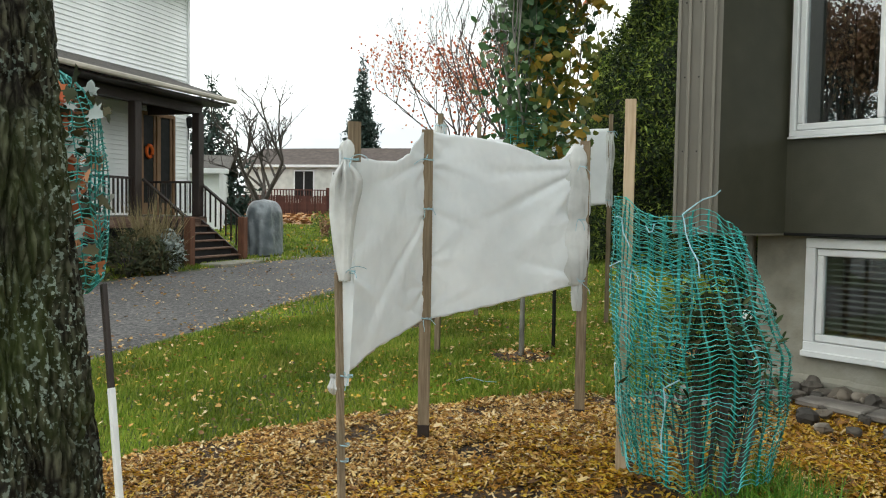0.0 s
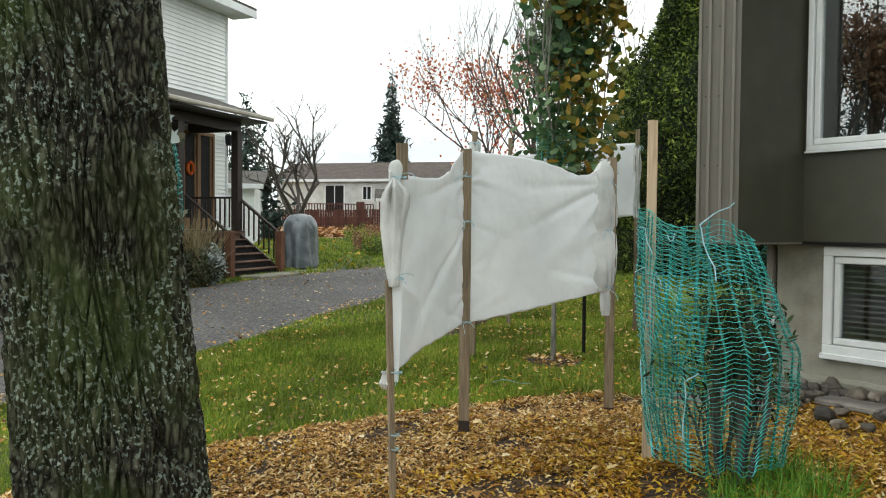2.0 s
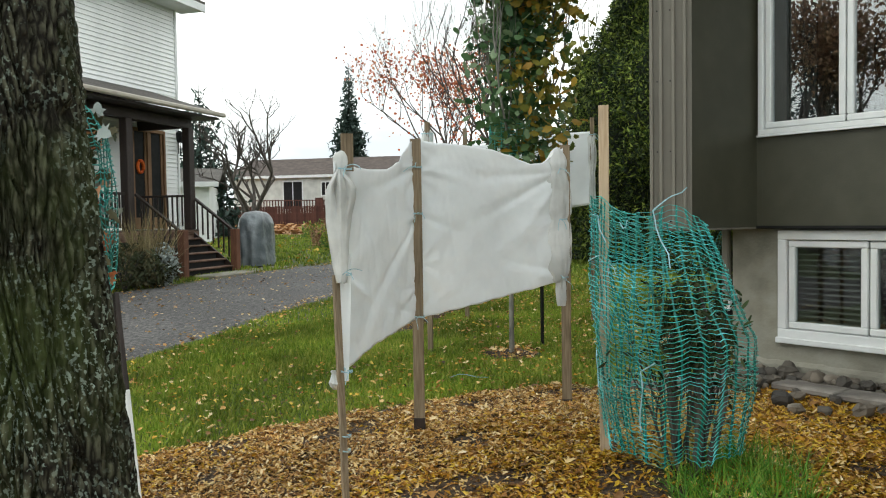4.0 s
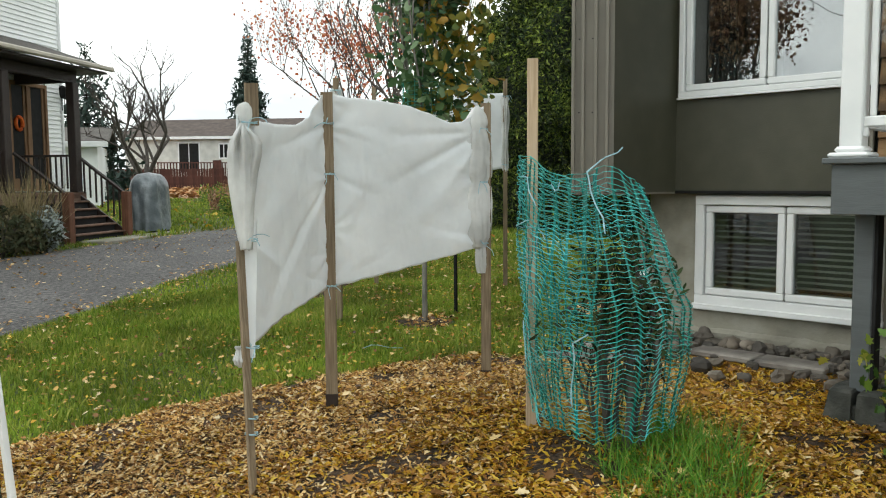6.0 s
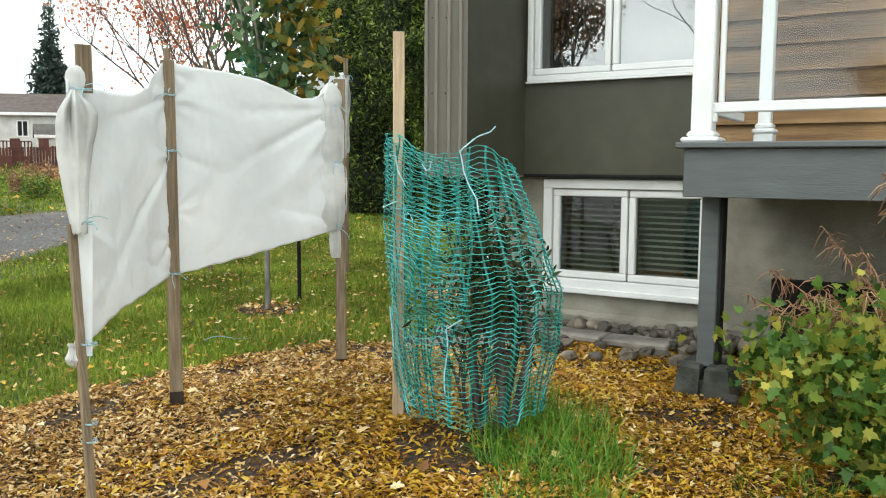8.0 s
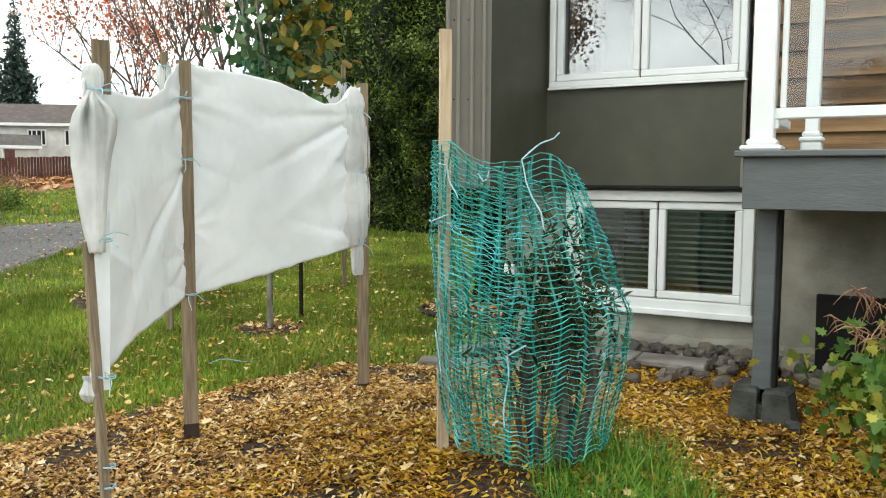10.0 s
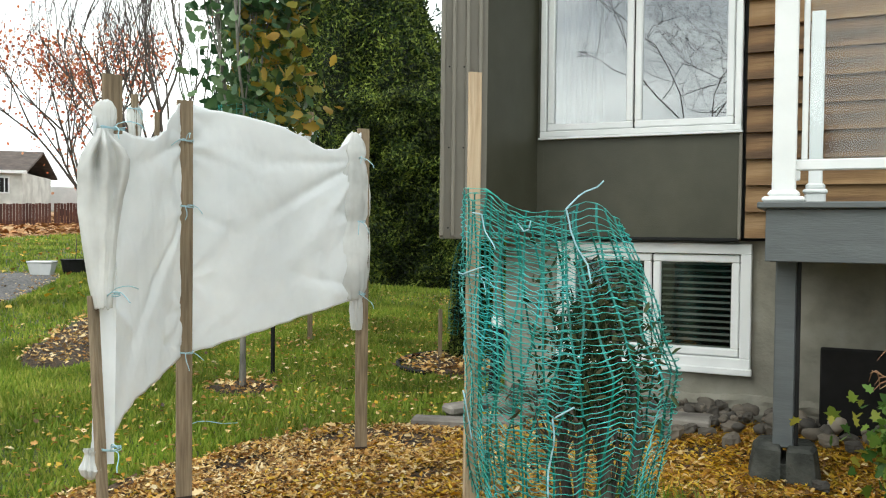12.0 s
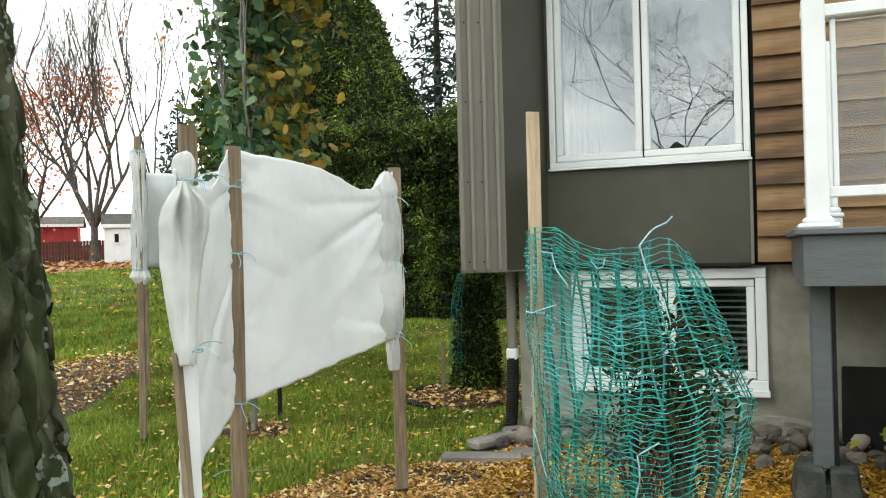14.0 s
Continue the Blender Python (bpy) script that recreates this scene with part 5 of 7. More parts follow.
OAK_V = [(0, 0, 0), (0.12, 0.2, 0.02), (0.3, 0.36, 0.06), (0.24, 0.5, 0.02), (0.4, 0.68, 0.08), (0.3, 0.86, 0.02), (0.26, 1.06, 0.05), (0, 1.25, -0.05),
         (-0.26, 1.06, 0.05), (-0.3, 0.86, 0.02), (-0.4, 0.68, 0.08), (-0.24, 0.5, 0.02), (-0.3, 0.36, 0.06), (-0.12, 0.2, 0.02), (0, 0.62, -0.03)]
OAK_F = [(i, i + 1, 14) for i in range(13)] + [(13, 0, 14)]


# young oak with large leaves, staked behind the screen
def young_oak():
    t, tips = tree("young_oak", -5.42, 5.57, 4.6, 21, "young oak with large green and amber leaves on a slim trunk", 3, 0.024, 0.38, "paletwig", 0.24, 0.5, (3, 4), 0.6, stems=4)
    crown = [(p, d) for p, d in tips if p.z > 1.85]
    rng = np.random.default_rng(8)
    extra = [(Vector((rng.normal(0, 0.27), rng.normal(0, 0.27), z)), Vector((0, 0, 1))) for z in np.concatenate([rng.uniform(1.9, 4.6, 420), rng.uniform(1.85, 2.6, 160)])]
    crown = [(p + Vector((0.12, 0.09, 0)) + Vector((-0.05, 0.07, 0)) * (p.z - 1.7), d) for p, d in crown + extra]
    def warm(p):
        return 0.8 * p[:, 0] + 0.45 * p[:, 1] + 0.12 * np.sin(7 * p[:, 2] + 5 * p[:, 0])
    for mt, side, k in (("oakgreen", lambda p: warm(p) < 0.24, 9), ("oakamber", lambda p: warm(p) > 0.16, 10)):
        leaf_cloud("leaves", crown, 4, 0.1, M[mt], OAK_V, OAK_F, t, 0.12, k, 2.6, keep=0.8, thin=lambda p: (np.hypot(p[:, 0] - 0.1, p[:, 1] - 0.1) < 0.3 + 0.2 * (p[:, 2] - 1.75)) & side(p))
    guard = Buf()
    for r in range(16):
        z = 1.78 + 0.036 * r
        guard.tube([(0.2 * math.cos(a), 0.2 * math.sin(a), z + 0.008 * math.sin(a * 6 + r)) for a in np.linspace(0, 2 * math.pi, 29)], 0.003, 3, False)
    for k in range(16):
        a = 2 * math.pi * k / 16
        guard.tube([(0.2 * math.cos(a), 0.2 * math.sin(a), 1.76 + 0.58 * q) for q in (0, 0.5, 1)], 0.003, 3, False)
    g = obj("net_collar", guard, M["net"], label="green net collar round the young oak's crown", category="netting")
    g.location = (-5.42, 5.57, 0.0)


young_oak()
patch("oak_mulch_ring", [(-5.42 + (0.3 + 0.05 * math.sin(5 * a)) * math.cos(a), 5.57 + (0.3 + 0.05 * math.sin(5 * a)) * math.sin(a)) for a in np.linspace(0, 6.1, 22)], 0.03, M["mulch"], 0.12, 0.015, 0.2,
      label="small ring of brown mulch round a young trunk", category="mulch", kind="structure")


# ---- green netting ----
def netting(name, place, nu, nv, label, r=0.0027, arc=None, slack=0.032, cross="net"):
    """Strands of extruded netting, a part each: dark upright bands and paler, sagging cross strands. arc: part of the way round."""
    t = thing(name, 0, 0, 0, label=label, category="netting")
    a0, a1 = arc or (0.0, 1.0)
    def at(k, v):
        bunch = 1.5 * noise.noise((math.cos(2 * math.pi * k / nu) * 1.6, math.sin(2 * math.pi * k / nu) * 1.6, v * 0.9 + 7))
        return place(a0 + (a1 - a0) * (k + (bunch if not arc else 0.6 * bunch)) / nu, v)

    for i in range(nu + (1 if arc else 0)):
        pts = [at(i + 0.3 * noise.noise((i * 0.7, j * 0.22, 2)), j / nv) for j in range(nv + 1)]
        part("upright_strand", Buf().tube(pts, [r * (1.5 + 0.5 * (noise.noise((i * 3.1, j * 0.8, 4)))) for j in range(nv + 1)], 4, False), M["net_dark"], t)
    for j in range(nv + 1):
        pts, rad = [], []
        for i in range(nu * 4 + 1):
            k = (i if arc else i % (nu * 4)) / 4
            rad.append(r * (1.75 if i % 4 == 0 else 0.95))
            v = j / nv + (-0.007 * abs(math.sin(math.pi * k)) + slack * noise.noise((k * 0.45, j * 0.35, 5)) + 0.007 * noise.noise((k * 1.7, j * 1.9, 3))) * (1 if 0 < j < nv else 0.5)
            pts.append(at(k, min(1, max(0, v))))
        part("cross_strand", Buf().tube(pts, rad, 4, False), M[cross], t)
    return t


SHRUB_NET = [  # height, centre x and y, half lengths along x and y
    (0.10, -2.10, 3.56, 0.345, 0.28), (0.30, -2.107, 3.562, 0.385, 0.31), (0.50, -2.107, 3.56, 0.425, 0.33), (0.80, -2.08, 3.49, 0.445, 0.31),
    (1.00, -2.108, 3.46, 0.408, 0.25), (1.20, -2.148, 3.443, 0.372, 0.2), (1.40, -2.188, 3.431, 0.33, 0.175), (1.60, -2.205, 3.425, 0.312, 0.17)]
NET_RIM = [(0.0, 1.385), (0.06, 1.36), (0.2, 1.34), (0.42, 1.46), (0.5, 1.50), (0.58, 1.525), (0.66, 1.515), (0.70, 1.46), (0.75, 1.425), (0.83, 1.425), (0.885, 1.465), (0.93, 1.445), (0.965, 1.41), (1.0, 1.385)]


def shrub_net(seed, shrink=1.0, drop=0.0):
    """A place on the net draped round the shrub and its stake, for a turn u and a share v of the height."""
    rows = np.array(SHRUB_NET)
    def place(u, v):
        a = 2 * math.pi * u
        ca, sa = math.cos(a), math.sin(a)
        rim = lerp(NET_RIM, u % 1.0) - drop
        foot = 0.19 + 0.05 * noise.noise((ca * 2.5 + seed, sa * 2.5, 2.0)) + 0.03 * noise.noise((ca * 9, sa * 9 + seed, 4.0)) - 0.03 * max(0.0, -sa)
        z = foot + (rim - foot) * v
        cx, cy, rx, ry = (float(np.interp(z, rows[:, 0], rows[:, k])) for k in (1, 2, 3, 4))
        front = max(0.0, -sa)
        dent = -0.10 * math.exp(-((ca + 0.25) / 0.26) ** 2) * front * min(1.0, max(0.0, (z - 0.55) / 0.4))
        dent -= 0.13 * math.exp(-((ca - 0.62) / 0.14) ** 2) * front * min(1.0, max(0.0, (z - 0.8) / 0.4))
        rr = shrink * (1 + dent + 0.07 * noise.noise((ca * 2.2 + seed, sa * 2.2, z * 2.2)) + 0.04 * noise.noise((ca * 6, sa * 6 + seed, z * 6)))
        return Vector((cx + rx * rr * ca, cy + ry * rr * sa, z))
    return place


def ribbon(buf, pts, sides, w, th=0.0013):
    """A flat band along pts; sides gives the way across it at each point."""
    vs, fs = [], []
    for i, (p, a) in enumerate(zip(pts, sides)):
        d = (pts[min(i + 1, len(pts) - 1)] - pts[max(i - 1, 0)]).normalized()
        a = (a - d * a.dot(d)).normalized()
        nrm = a.cross(d)
        ww = w * (1 + 0.25 * noise.noise(p * 22))
        vs += [p + a * ww + nrm * th, p - a * ww + nrm * th, p - a * ww - nrm * th, p + a * ww - nrm * th]
    for i in range(len(pts) - 1):
        fs += [(4 * i + k, 4 * i + (k + 1) % 4, 4 * i + 4 + (k + 1) % 4, 4 * i + 4 + k) for k in range(4)]
    return buf.add(vs, fs)


def band_netting(name, place, nu, nv, label, seed, arc=(0.0, 1.0), twist=0.05, r=0.0014, slack=0.024):
    """Extruded garden fencing: flat upright bands, and many thin cross strands that swell where they meet the bands, a part each."""
    t = thing(name, 0, 0, 0, label=label, category="netting")
    closed = arc[1] - arc[0] > 0.999
    def at(k, v):
        u = arc[0] + (arc[1] - arc[0]) * k / nu
        front = max(0.0, -math.sin(2 * math.pi * u))
        u += (twist * v * v + 0.018 * math.sin(5.0 * v + seed)) * front + 0.012 * noise.noise((math.cos(2 * math.pi * u) * 2 + seed, math.sin(2 * math.pi * u) * 2, v * 3.1))
        return place(u, v)

    for i in range(nu + (0 if closed else 1)):
        k = i + 0.2 * noise.noise((i * 1.7, seed, 2))
        vs = [j / (nv * 1.0) for j in range(nv + 1)]
        pts = [at(k, v) for v in vs]
        part("upright_strand", ribbon(Buf(), pts, [at(k + 0.15, v) - at(k - 0.15, v) for v in vs], 0.0042), M["net_dark"], t)
    rng = random.Random(int(seed * 10))
    for j in range(nv + 1):
        pts, rad = [], []
        lifts = [rng.uniform(-1, 1) for _ in range(nu + 2)]
        outs = [rng.uniform(-0.3, 1) for _ in range(nu + 2)]
        for i in range(nu * 6 + 1):
            k = i / 6
            c, f = int(k) % nu, k - int(k)
            arch = math.sin(math.pi * f)
            v = j / nv + 0.0065 * lifts[c] * arch + slack * noise.noise((math.cos(6.283 * k / nu) * 2.2, math.sin(6.283 * k / nu) * 2.2, j * 0.16 + seed)) * (1 if 0 < j < nv else 0.3)
            p = at(k, min(1.0, max(0.0, v)))
            away = Vector((p.x + 2.1, p.y - 3.5, 0)).normalized()
            pts.append(p + away * (0.012 * outs[c] * arch + 0.0015))
            rad.append(r * (2.3 - 1.35 * arch ** 0.5))
        part("cross_strand", Buf().tube(pts, rad, 4, False), M["net"], t)
    return t


band_netting("shrub_netting", shrub_net(1.0), 24, 50, "tall green plastic netting draped round a shrub, tied with twine", 1.0)
band_netting("net_overlap", shrub_net(4.0, 0.93, 0.02), 8, 40, "overlapping inner layer of green plastic netting round a shrub", 4.0, (0.44, 0.78), 0.08, slack=0.02)


def bag(u, v):
    """A rounded bag, closed above."""
    a = 2 * math.pi * u
    prof = [(0, 0.17), (0.06, 0.235), (0.25, 0.25), (0.6, 0.245), (0.8, 0.215), (0.92, 0.14), (0.98, 0.06), (1, 0.015)]
    r = lerp(prof, v) * (1 + 0.07 * math.sin(4 * a + 5 * v) + 0.08 * noise.noise((math.cos(a) * 2, math.sin(a) * 2, v * 4)))
    return Vector((-4.49 - 0.04 * v + r * math.cos(a), 1.17 + r * math.sin(a), 0.96 + 1.2 * v))


netting("tree_netting", bag, 24, 34, "green plastic netting bag over a small orange-leaved tree")


def small_netted_tree():
    t = thing("small_tree", -4.40, 1.22, 0, label="small tree with orange and grey-green leaves inside netting", category="tree")
    part("trunk", Buf().tube([(0.34, 0.07, -0.35), (0.14, 0.02, 0.5), (0.0, 0, 1.0), (-0.08, -0.03, 1.6), (-0.1, -0.05, 2.0)], [0.022, 0.02, 0.018, 0.012, 0.006], 8), M["twig"], t)
    rng = np.random.default_rng(3)
    n = 330
    pos = np.stack([rng.normal(-0.08, 0.1, n), rng.normal(-0.04, 0.1, n), rng.uniform(1.0, 2.06, n)], -1)
    for nm, mt, sel in (("orange_leaves", "redleaf", pos[:120]), ("grey_leaves", "silver", pos[120:190]), ("green_leaves", "darkleaf", pos[190:])):
        ob = new(nm, scatter(nm, LOBE_V, LOBE_F, sel, turns(len(sel), 2.2, rng), rng.uniform(0.06, 0.12, (len(sel), 1)), M[mt]))
        ob.parent = t
        tagged(ob, kind="stuff")
    s = thing("painted_stake", -4.0, 1.34, 0, label="leaning dark stake with a white painted lower half", category="stake", group="garden stakes")
    m = Matrix.Rotation(radians(-14), 4, "Y")
    part("lower_half", Buf().box(-0.028, 0.028, -0.014, 0.014, -0.5, 0.50, 0.004, m), M["white"], s, "white painted lower half")
    part("upper_half", Buf().box(-0.026, 0.026, -0.013, 0.013, 0.50, 1.05, 0.004, m), M["brownpaint"], s)


small_netted_tree()


# twine on the tall netting, with a curled end above it
def loose_twine(name, pts, label, r=0.0042):
    sm = []
    for i in range(len(pts) - 1):
        for k in range(5):
            f = k / 5
            q = Vector(pts[i]).lerp(Vector(pts[i + 1]), f)
            sm.append(q + 0.006 * Vector((noise.noise(q * 9), noise.noise(q * 9 + Vector((3, 0, 0))), noise.noise(q * 9 + Vector((0, 5, 0))))))
    sm.append(Vector(pts[-1]))
    return obj(name, Buf().tube(sm, r, 6), M["string"], True, label=label, category="twine", group="twine ties")


def on_net(*uz):
    """Points just outside the shrub's net from turns and heights."""
    face = shrub_net(1.0)
    out = []
    for u, z in uz:
        q = face(u, min(1.0, max(0.0, (z - 0.1) / (lerp(NET_RIM, u) - 0.1))))
        away = Vector((q.x + 2.1, q.y - 3.5, 0)).normalized()
        out.append(tuple(q + away * 0.014))
    return out


loose_twine("twine_strand", [(-1.912, 3.41, 1.55), (-1.935, 3.40, 1.525), (-1.975, 3.36, 1.505), (-1.992, 3.345, 1.49)] + on_net((0.838, 1.46), (0.842, 1.40), (0.84, 1.34), (0.846, 1.27), (0.856, 1.2), (0.85, 1.13)), "pale blue twine curling above green netting", 0.0036)
loose_twine("twine_strand", on_net((0.795, 0.66), (0.768, 0.60), (0.772, 0.5), (0.765, 0.38), (0.765, 0.27)), "pale blue twine hanging down green netting", 0.0036)
loose_twine("twine_strand", on_net((0.63, 1.415), (0.655, 1.41), (0.665, 1.34), (0.682, 1.26)), "pale blue twine end on green netting", 0.003)
loose_twine("twine_strand", [(-2.535, 3.45, 1.15)] + on_net((0.56, 1.15), (0.6, 1.14), (0.655, 1.19)), "pale blue twine tying netting to a stake", 0.003)
loose_twine("twine_strand", on_net((0.55, 0.6), (0.57, 0.57), (0.585, 0.47), (0.61, 0.40)), "pale blue twine end on green netting", 0.003)
loose_twine("twine_strand", on_net((0.735, 1.375), (0.745, 1.34), (0.758, 1.35), (0.765, 1.385)), "short pale blue twine knot on green netting", 0.003)


# the shrub inside the tall netting
M["netleaf"] = material("leathery_shrub_leaves", [(0.008, 0.014, 0.004), (0.02, 0.034, 0.011), (0.045, 0.07, 0.025), (0.085, 0.1, 0.045), (0.085, 0.05, 0.022)], 3, island=0.7, bump=0, rough=0.7, spec=0.15)
LONG_V = [(x * 0.5, y, z) for x, y, z in LEAF_V]


def netted_shrub():
    t = thing("netted_shrub", -2.02, 3.53, 0, label="twiggy half-evergreen shrub standing inside green netting", category="shrub")
    rng = random.Random(9)
    tips = []
    for k in range(9):
        b = Buf()
        a = 2 * math.pi * k / 9 + rng.uniform(-0.3, 0.3)
        limbs(b, tips, Vector((0.06 * math.cos(a) + 0.02, 0.06 * math.sin(a), -0.02)), Vector((math.cos(a) * 0.24 + 0.05, math.sin(a) * 0.22, 1)).normalized(), 0.42, 0.012, 2, rng, 0.5, 0.1, (2, 4), 0.6, 5)
        part("stem", b, M["twig"], t)
    for k, pts in enumerate((((0.05, -0.02, -0.05), (0.12, -0.04, 0.25), (0.1, -0.03, 0.55), (0.15, 0.0, 0.85), (0.1, -0.02, 1.05)), ((0.08, 0.02, -0.05), (0.17, 0.0, 0.2), (0.24, 0.0, 0.5), (0.2, 0.0, 0.8)), ((-0.02, 0.02, -0.05), (-0.1, 0.05, 0.4), (-0.08, 0.03, 0.8)))):
        part("stem", Buf().tube(pts, [0.026, 0.023, 0.02, 0.014, 0.008][:len(pts)], 7), M["twig"], t, smooth=True)
    g = np.random.default_rng(14)
    bulk = [(Vector((g.normal(0.05, 0.11), g.normal(-0.03, 0.08), z)), Vector((0, 0, 1))) for z in np.concatenate([g.normal(0.82, 0.13, 140), g.uniform(0.6, 1.2, 50)])]
    bulk += [(Vector((g.uniform(0.1, 0.24), g.normal(-0.06, 0.08), z)), Vector((1, 0, 0))) for z in g.normal(0.72, 0.13, 12)]
    leaf_cloud("leaves", tips, 3, 0.06, M["darkleaf"], SLIM_V, SLIM_F, t, 0.06, 4, keep=0.6, thin=lambda p: p[:, 2] > 0.5)
    leaf_cloud("leaves", bulk, 6, 0.055, M["netleaf"], [(x * 0.6, y, z) for x, y, z in LONG_V], LEAF_F, t, 0.05, 5, 2.0)


netted_shrub()


# ---- hedge and conifers behind the garden ----
def hedge(name, x0, x1, y0, y1, h, seed, label, n=26000, size=0.16):
    """A clipped cedar hedge: a near-black core as painted inner shade, and sprays of foliage over an uneven face."""
    rng = np.random.default_rng(seed)
    cx, cy = (x0 + x1) / 2, (y0 + y1) / 2
    z0 = float(rise(cx, cy))
    t = thing(name, cx, cy, z0, label=label, category="hedge")
    w, d = (x1 - x0) / 2, (y1 - y0) / 2
    def lump(x, z, k=0):
        return 0.42 * noise.noise((x * 1.1, z * 1.0, seed + k)) + 0.26 * noise.noise((x * 2.6, z * 2.6, seed + 5 + k))
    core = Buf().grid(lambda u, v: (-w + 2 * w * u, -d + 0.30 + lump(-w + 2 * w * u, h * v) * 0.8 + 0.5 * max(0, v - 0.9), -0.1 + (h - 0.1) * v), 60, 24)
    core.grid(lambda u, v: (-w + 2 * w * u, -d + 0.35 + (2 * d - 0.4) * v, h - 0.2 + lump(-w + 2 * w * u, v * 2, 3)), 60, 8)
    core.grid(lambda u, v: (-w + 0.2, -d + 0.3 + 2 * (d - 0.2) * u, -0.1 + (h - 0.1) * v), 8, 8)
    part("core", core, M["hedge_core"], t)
    m = int(n * 0.66)
    xs, zs = rng.uniform(-w, w, m), rng.uniform(0.02, h, m)
    face = np.stack([xs, np.array([-d + lump(a, b) for a, b in zip(xs, zs)]) + rng.normal(0.08, 0.11, m), zs], -1)
    k = n - m
    xt, yt = rng.uniform(-w, w, k), rng.uniform(-d, d, k)
    top = np.stack([xt, yt, np.array([h + lump(a, b, 3) * 0.9 for a, b in zip(xt, yt)]) + rng.normal(-0.02, 0.09, k)], -1)
    pos = np.concatenate([face, top])
    me = scatter("foliage", SLIM_V, SLIM_F, pos, turns(len(pos), 1.6, rng), size * rng.uniform(0.5, 1.4, (len(pos), 1)) * np.array([[1.0, 1, 1]]), M["hedge"])
    ob = new("foliage", me)
    ob.parent = t
    tagged(ob, kind="stuff")
    return t


hedge("cedar_hedge", -10.3, -3.0, 14.5, 16.5, 3.75, 3, "tall clipped cedar hedge, dense dark green", 200000, 0.085)


def round_conifer(name, x, y, h, r, seed, label, n, size, mat="hedge", core=0.86, squat=0.55):
    rng = np.random.default_rng(seed)
    z0 = float(rise(x, y))
    t = thing(name, x, y, z0, label=label, category="conifer")
    def radius(v, a):
        return r * min(1.0, (1.03 - v) ** squat) * (1 + 0.24 * noise.noise((math.cos(a) * 2, math.sin(a) * 2, v * 5 + seed)) + 0.07 * noise.noise((math.cos(a) * 6, math.sin(a) * 6, v * 15 + seed)))
    # inner shade as a near-black core behind the sprays
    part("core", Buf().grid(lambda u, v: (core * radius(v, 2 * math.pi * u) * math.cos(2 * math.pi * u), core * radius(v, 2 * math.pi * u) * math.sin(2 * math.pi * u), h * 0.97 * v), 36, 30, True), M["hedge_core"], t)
    a, v = rng.uniform(0, 2 * np.pi, n), rng.uniform(0.01, 1, n)
    rr = np.array([radius(q, b) for q, b in zip(v, a)]) * rng.uniform(0.88, 1.06, n)
    pos = np.stack([rr * np.cos(a), rr * np.sin(a), h * v], -1)
    ob = new("foliage", scatter("foliage", SLIM_V, SLIM_F, pos, turns(n, 1.7, rng), size * rng.uniform(0.5, 1.4, (n, 1)) * np.array([[1.0, 1, 1]]), M[mat]))
    ob.parent = t
    tagged(ob, kind="stuff")
    return t


round_conifer("cedar_tree", -11.6, 17.6, 7.8, 3.2, 4, "large rounded cedar behind the hedge", 130000, 0.12, squat=0.42)
round_conifer("cedar_tree", -15.5, 21.5, 6.5, 2.4, 14, "dark cedar beyond the hedge", 24000, 0.2)
conifer("spruce_tree", -10.0, 21.5, 12.0, 3.4, 5, "tall blue-green spruce behind the hedge", per=34, rows=30, spray=0.42)
conifer("spruce_tree", -6.0, 22.0, 13.0, 3.4, 6, "tall dark spruce behind the brown house", per=26, rows=28, spray=0.42)
round_conifer("small_cedar", -4.31, 7.86, 1.22, 0.235, 7, "small dense cedar in a mulched ring, partly netted", 12000, 0.05, core=0.84, squat=0.28)


def cedar_collar(u, v):
    a = 2 * math.pi * u
    r = 0.275 * (1.03 - v) ** 0.15 * (1 + 0.12 * noise.noise((math.cos(a) * 2, math.sin(a) * 2, v * 4)))
    return Vector((-4.31 + r * math.cos(a), 7.86 + r * math.sin(a), 0.3 + 0.92 * v))


netting("cedar_netting", cedar_collar, 7, 24, "green netting loose on one side of a small cedar", r=0.0013, arc=(0.45, 0.72), cross="net_dark")
ring = thing("bed_edging", -4.25, 7.45, 0, label="black plastic edging curved round a mulched ring", category="edging")
part("strip", Buf().tube([(0.62 * math.cos(a), 0.72 * math.sin(a), 0.06) for a in np.linspace(1.9, 4.6, 30)], 0.022, 6), M["black"], ring)
patch("mulch_ring", [(-4.25 + 0.6 * math.cos(a), 7.45 + 0.7 * math.sin(a)) for a in np.linspace(0, 6.1, 24)], 0.035, M["mulch"], 0.2, 0.01, label="light wood chips round a small cedar", category="mulch", kind="structure")
stake(-4.55, 7.55, 0.55, 0.04, 0.02, 20, label="short grey stake beside a small cedar")

# leafy island in the lawn
ISLAND = smooth_poly([(-7.3, 5.7), (-8.1, 6.9), (-9.0, 8.6), (-9.9, 9.0), (-10.1, 8.1), (-9.2, 6.9), (-8.2, 5.6), (-7.5, 5.2)], 2)
patch("island_bed", ISLAND, 0.05, M["mulch"], 0.25, 0.03, label="dark island bed strewn with curled tan leaves", category="garden bed", kind="structure")


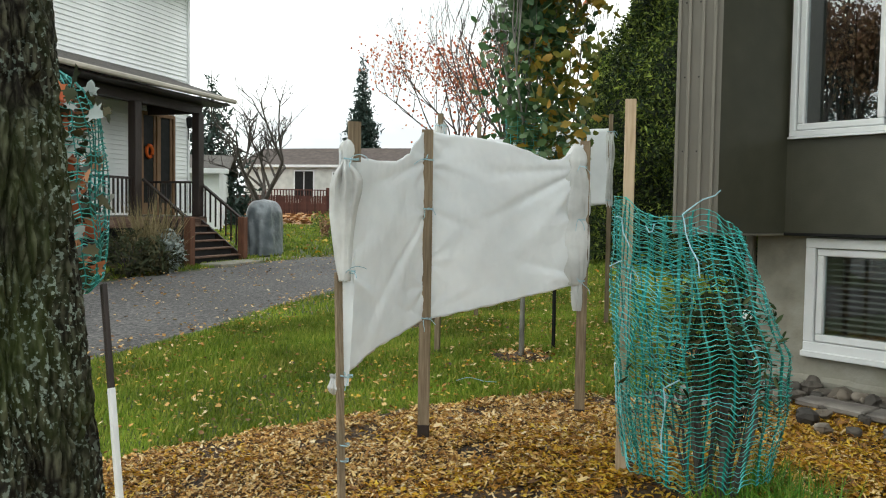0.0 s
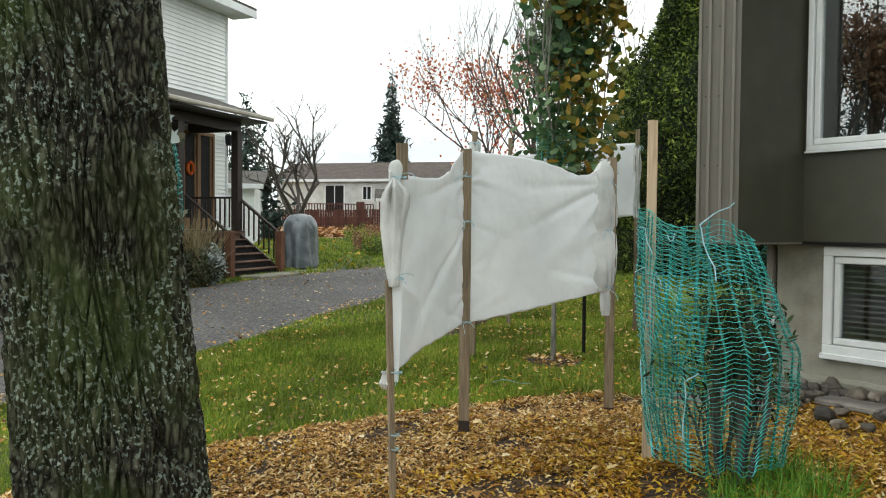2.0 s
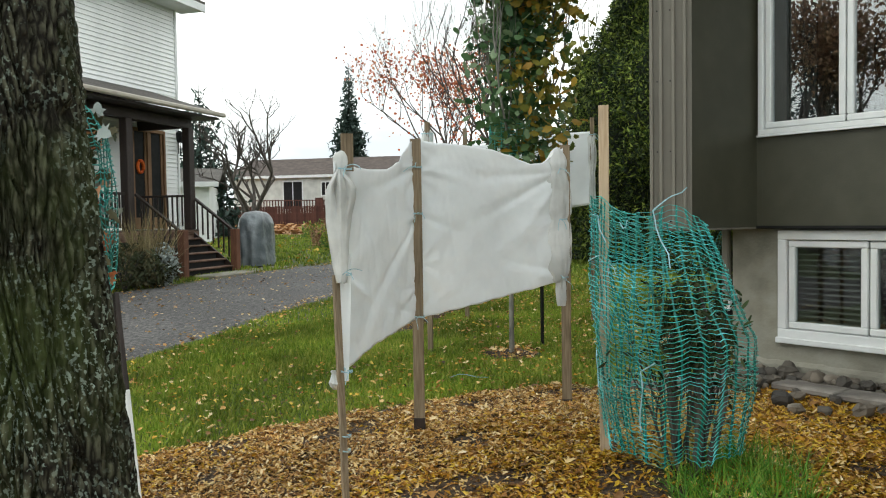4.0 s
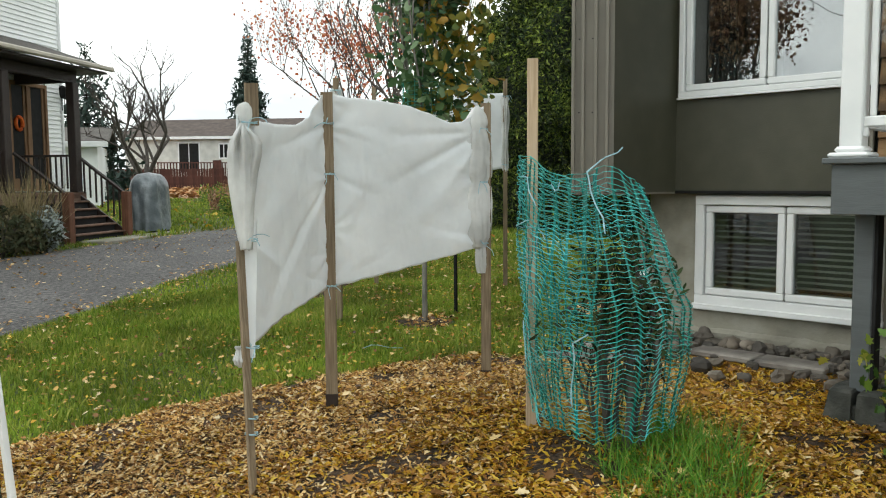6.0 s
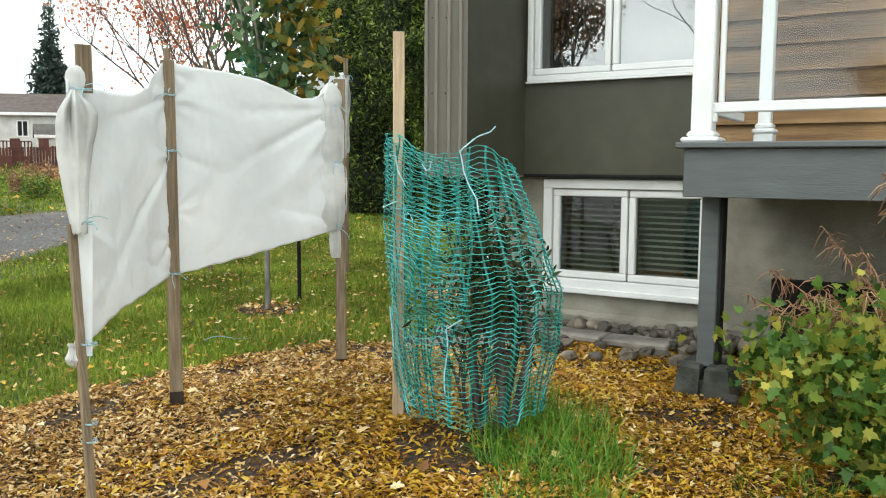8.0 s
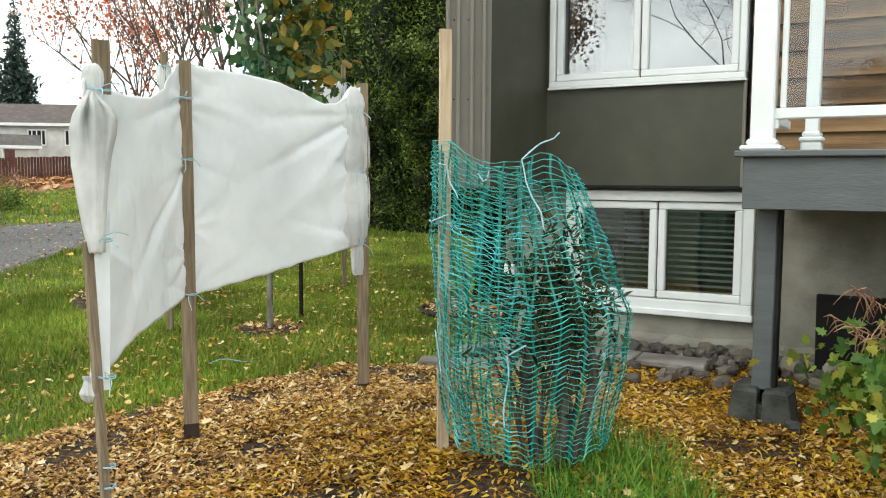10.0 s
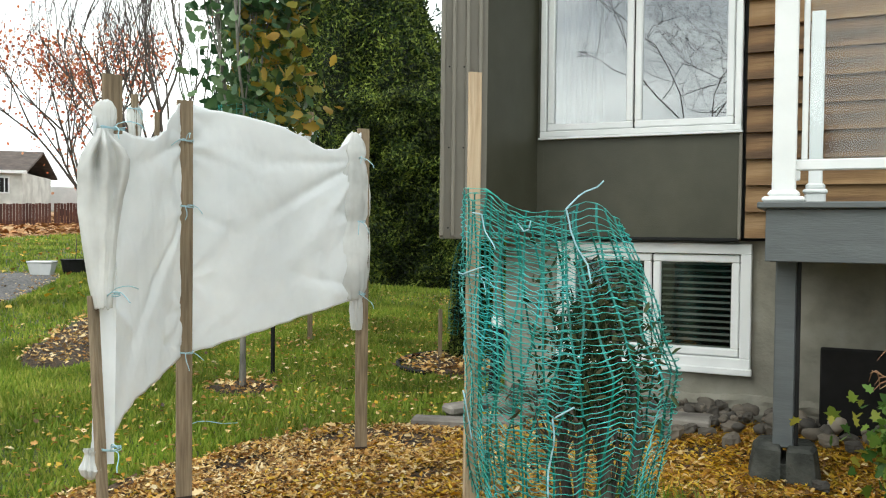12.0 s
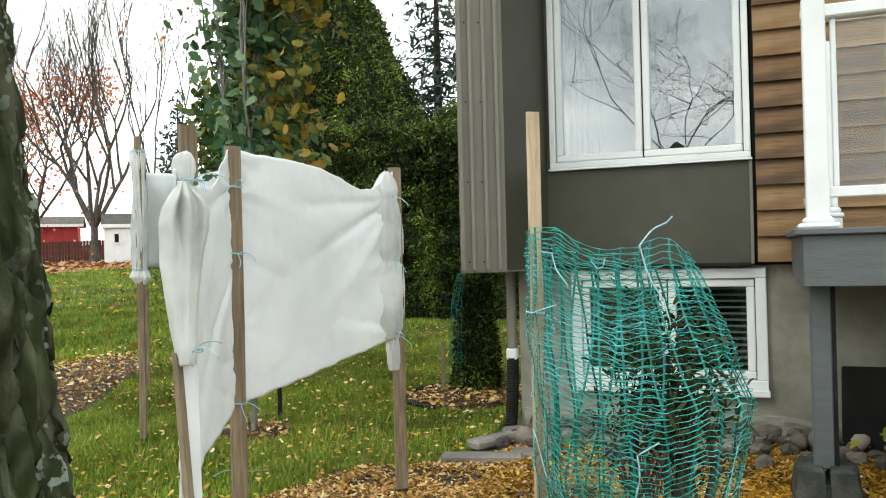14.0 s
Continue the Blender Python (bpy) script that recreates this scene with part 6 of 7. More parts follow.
# ---- grass ----
def lawn(name, n, x0, x1, y0, y1, height, width, seed, label):
    rng = np.random.default_rng(seed)
    x, y = spots(n, x0, x1, y0, y1, rng)
    out = inside(BED, x, y) | inside(DRIVE, x, y) | inside(ISLAND, x, y) | inside(FARLEAF, x, y)
    out |= ((x > -3.55) & (y > 5.0)) | (np.hypot(x + 4.25, y - 7.45) < 0.62) | (np.hypot(x + 5.42, y - 5.57) < 0.3) | ((x > -10.4) & (y > 14.3))
    x, y = x[~out], y[~out]
    pos = np.stack([x, y, np.minimum(rise(x, y), 4) - 0.004], -1)
    tall = np.array([1 + 0.35 * noise.noise((a * 0.8, b * 0.8, 1)) for a, b in zip(x, y)])
    size = np.stack([width * rng.uniform(0.7, 1.4, len(x)), height * rng.uniform(0.5, 1.0, len(x)), height * tall * rng.uniform(0.55, 1.2, len(x))], -1)
    ob = new(name, scatter(name, BLADE_V, BLADE_F, pos, turns(len(x), 0.45, rng), size, M["grass"]))
    return tagged(ob, label, "grass", kind="stuff")


lawn("grass", 360000, -9.0, -3.3, 0.0, 11.5, 0.045, 0.006, 1, "short green lawn grass")
lawn("grass", 130000, -17, -3.5, 1.0, 15.5, 0.07, 0.016, 2, "short green lawn grass farther off")
lawn("grass", 70000, -36, -8, 8, 40, 0.1, 0.05, 3, "far lawn grass")


# longer tufts at the foot of the netting
def tuft(x, y, n, r, h, seed, label="clump of long bright green grass by the netting"):
    rng = np.random.default_rng(seed)
    a, q = rng.uniform(0, 2 * np.pi, n), np.sqrt(rng.uniform(0, 1, n)) * r
    px, py = x + q * np.cos(a), y + 0.7 * q * np.sin(a)
    pos = np.stack([px, py, bed_height(px, py) - 0.01], -1)
    size = np.stack([rng.uniform(0.004, 0.008, n), h * rng.uniform(0.9, 1.9, n), h * rng.uniform(0.4, 1.0, n)], -1)
    ob = new("grass_tuft", scatter("grass_tuft", BLADE_V, BLADE_F, pos, turns(n, 0.7, rng), size, M["tuft"]))
    tagged(ob, label, "grass", kind="stuff")


M["tuft"] = material("long_grass", [(0.04, 0.14, 0.01), (0.085, 0.26, 0.018), (0.19, 0.36, 0.034), (0.32, 0.38, 0.06)], 2, island=0.6, bump=0, rough=0.5, translucent=0.25)
tuft(-1.62, 3.42, 900, 0.38, 0.2, 31)
tuft(-1.35, 3.0, 500, 0.35, 0.15, 32)
tuft(-1.75, 3.75, 400, 0.3, 0.24, 33)
tuft(-0.85, 2.9, 300, 0.3, 0.13, 34)
tuft(-0.5, 3.6, 250, 0.35, 0.12, 35)


# ---- fallen leaves ----
def fallen(name, x, y, z, size, mat, seed, label, tv=LEAF_V, tf=LEAF_F, tilt=0.55, lift=0.012):
    rng = np.random.default_rng(seed)
    n = len(x)
    pos = np.stack([x, y, z + rng.uniform(0.0, lift, n)], -1)
    sz = size * rng.uniform(0.45, 1.3, (n, 1)) * np.stack([rng.uniform(0.5, 1.1, n), np.ones(n), rng.uniform(0.3, 3.0, n)], -1)
    ob = new(name, scatter(name, tv, tf, pos, turns(n, tilt, rng), sz, M[mat]))
    return tagged(ob, label, "fallen leaves", kind="stuff")


LEAFLET_V = [(0, 0, 0), (0.24, 0.45, 0.08), (0.03, 1.1, -0.04), (-0.2, 0.5, 0.05)]
rng = np.random.default_rng(77)
bx, by = spots(270000, -5.3, 0.6, 0.2, 6.2, rng)
keep = inside(BED, bx, by)
bx, by = bx[keep], by[keep]
gold = 0.12 + np.clip((bx + 3.8) / 1.5, 0, 1) * 0.78 + np.array([0.45 * noise.noise((a * 1.6, b * 1.6, 8)) for a, b in zip(bx, by)])
is_gold = rng.uniform(0, 1, len(bx)) < gold * 0.8
bare = np.array([noise.noise((a * 2.2, b * 2.2, 21)) for a, b in zip(bx, by)]) > 0.3
bare |= np.hypot(bx + 2.05, (by - 3.3) * 1.3) < 0.33
bare &= rng.uniform(0, 1, len(bx)) < 0.82
for nm, sel, mt, sz, lb in (("wood_chips", ~is_gold & ~bare, "litter", 0.036, "brown and tan leaf scraps and wood chips on the bed"), ("yellow_leaves", is_gold & ~bare, "yellow", 0.042, "golden yellow fallen leaves on the bed")):
    fallen(nm, bx[sel], by[sel], bed_height(bx[sel], by[sel]), sz, mt, 5, lb, *((CHIP_V, CHIP_F) if mt == "litter" else (LEAFLET_V, SLIM_F)), 0.75, 0.022)
# the rest of the bed, towards the street
wide = np.random.default_rng(78)
wx, wy = spots(110000, -5.3, 3.0, -4.0, 6.2, wide)
rest = inside(BED, wx, wy) & ~((wx < 0.6) & (wy > 0.2))
wx, wy = wx[rest], wy[rest]
pick = wide.uniform(0, 1, len(wx)) < 0.55
fallen("wood_chips", wx[~pick], wy[~pick], bed_height(wx[~pick], wy[~pick]), 0.045, "litter", 71, "brown leaf scraps and wood chips farther along the bed", CHIP_V, CHIP_F, 0.75, 0.022)
fallen("yellow_leaves", wx[pick], wy[pick], bed_height(wx[pick], wy[pick]), 0.05, "yellow", 72, "golden fallen leaves farther along the bed", LEAFLET_V, SLIM_F, 0.75, 0.022)
bx, by = spots(700, -4.5, 0.4, 0.3, 5.6, rng)
keep = inside(BED, bx, by)
fallen("large_leaves", bx[keep], by[keep], bed_height(bx[keep], by[keep]) + 0.012, 0.06, "litter", 6, "large curled tan leaves lying on the bed", LOBE_V, LOBE_F, 0.6, 0.02)
for n, x0, x1, y0, y1, mt, sz, sd, lb in ((9500, -10.5, -3.4, -0.5, 13, "yellow", 0.032, 41, "yellow leaves scattered on the lawn"), (6500, -10.5, -3.4, -0.5, 13, "litter", 0.042, 42, "tan leaves scattered on the lawn"),
                                          (2600, -34, -10, 8, 34, "yellow", 0.13, 43, "yellow leaves far off on the lawn")):
    x, y = spots(n, x0, x1, y0, y1, rng)
    dens = np.array([0.55 + 0.9 * noise.noise((a * 0.5, b * 0.5, 12)) for a, b in zip(x, y)]) + np.clip((x + 5.6) / 1.2, 0, 1) * 0.5
    ok = ~(inside(BED, x, y) | inside(DRIVE, x, y)) & (rng.uniform(0, 1, n) < dens) & ~((x > -3.5) & (y > 5))
    fallen("lawn_leaves", x[ok], y[ok], rise(x[ok], y[ok]) + 0.03, sz, mt, sd, lb, LOBE_V if sd != 43 else LEAF_V, LOBE_F if sd != 43 else LEAF_F, 0.7, 0.03)
x, y = spots(16000, -17.5, -5, -3, 13, rng)
ok = inside(DRIVE, x, y)
edge = np.abs(np.array([noise.noise((a * 0.4, b * 0.4, 2)) for a, b in zip(x, y)]))
ok &= rng.uniform(0, 1, len(x)) < 0.18 + 0.9 * ~inside(DRIVE, x + 0.55, y - 0.3) + 0.5 * ~inside(DRIVE, x - 0.7, y + 0.5)
fallen("driveway_leaves", x[ok], y[ok], rise(x[ok], y[ok]) + 0.026, 0.045, "litter", 44, "tan and yellow leaves along the driveway's edge", LEAF_V, LEAF_F, 0.6, 0.02)
x, y = spots(3400, -10.2, -7.2, 5.0, 9.2, rng)
ok = inside(ISLAND, x, y)
fallen("island_leaves", x[ok], y[ok], rise(x[ok], y[ok]) + 0.055, 0.048, "litter", 45, "curled tan leaves heaped on the island bed", LOBE_V, LOBE_F, 0.9, 0.03)
x, y = spots(700, -4.9, -3.7, 6.7, 8.2, rng)
ok = np.hypot((x + 4.25) / 0.6, (y - 7.45) / 0.7) < 0.95
ra, rq = rng.uniform(0, 6.28, 110), np.sqrt(rng.uniform(0, 1, 110)) * 0.29
fallen("oak_leaves", -5.42 + rq * np.cos(ra), 5.57 + rq * np.sin(ra), rise(-5.42 + rq * np.cos(ra), 5.57 + rq * np.sin(ra)) + 0.035, 0.05, "litter", 48, "curled tan leaves round a young trunk", LOBE_V, LOBE_F, 1.0, 0.04)
fallen("ring_chips", x[ok], y[ok], rise(x[ok], y[ok]) + 0.045, 0.05, "litter", 46, "wood chips round a small cedar")
x, y = spots(16000, -60, -16, 12, 60, rng)
ok = inside(FARLEAF, x, y)
fallen("far_leaves", x[ok], y[ok], rise(x[ok], y[ok]) + 0.05, 0.3, "farleaf", 47, "orange-brown leaf carpet under far trees", LEAF_V, LEAF_F, 0.6, 0.05)

# ---- stones along the wall ----
border = thing("stone_border", -1.8, 5.9, 0, label="grey and tan river stones along the foundation wall", category="stones")


def stone_mesh(seed, sx, sy, sz):
    b = Buf().grid(lambda u, v: ((q := 1 + 0.42 * noise.noise((math.cos(6.283 * u) * math.sin(math.pi * v) * 1.4 + seed, math.sin(6.283 * u) * math.sin(math.pi * v) * 1.4, math.cos(math.pi * v) * 1.4))) * sx * math.cos(6.283 * u) * math.sin(math.pi * v),
                                 q * sy * math.sin(6.283 * u) * math.sin(math.pi * v), -q * sz * math.cos(math.pi * v)), 9, 6, True)
    return b.mesh("stone", M["stone"], int(seed) % 2 == 0)


stone_meshes = [stone_mesh(k * 3.1, 0.062 + 0.01 * (k % 3), 0.045 + 0.008 * (k % 2), 0.04 + 0.008 * (k % 3)) for k in range(6)]
srng = random.Random(12)
for k in range(330):
    x = srng.uniform(-3.3, 1.2)
    y = 6.22 - abs(srng.gauss(0, 0.22)) - 0.05
    if y < 5.45 or (-2.75 < x < -1.75 and 5.72 < y < 5.98):
        continue
    s = srng.choice((0.45, 0.55, 0.65, 0.75, 0.9, 1.05, 1.25)) * srng.uniform(0.9, 1.1)
    z = 0.05 + 0.05 * srng.random() + 0.06 * max(0, (y - 5.8)) / 0.4
    piece("stone", stone_meshes[k % 6], border, Matrix.Translation((x + 1.8, y - 5.9, z)) @ Matrix.Rotation(srng.uniform(0, 6.28), 4, "Z") @ Matrix.Rotation(srng.uniform(-0.3, 0.3), 4, "X") @ Matrix.Diagonal((s, s, s * srng.uniform(0.7, 1.2), 1)))
for x, y, s in ((-2.28, 5.22, 1.1), (-1.95, 5.5, 1.2), (-1.6, 5.45, 1.0), (-2.5, 5.45, 1.2), (-1.1, 4.72, 0.7), (-2.12, 5.3, 0.7), (-0.62, 3.25, 1.3), (-3.2, 5.72, 1.6), (-3.1, 5.6, 1.2), (-3.32, 5.55, 1.0)):
    piece("stone", stone_meshes[int(x * -7) % 6], border, Matrix.Translation((x + 1.8, y - 5.9, 0.07)) @ Matrix.Rotation(x * 9, 4, "Z") @ Matrix.Diagonal((s, s, s, 1)))
for k, (x, y, w, d, rz) in enumerate(((-2.5, 5.87, 0.5, 0.26, -4), (-2.0, 5.85, 0.48, 0.26, 3))):
    sl = thing("paving_slab", x, y, 0.06, rz, label="flat grey-brown paving slab among stones", category="paving slab", group="paving slabs")
    part("slab", Buf().box(-w / 2, w / 2, -d / 2, d / 2, 0, 0.05, 0.012), M["concrete_dark"], sl)
for x, y, w, d, rz in ((-3.35, 5.18, 0.55, 0.12, 16), (-3.42, 5.72, 0.14, 0.5, -30), (-3.05, 5.36, 0.3, 0.16, 10), (-3.33, 6.0, 0.22, 0.2, 40)):
    sl = thing("edging_stone", x, y, 0.01, rz, label="flat weathered edging stone at the lawn's corner", category="edging stone", group="edging stones")
    part("slab", Buf().box(-w / 2, w / 2, -d / 2, d / 2, 0, 0.075, 0.02), M["concrete_dark"], sl)


# ---- leafy bush with dry plumes by the deck ----
def deck_bush():
    t = thing("leafy_bush", -0.12, 4.05, 0.05, label="yellowing green bush with dry brown plumes beside the deck", category="bush")
    rng = random.Random(3)
    tips = []
    for k in range(16):
        b = Buf()
        a = 2 * math.pi * k / 16
        limbs(b, tips, Vector((0.12 * math.cos(a), 0.12 * math.sin(a), -0.03)), Vector((math.cos(a) * 0.75, math.sin(a) * 0.75, 0.9)).normalized(), 0.42, 0.007, 2, rng, 0.5, 0.05, (2, 3), 0.62, 4)
        part("stem", b, M["twig"], t)
    low = [(Vector((0.42 * math.cos(a) * q, 0.42 * math.sin(a) * q, 0.05 + 0.32 * q * (1.4 - q))), Vector((0, 0, 1))) for a in np.linspace(0, 6.2, 22) for q in (0.5, 0.8, 1.0)]
    leaf_cloud("leaves", tips + low, 22, 0.058, M["bushleaf"], LOBE_V, LOBE_F, t, 0.095, 12, 1.7)
    for k, (dx, dy, h) in enumerate(((-0.72, 0.1, 0.85), (-0.5, 0.15, 1.05), (-0.25, 0.0, 1.3), (-0.1, 0.2, 1.15), (0.15, 0.1, 1.2), (-0.5, -0.05, 0.75), (0.3, -0.1, 1.0), (-0.72, 0.2, 0.62), (-0.35, 0.3, 0.95), (-0.6, 0.0, 0.7), (-0.42, 0.1, 0.72), (-0.3, -0.1, 0.8), (-0.15, -0.1, 0.85), (0.0, 0.0, 0.9), (-0.55, 0.2, 0.8), (-0.8, 0.05, 0.72))):
        b = Buf()
        base, tip = Vector((dx * 0.15, dy * 0.15, 0)), Vector((dx, dy, h))
        mid = base.lerp(tip, 0.6) + Vector((-dx * 0.15, 0, 0.12))
        b.tube([base, mid, tip], [0.004, 0.003, 0.002], 4, False)
        for j in range(44):
            f = rng.uniform(0.62, 1.0)
            q = mid.lerp(tip, (f - 0.6) / 0.4)
            e = q + Vector((rng.uniform(-0.08, 0.08), rng.uniform(-0.08, 0.08), rng.uniform(-0.12, 0.02)))
            b.tube([q, q.lerp(e, 0.5) + Vector((0, 0, 0.015)), e], [0.0028, 0.0036, 0.0012], 3, False)
        part("plume", b, M["plume"], t, "dry brown drooping plume")


deck_bush()


# ---- the white house across the driveway ----
nb = thing("white_house", -16.2, 6.44, 0.2145, 123.0, label="white-sided two-storey house with a dark brown covered porch", category="house")
nb.scale = (0.85, 0.85, 0.85)
EXPO = 0.125


def siding(x0, x1, z0, z1, tag):
    """Lapped vinyl courses, a board each."""
    b = Buf()
    b.v = [(x0, 3.06, EXPO), (x0, 3.03, EXPO + 0.01), (x0, 2.995, 0.0), (x0, 3.06, 0.0), (x1, 3.06, EXPO), (x1, 3.03, EXPO + 0.01), (x1, 2.995, 0.0), (x1, 3.06, 0.0)]
    b.f = [(0, 3, 2, 1), (4, 5, 6, 7), (1, 2, 6, 5), (2, 3, 7, 6), (0, 1, 5, 4), (0, 4, 7, 3)]
    me = b.mesh("siding_board", M["vinyl"])
    for k in range(int(round((z1 - z0) / EXPO))):
        piece("siding_board", me, nb, Matrix.Translation((0, 0, z0 + k * EXPO)))


siding(-12.0, 1.9, 1.2, 4.2, "left")
siding(3.42, 4.1, 1.2, 4.2, "right")
siding(-12.0, 4.1, 4.2, 7.8, "upper")
part("wall_core", Buf().box(-12, 4.08, 3.06, 3.2, -0.1, 7.85), M["vinyl"], nb)
part("end_wall", Buf().box(4.0, 4.1, 3.2, 11, -0.1, 7.85), M["vinyl"], nb)
part("corner_post", Buf().box(4.04, 4.14, 2.97, 3.1, -0.1, 7.8, 0.01), M["white"], nb)
part("roof", Buf().prism([(-12.4, 2.25), (4.6, 2.25), (4.6, 11), (-12.4, 11)], 8.02, 8.12).add([(-12.4, 2.25, 8.12), (4.6, 2.25, 8.12), (4.6, 7, 10), (-12.4, 7, 10)], [(0, 1, 2, 3)]), M["shingle"], nb)
part("upper_soffit", Buf().box(-12.4, 4.55, 2.3, 3.1, 7.82, 7.9, 0.01), M["white"], nb)
part("upper_fascia", Buf().box(-12.4, 4.6, 2.24, 2.3, 7.8, 8.04, 0.01), M["white"], nb)
pr = Buf()
pr.v = [(-12.2, 0.68, 4.46), (2.9, 0.68, 4.46), (2.9, 3.0, 5.2), (-12.2, 3.0, 5.2), (-12.2, 0.68, 4.36), (2.9, 0.68, 4.36), (2.9, 3.0, 5.1), (-12.2, 3.0, 5.1)]
pr.f = [(0, 1, 2, 3), (7, 6, 5, 4), (0, 4, 5, 1), (1, 5, 6, 2), (3, 2, 6, 7), (0, 3, 7, 4)]
part("porch_roof", pr, M["shingle"], nb, "dark shingled porch roof")
gut = Buf().box(-12.2, 2.95, 0.55, 0.675, 4.33, 4.45, 0.03)
part("gutter", gut, M["gutter"], nb, "almond metal gutter")
part("porch_soffit", Buf().box(-12.2, 2.85, 0.72, 2.98, 4.26, 4.32, 0.005), M["brownpaint"], nb)
part("porch_beam", Buf().box(-12.2, 2.35, 1.28, 1.42, 4.0, 4.258, 0.01), M["brownpaint"], nb)
part("porch_end_beam", Buf().box(2.18, 2.32, 1.43, 2.98, 4.0, 4.258, 0.01), M["brownpaint"], nb)
part("porch_floor", Buf().box(-12.0, 2.6, 1.36, 2.99, 1.12, 1.2, 0.01), M["brownpaint"], nb)
part("porch_rim", Buf().box(-12.0, 2.6, 1.3, 1.355, 0.92, 1.19, 0.01), M["stairwood"], nb, "worn brown porch rim board")
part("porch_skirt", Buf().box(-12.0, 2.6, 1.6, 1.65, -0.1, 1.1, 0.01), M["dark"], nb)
for a in (-9.0, -6.1, -3.2, -0.3, 2.25):
    part("porch_post", Buf().box(a - 0.12, a + 0.12, 1.24, 1.47, 1.2, 4.0, 0.015), M["brownpaint"], nb)
bal = Buf().box(-0.02, 0.02, -0.02, 0.02, 0, 0.82, 0.004).mesh("baluster", M["brownpaint"])
for a in np.arange(-9.0, -0.4, 0.15):
    piece("baluster", bal, nb, Matrix.Translation((float(a), 1.36, 1.28)))
for y in np.arange(1.6, 2.95, 0.16):
    piece("baluster", bal, nb, Matrix.Translation((2.25, float(y), 1.28)))
part("porch_handrail", Buf().box(-9.0, -0.38, 1.32, 1.4, 2.1, 2.16, 0.01), M["brownpaint"], nb)
part("porch_handrail", Buf().box(2.21, 2.29, 1.45, 2.98, 2.1, 2.16, 0.01), M["brownpaint"], nb)
for k in range(6):
    part("stair_tread", Buf().box(0.02, 2.3, 0.0 + 0.25 * k, 0.29 + 0.25 * k, 0.16 + 0.19 * k, 0.205 + 0.19 * k, 0.012), M["stairwood"], nb, "worn brown stair tread" if k == 0 else "")
for k in range(6):
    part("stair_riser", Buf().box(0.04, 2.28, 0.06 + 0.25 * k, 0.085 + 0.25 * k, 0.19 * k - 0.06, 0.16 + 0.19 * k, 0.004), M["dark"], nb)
for a in (0.0, 2.36):
    st = Buf()
    st.v = [(a - 0.03, -0.05, -0.15), (a - 0.03, 0.2, -0.15), (a - 0.03, 1.36, -0.15), (a - 0.03, 1.36, 1.15), (a - 0.03, -0.05, 0.12)]
    st.v += [(a + 0.03, y, z) for _, y, z in st.v]
    st.f = [(0, 1, 2, 3, 4), (9, 8, 7, 6, 5)] + [(i, i + 5, (i + 1) % 5 + 5, (i + 1) % 5) for i in range(5)]
    part("stringer", st, M["brownpaint"], nb)
    part("newel_post", Buf().box(a - 0.1, a + 0.1, -0.1, 0.1, -0.05, 1.2, 0.015), M["newel"], nb)
    b = Buf()
    b.tube([(a, 0.0, 1.12), (a, 1.36, 2.12)], 0.045, 4)
    part("stair_handrail", b, M["brownpaint"], nb)
    for k in range(7):
        y = 0.2 + 0.165 * k
        piece("baluster", bal, nb, Matrix.Translation((a, y, 0.28 + 0.735 * y)))
part("door_frame", Buf().box(1.9, 1.99, 2.95, 3.06, 1.2, 4.1, 0.01).box(3.33, 3.42, 2.95, 3.06, 1.2, 4.1, 0.01).box(1.99, 3.33, 2.95, 3.06, 4.0, 4.1, 0.01).box(2.6, 2.72, 2.96, 3.05, 1.2, 4.0, 0.01), M["brass"], nb, "brown wooden door frame")
for a0, a1 in ((1.99, 2.6), (2.72, 3.33)):
    d = part("door", Buf().box(a0, a1, 3.0, 3.055, 1.22, 1.55, 0.005).box(a0, a0 + 0.09, 3.0, 3.055, 1.55, 4.0, 0.005).box(a1 - 0.09, a1, 3.0, 3.055, 1.55, 4.0, 0.005), M["brass"], nb)
    part("pane", Buf().box(a0 + 0.08, a1 - 0.08, 3.02, 3.05, 1.55, 4.0, 0.002), M["black"], d, "dark door glass")
wr = Buf().tube([(2.3 + 0.13 * math.cos(a), 2.985, 3.0 + 0.17 * math.sin(a)) for a in np.linspace(0, 6.28, 14)], 0.05, 6)
part("door_wreath", wr, M["orange"], nb, "orange wreath on the door")
lan = thing("wall_lantern", -20.0, 7.92, 3.45, 123, label="black hanging lantern and wind chime beside the door", category="lantern")
part("cage", Buf().tube([(0, 0, 0), (0, 0, 0.07), (0, 0, 0.24), (0, 0, 0.3)], [0.06, 0.08, 0.09, 0.03], 6), M["black"], lan)
for dx in (-0.05, 0.05):
    part("chime", Buf().tube([(dx, 0, 0), (dx, 0, -0.3)], 0.012, 6), M["black"], lan)

# covered grill, foot slab, plants before the porch
grill = thing("covered_grill", -18.16, 9.09, float(rise(-18.16, 9.09)), 125, label="barbecue under a grey vinyl cover", category="grill")


def cover(u, v):
    a = 2 * math.pi * u
    sup = 1 / (abs(math.cos(a)) ** 3.2 + abs(math.sin(a)) ** 3.2) ** (1 / 3.2)
    f = 1.0 if v < 0.72 else math.sqrt(max(0.0, 1 - ((v - 0.72) / 0.28) ** 2))
    r = (1.02 - 0.12 * v) * (0.25 + 0.75 * f if v < 0.999 else 0.0) * (1 + 0.05 * math.sin(9 * a + 3 * v) * (1 - v) + 0.08 * noise.noise((math.cos(a) * 2, math.sin(a) * 2, v * 3)))
    return (0.55 * sup * math.cos(a) * r, 0.36 * sup * math.sin(a) * r, 1.36 * v + 0.03)


part("cover", Buf().grid(cover, 48, 30, True), M["tarp"], grill, smooth=True)
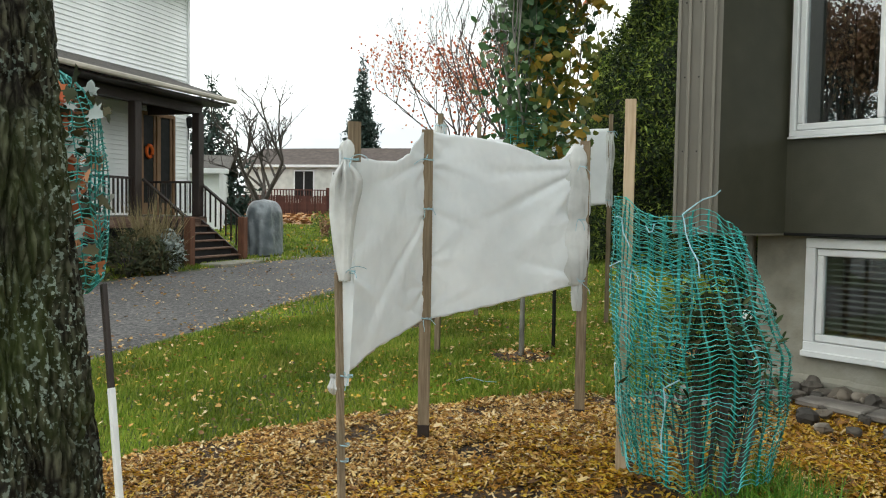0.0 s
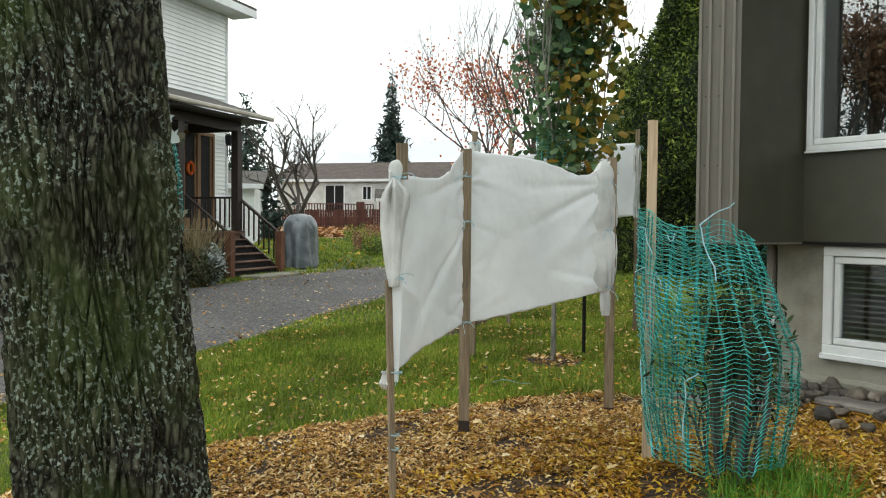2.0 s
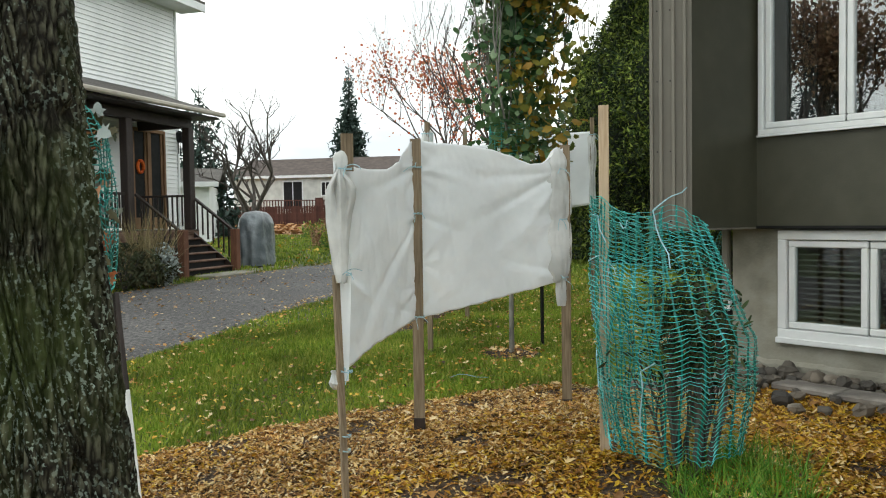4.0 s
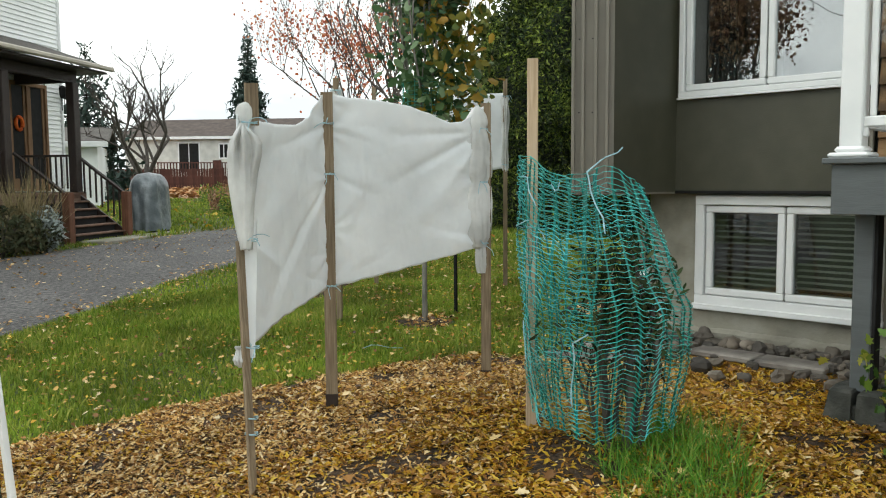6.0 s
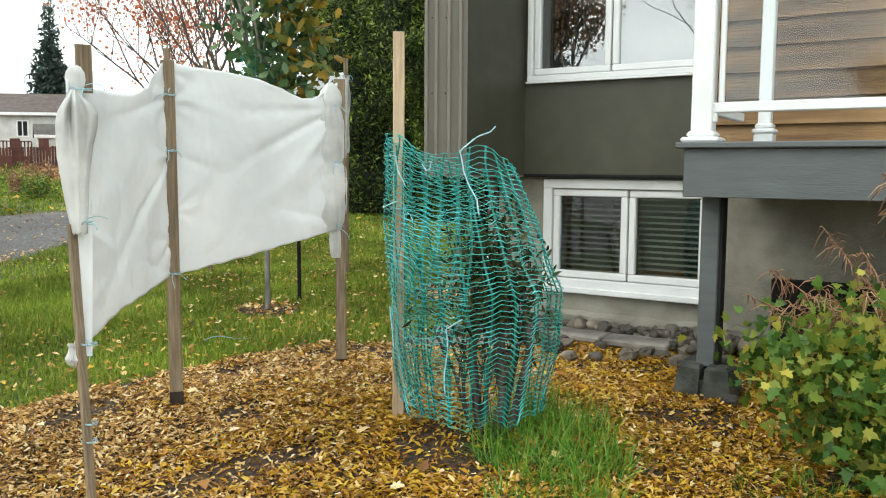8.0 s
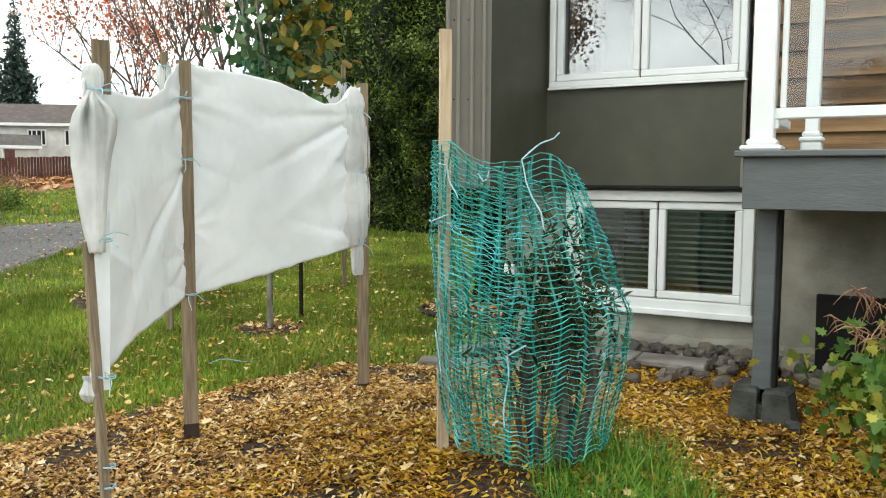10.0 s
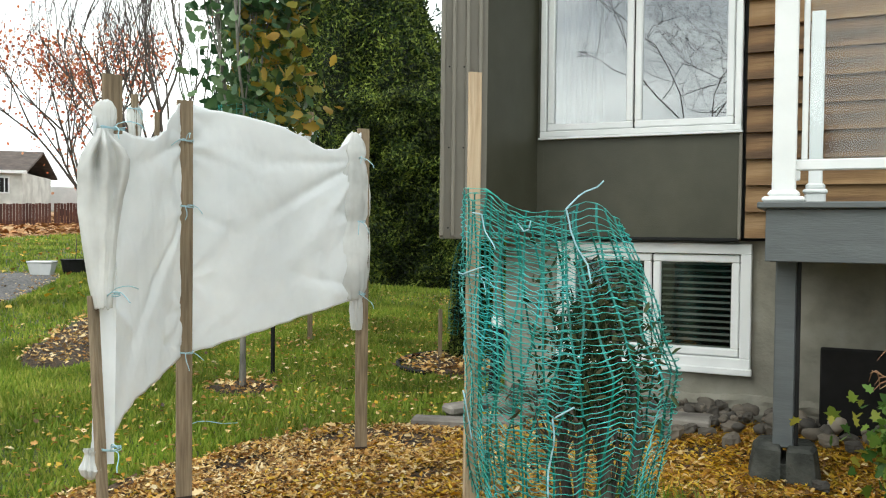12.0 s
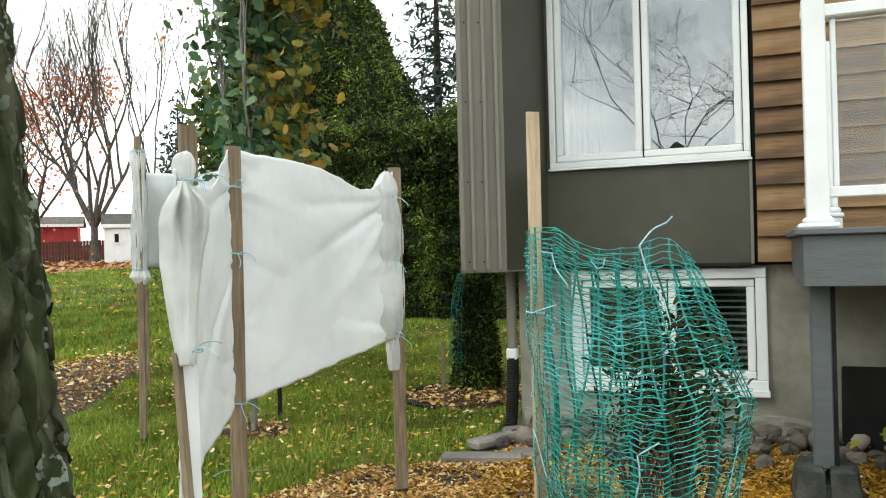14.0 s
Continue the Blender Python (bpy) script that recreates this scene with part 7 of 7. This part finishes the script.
slab = thing("step_slab", -16.6, 7.35, float(rise(-16.6, 7.35)), 123, label="pale concrete slab at the foot of the porch steps", category="slab")
part("slab", Buf().box(-0.9, 2.6, -0.55, -0.02, -0.1, 0.05, 0.02), M["concrete"], slab)


def grass_clump(x, y, h, n, seed, mat, label, r=0.25, width=0.02, name="ornamental_grass", tilt=0.55):
    rng = np.random.default_rng(seed)
    a, q = rng.uniform(0, 6.28, n), rng.uniform(0, r, n)
    px, py = x + q * np.cos(a), y + q * np.sin(a)
    pos = np.stack([px, py, rise(px, py) - 0.02], -1)
    size = np.stack([width * rng.uniform(0.6, 1.3, n), h * rng.uniform(0.3, 0.6, n), h * rng.uniform(0.5, 1.1, n)], -1)
    ob = new(name, scatter(name, BLADE_V, BLADE_F, pos, turns(n, tilt, rng), size, M[mat]))
    return tagged(ob, label, "plant")


grass_clump(-15.25, 5.25, 1.55, 260, 61, "straw", "tall dry ornamental grass before the porch", 0.35)
grass_clump(-15.4, 5.45, 1.45, 160, 62, "straw", "dry ornamental grass with pale plumes beside the steps", 0.2)


def shrub(name, x, y, r, h, n, seed, mat, size, label, tv=SLIM_V, tf=SLIM_F, category="shrub"):
    rng = np.random.default_rng(seed)
    t = thing(name, x, y, float(rise(x, y)), label=label, category=category)
    for k in range(7):
        a = 2 * math.pi * k / 7
        part("stem", Buf().tube([(0, 0, -0.03), (0.3 * r * math.cos(a), 0.3 * r * math.sin(a), 0.45 * h), (0.75 * r * math.cos(a), 0.75 * r * math.sin(a), 0.85 * h)], [0.012, 0.009, 0.004], 4), M["twig"], t)
    d = rng.normal(0, 1, (n, 3))
    d /= np.linalg.norm(d, axis=1)[:, None]
    pos = d * rng.uniform(0.55, 1.05, (n, 1)) * np.array([[r, r, h * 0.5]]) * (1 + 0.2 * np.sin(5 * d[:, :1] + 7 * d[:, 1:2])) + np.array([[0, 0, h * 0.5]])
    ob = new("leaves", scatter("leaves", tv, tf, pos, turns(n, 1.6, rng), size * rng.uniform(0.6, 1.3, (n, 1)), M[mat]))
    ob.parent = t
    tagged(ob, kind="stuff")
    return t


for k, (x, y, r, h, mt, lb) in enumerate(((-14.6, 4.7, 0.55, 0.85, "darkleaf", "dark shrub before the porch"), (-15.0, 5.35, 0.45, 0.6, "darkleaf", "dark shrub beside the porch steps"), (-15.05, 5.62, 0.2, 0.75, "silver", "silvery plant before the porch"),
                                          (-13.2, 2.6, 0.5, 0.5, "silver", "silvery plant along the driveway"), (-13.7, 3.5, 0.5, 0.6, "darkleaf", "low dark shrub along the porch"), (-12.6, 1.6, 0.5, 0.5, "silver", "silvery plant by the driveway"),
                                          (-21.5, 13.4, 0.5, 0.7, "bushleaf", "green shrub at the lawn's edge"), (-28.0, 17.6, 0.9, 0.9, "plume", "brownish shrub on the far lawn"), (-27.0, 16.0, 0.7, 0.8, "bushleaf", "green shrub on the far lawn"),
                                          (-24.0, 14.6, 0.6, 0.7, "plume", "reddish shrub on the far lawn"))):
    shrub("garden_shrub", x, y, r, h, 700, 70 + k, mt, 0.14, lb)

# planter box and pot at the drive's end
bx = thing("planter_box", -16.2, 12.35, float(rise(-16.2, 12.35)), 30, label="white plastic planter box on the driveway's end", category="planter")
pl = Buf()
pl.v = [(-0.36, -0.2, 0), (0.36, -0.2, 0), (0.36, 0.2, 0), (-0.36, 0.2, 0), (-0.46, -0.26, 0.32), (0.46, -0.26, 0.32), (0.46, 0.26, 0.32), (-0.46, 0.26, 0.32)]
pl.f = [(3, 2, 1, 0), (0, 1, 5, 4), (1, 2, 6, 5), (2, 3, 7, 6), (3, 0, 4, 7), (4, 5, 6, 7)]
part("body", pl, M["white"], bx)
part("rim", Buf().box(-0.49, 0.49, -0.29, 0.29, 0.32, 0.37, 0.015), M["white"], bx)
bx.scale = (0.55, 0.6, 0.8)
pot = thing("plant_pot", -15.9, 12.95, float(rise(-15.9, 12.95)), label="black plastic pot with a dry stem", category="pot")
part("tub", Buf().tube([(0, 0, 0), (0, 0, 0.28), (0, 0, 0.32), (0, 0, 0.3), (0, 0, 0.25)], [0.24, 0.3, 0.32, 0.28, 0.27], 16), M["black"], pot)
part("stem", Buf().tube([(0, 0, 0.2), (0.03, 0, 0.6), (-0.05, 0.05, 1.0)], [0.012, 0.01, 0.004], 5), M["twig"], pot)

# ---- farther off ----
def gable_house(name, x, y, rz, length, depth, wall, ridge, wall_mat, roof_mat, label, openings=(), over=0.4):
    t = thing(name, x, y, float(rise(x, y)), rz, label=label, category="house")
    part("wall", Buf().box(-length / 2, length / 2, 0, depth, -0.5, wall, 0.01), M[wall_mat], t)
    r = Buf()
    l2, o = length / 2 + over, over
    r.v = [(-l2, -o, wall - 0.05), (l2, -o, wall - 0.05), (l2, depth / 2, ridge), (-l2, depth / 2, ridge), (-l2, depth + o, wall - 0.05), (l2, depth + o, wall - 0.05), (-l2, -o, wall + 0.1), (l2, -o, wall + 0.1), (l2, depth / 2, ridge + 0.15), (-l2, depth / 2, ridge + 0.15), (-l2, depth + o, wall + 0.1), (l2, depth + o, wall + 0.1)]
    r.f = [(6, 7, 8, 9), (9, 8, 11, 10), (0, 3, 2, 1), (3, 4, 5, 2), (0, 1, 7, 6), (4, 10, 11, 5), (0, 6, 9, 3), (3, 9, 10, 4), (1, 2, 8, 7), (2, 5, 11, 8)]
    part("roof", r, M[roof_mat], t)
    part("fascia", Buf().box(-l2, l2, -o - 0.03, -o, wall - 0.1, wall + 0.1, 0.01), M["white"], t)
    for a0, a1, z0, z1, nm, bars in openings:
        w = part(nm, Buf().box(a0, a1, -0.06, -0.004, z0, z0 + 0.09, 0.01).box(a0, a1, -0.06, -0.004, z1 - 0.09, z1, 0.01).box(a0, a0 + 0.09, -0.06, -0.004, z0 + 0.09, z1 - 0.09, 0.01).box(a1 - 0.09, a1, -0.06, -0.004, z0 + 0.09, z1 - 0.09, 0.01), M["white"], t)
        part("pane", Buf().box(a0 + 0.08, a1 - 0.08, -0.03, -0.004, z0 + 0.08, z1 - 0.08, 0.002), M["black"], w, "dark window glass")
        for k in range(bars):
            bx_ = a0 + (a1 - a0) * (k + 1) / (bars + 1)
            part("glazing_bar", Buf().box(bx_ - 0.035, bx_ + 0.035, -0.05, -0.031, z0 + 0.09, z1 - 0.09, 0.005), M["white"], w)
    return t


gable_house("bungalow", -54.24, 32.4, 38.5, 14.5, 8.0, 3.5, 5.05, "far", "brownroof", "white bungalow with a brown shingle roof beyond the fence",
            [(-3.1, -1.4, 0.9, 3.2, "patio_door", 1), (0.05, 0.85, 1.95, 3.1, "window", 1), (2.95, 4.15, 2.1, 3.2, "window", 3), (5.3, 6.5, 2.1, 3.2, "window", 3)])
gable_house("garage", -31.1, 11.6, 62, 3.4, 5.0, 2.3, 2.95, "vinyl", "shingle", "small white-sided garage behind the white house")
gable_house("garden_shed", -34.6, 35.6, 42, 1.9, 2.2, 2.1, 2.7, "white", "shingle", "small white garden shed under bare trees", [(-0.5, -0.1, 1.1, 1.75, "window", 0)], 0.15)
gable_house("red_barn", -50.1, 45.85, 42, 2.6, 3.0, 2.3, 2.9, "brick", "shingle", "low red barn with a grey roof far off")
gable_house("tool_shed", -49.6, 32.2, 60, 2.0, 2.0, 1.9, 2.6, "far", "shingle", "small pale tool shed beside the bungalow", [], 0.2)
trailer = thing("trailer", -53.2, 44.7, float(rise(-53.2, 44.7)), 42, label="white box trailer parked far off", category="trailer")
part("box", Buf().box(-1.7, 1.7, 0, 2.0, 0.5, 2.4, 0.06), M["white"], trailer)
for wx in (-0.6, 0.5):
    part("wheel", Buf().tube([(wx, -0.02, 0.36), (wx, 0.22, 0.36)], 0.36, 16), M["black"], trailer)

fence = thing("board_fence", -45.9, 28.1, 0, label="low red-brown board fence at the far lawn's edge", category="fence")
fb = Buf().box(-0.075, 0.075, -0.012, 0.012, 0, 1.35, 0.008).mesh("board", M["redfence"])
run = [(-52.0, 17.0), (-45.9, 28.1), (-41.0, 33.2), (-36.6, 38.6)]
for (xa, ya), (xb, yb) in zip(run, run[1:]):
    ln = math.hypot(xb - xa, yb - ya)
    turn = Matrix.Rotation(math.atan2(yb - ya, xb - xa), 4, "Z")
    for k in range(int(ln / 0.165)):
        f = k * 0.165 / ln
        x, y = xa + (xb - xa) * f, ya + (yb - ya) * f
        piece("board", fb, fence, Matrix.Translation((x + 45.9, y - 28.1, float(rise(x, y)) - 0.05 + 0.02 * math.sin(k * 1.7))) @ turn)
terrace = thing("red_deck", -51.0, 28.2, float(rise(-51, 28.2)), 62, label="red-stained deck and railing behind the bungalow", category="deck")
part("platform", Buf().box(-2.8, 2.8, 0, 3.0, 0.6, 0.75, 0.01), M["redfence"], terrace)
part("skirt", Buf().box(-2.8, 2.8, 0.02, 0.06, 0.0, 0.6, 0.01), M["redfence"], terrace)
part("top_rail", Buf().box(-2.8, 2.8, -0.05, 0.05, 1.65, 1.72, 0.01), M["redfence"], terrace)
tb = Buf().box(-0.04, 0.04, -0.03, 0.03, 0.75, 1.65, 0.005).mesh("baluster", M["redfence"])
for k in range(29):
    piece("baluster", tb, terrace, Matrix.Translation((-2.8 + 0.2 * k, 0, 0)))
for k in range(2):
    ch = thing("deck_chair", -49.9 + 1.0 * k, 29.6 + 1.3 * k, float(rise(-50, 29.5)) + 0.75, 40, label="dark red slatted chair on the deck", category="chair", group="deck chairs")
    part("seat", Buf().box(-0.3, 0.3, -0.3, 0.3, 0.4, 0.46, 0.01), M["redfence"], ch)
    part("backrest", Buf().box(-0.3, 0.3, 0.26, 0.32, 0.46, 1.1, 0.01), M["redfence"], ch)
    for sx in (-0.27, 0.27):
        for sy in (-0.27, 0.27):
            part("leg", Buf().box(sx - 0.03, sx + 0.03, sy - 0.03, sy + 0.03, 0, 0.4, 0.005), M["redfence"], ch)

# trees in the distance
conifer("spruce_tree", -60.3, 39.1, 13.6, 2.5, 41, "slender dark spruce beyond the bungalow", per=44, rows=34, spray=0.8)
conifer("spruce_tree", -34.9, 14.7, 7.0, 2.4, 42, "dark spruce behind the white house", per=24, rows=22, spray=0.6)
conifer("spruce_tree", -27.3, 31.5, 9.0, 2.0, 43, "dark spruce behind bare trees", per=18, rows=22, spray=0.6)
tree("apple_tree", -24.1, 11.9, 5.4, 15, "bare spreading fruit tree beyond the grill", 4, 0.13, 0.2, "twig", 0.75, 0.1, (2, 4), 0.72, stems=5)
def strewn(t, keep, size, reach, seed, thin=None, per=1):
    """Leaves scattered along all the limbs of a far tree."""
    boughs = [(v.co.copy(), Vector((0, 0, 1))) for o in t.children if o.name.startswith("limb") for k, v in enumerate(o.data.vertices) if k % 3 == 0]
    leaf_cloud("leaves", boughs, per, size, M["redleaf"], LEAF_V, LEAF_F, t, reach, seed, 2.2, keep=keep, thin=thin)


red, tips = tree("red_maple", -36.4, 35.4, 15.5, 16, "maple with sparse red-orange leaves and bare upper branches", 5, 0.22, 0.13, "twig", 0.5, 0.26, (2, 3), 0.78, stems=6)
strewn(red, 0.16, 0.17, 0.5, 3, lambda p: p[:, 2] < 10.5)
strewn(red, 0.4, 0.17, 0.6, 31, lambda p: (p[:, 2] > 1.5) & (p[:, 2] < 5.2), 2)
b2_, tips2 = tree("bare_tree", -30.6, 33.6, 16.0, 17, "tall bare tree with upright branches", 5, 0.1, 0.22, "twig", 0.38, 0.3, (2, 3), 0.75, stems=4)
leaf_cloud("leaves", tips2, 1, 0.18, M["redleaf"], LEAF_V, LEAF_F, b2_, 0.2, 4, 2.2, keep=0.08)
far_red, tips = tree("red_maple", -43.0, 36.9, 14.0, 18, "far maple with thin orange leaves along spreading branches", 5, 0.16, 0.13, "twig", 0.66, 0.2, (2, 4), 0.76, stems=7)
strewn(far_red, 0.36, 0.175, 0.5, 5, lambda p: p[:, 2] < 11.5)
strewn(far_red, 0.5, 0.175, 0.6, 51, lambda p: (p[:, 2] > 2.0) & (p[:, 2] < 5.5 + 1.5 * np.sin(p[:, 0] + p[:, 1])), 3)
tree("bare_tree", -26.0, 36.5, 15.0, 19, "bare tree behind the young oak", 5, 0.09, 0.25, "twig", 0.4, 0.3, (2, 3), 0.75, stems=4)
yb, tips = tree("leafy_tree", -14.4, 18.9, 5.6, 20, "yellow-green leafy tree beside the hedge", 4, 0.1, 0.2, "twig", 0.5, 0.25, (2, 4), 0.7, stems=4)
leaf_cloud("leaves", tips, 5, 0.17, M["greenleaf"], LEAF_V, LEAF_F, yb, 0.22, 6, 2.2)
shrub("garden_shrub", -18.0, 20.6, 1.3, 3.2, 3500, 91, "greenleaf", 0.22, "yellow-green bush by the hedge")
# across the street
for k, (x, y, h) in enumerate(((-2.0, -38.0, 7.0), (-14.8, -18.5, 10.0))):
    st, tips = tree("street_tree", x, y, h, 50 + k, "brown-leaved tree across the street", 4, 0.2, 0.2, "twig", 0.5, 0.2, (2, 4), 0.72, stems=4)
    leaf_cloud("leaves", tips, 8, 0.13, M["plume"], LEAF_V, LEAF_F, st, 0.4, 7 + k, 2.2)
conifer("spruce_tree", -19.0, -18.5, 13.0, 3.4, 81, "dark spruce across the street", per=26, rows=26, spray=0.5)
conifer("spruce_tree", -16.5, -23.0, 13.0, 3.4, 82, "dark spruce across the street", per=26, rows=26, spray=0.5)
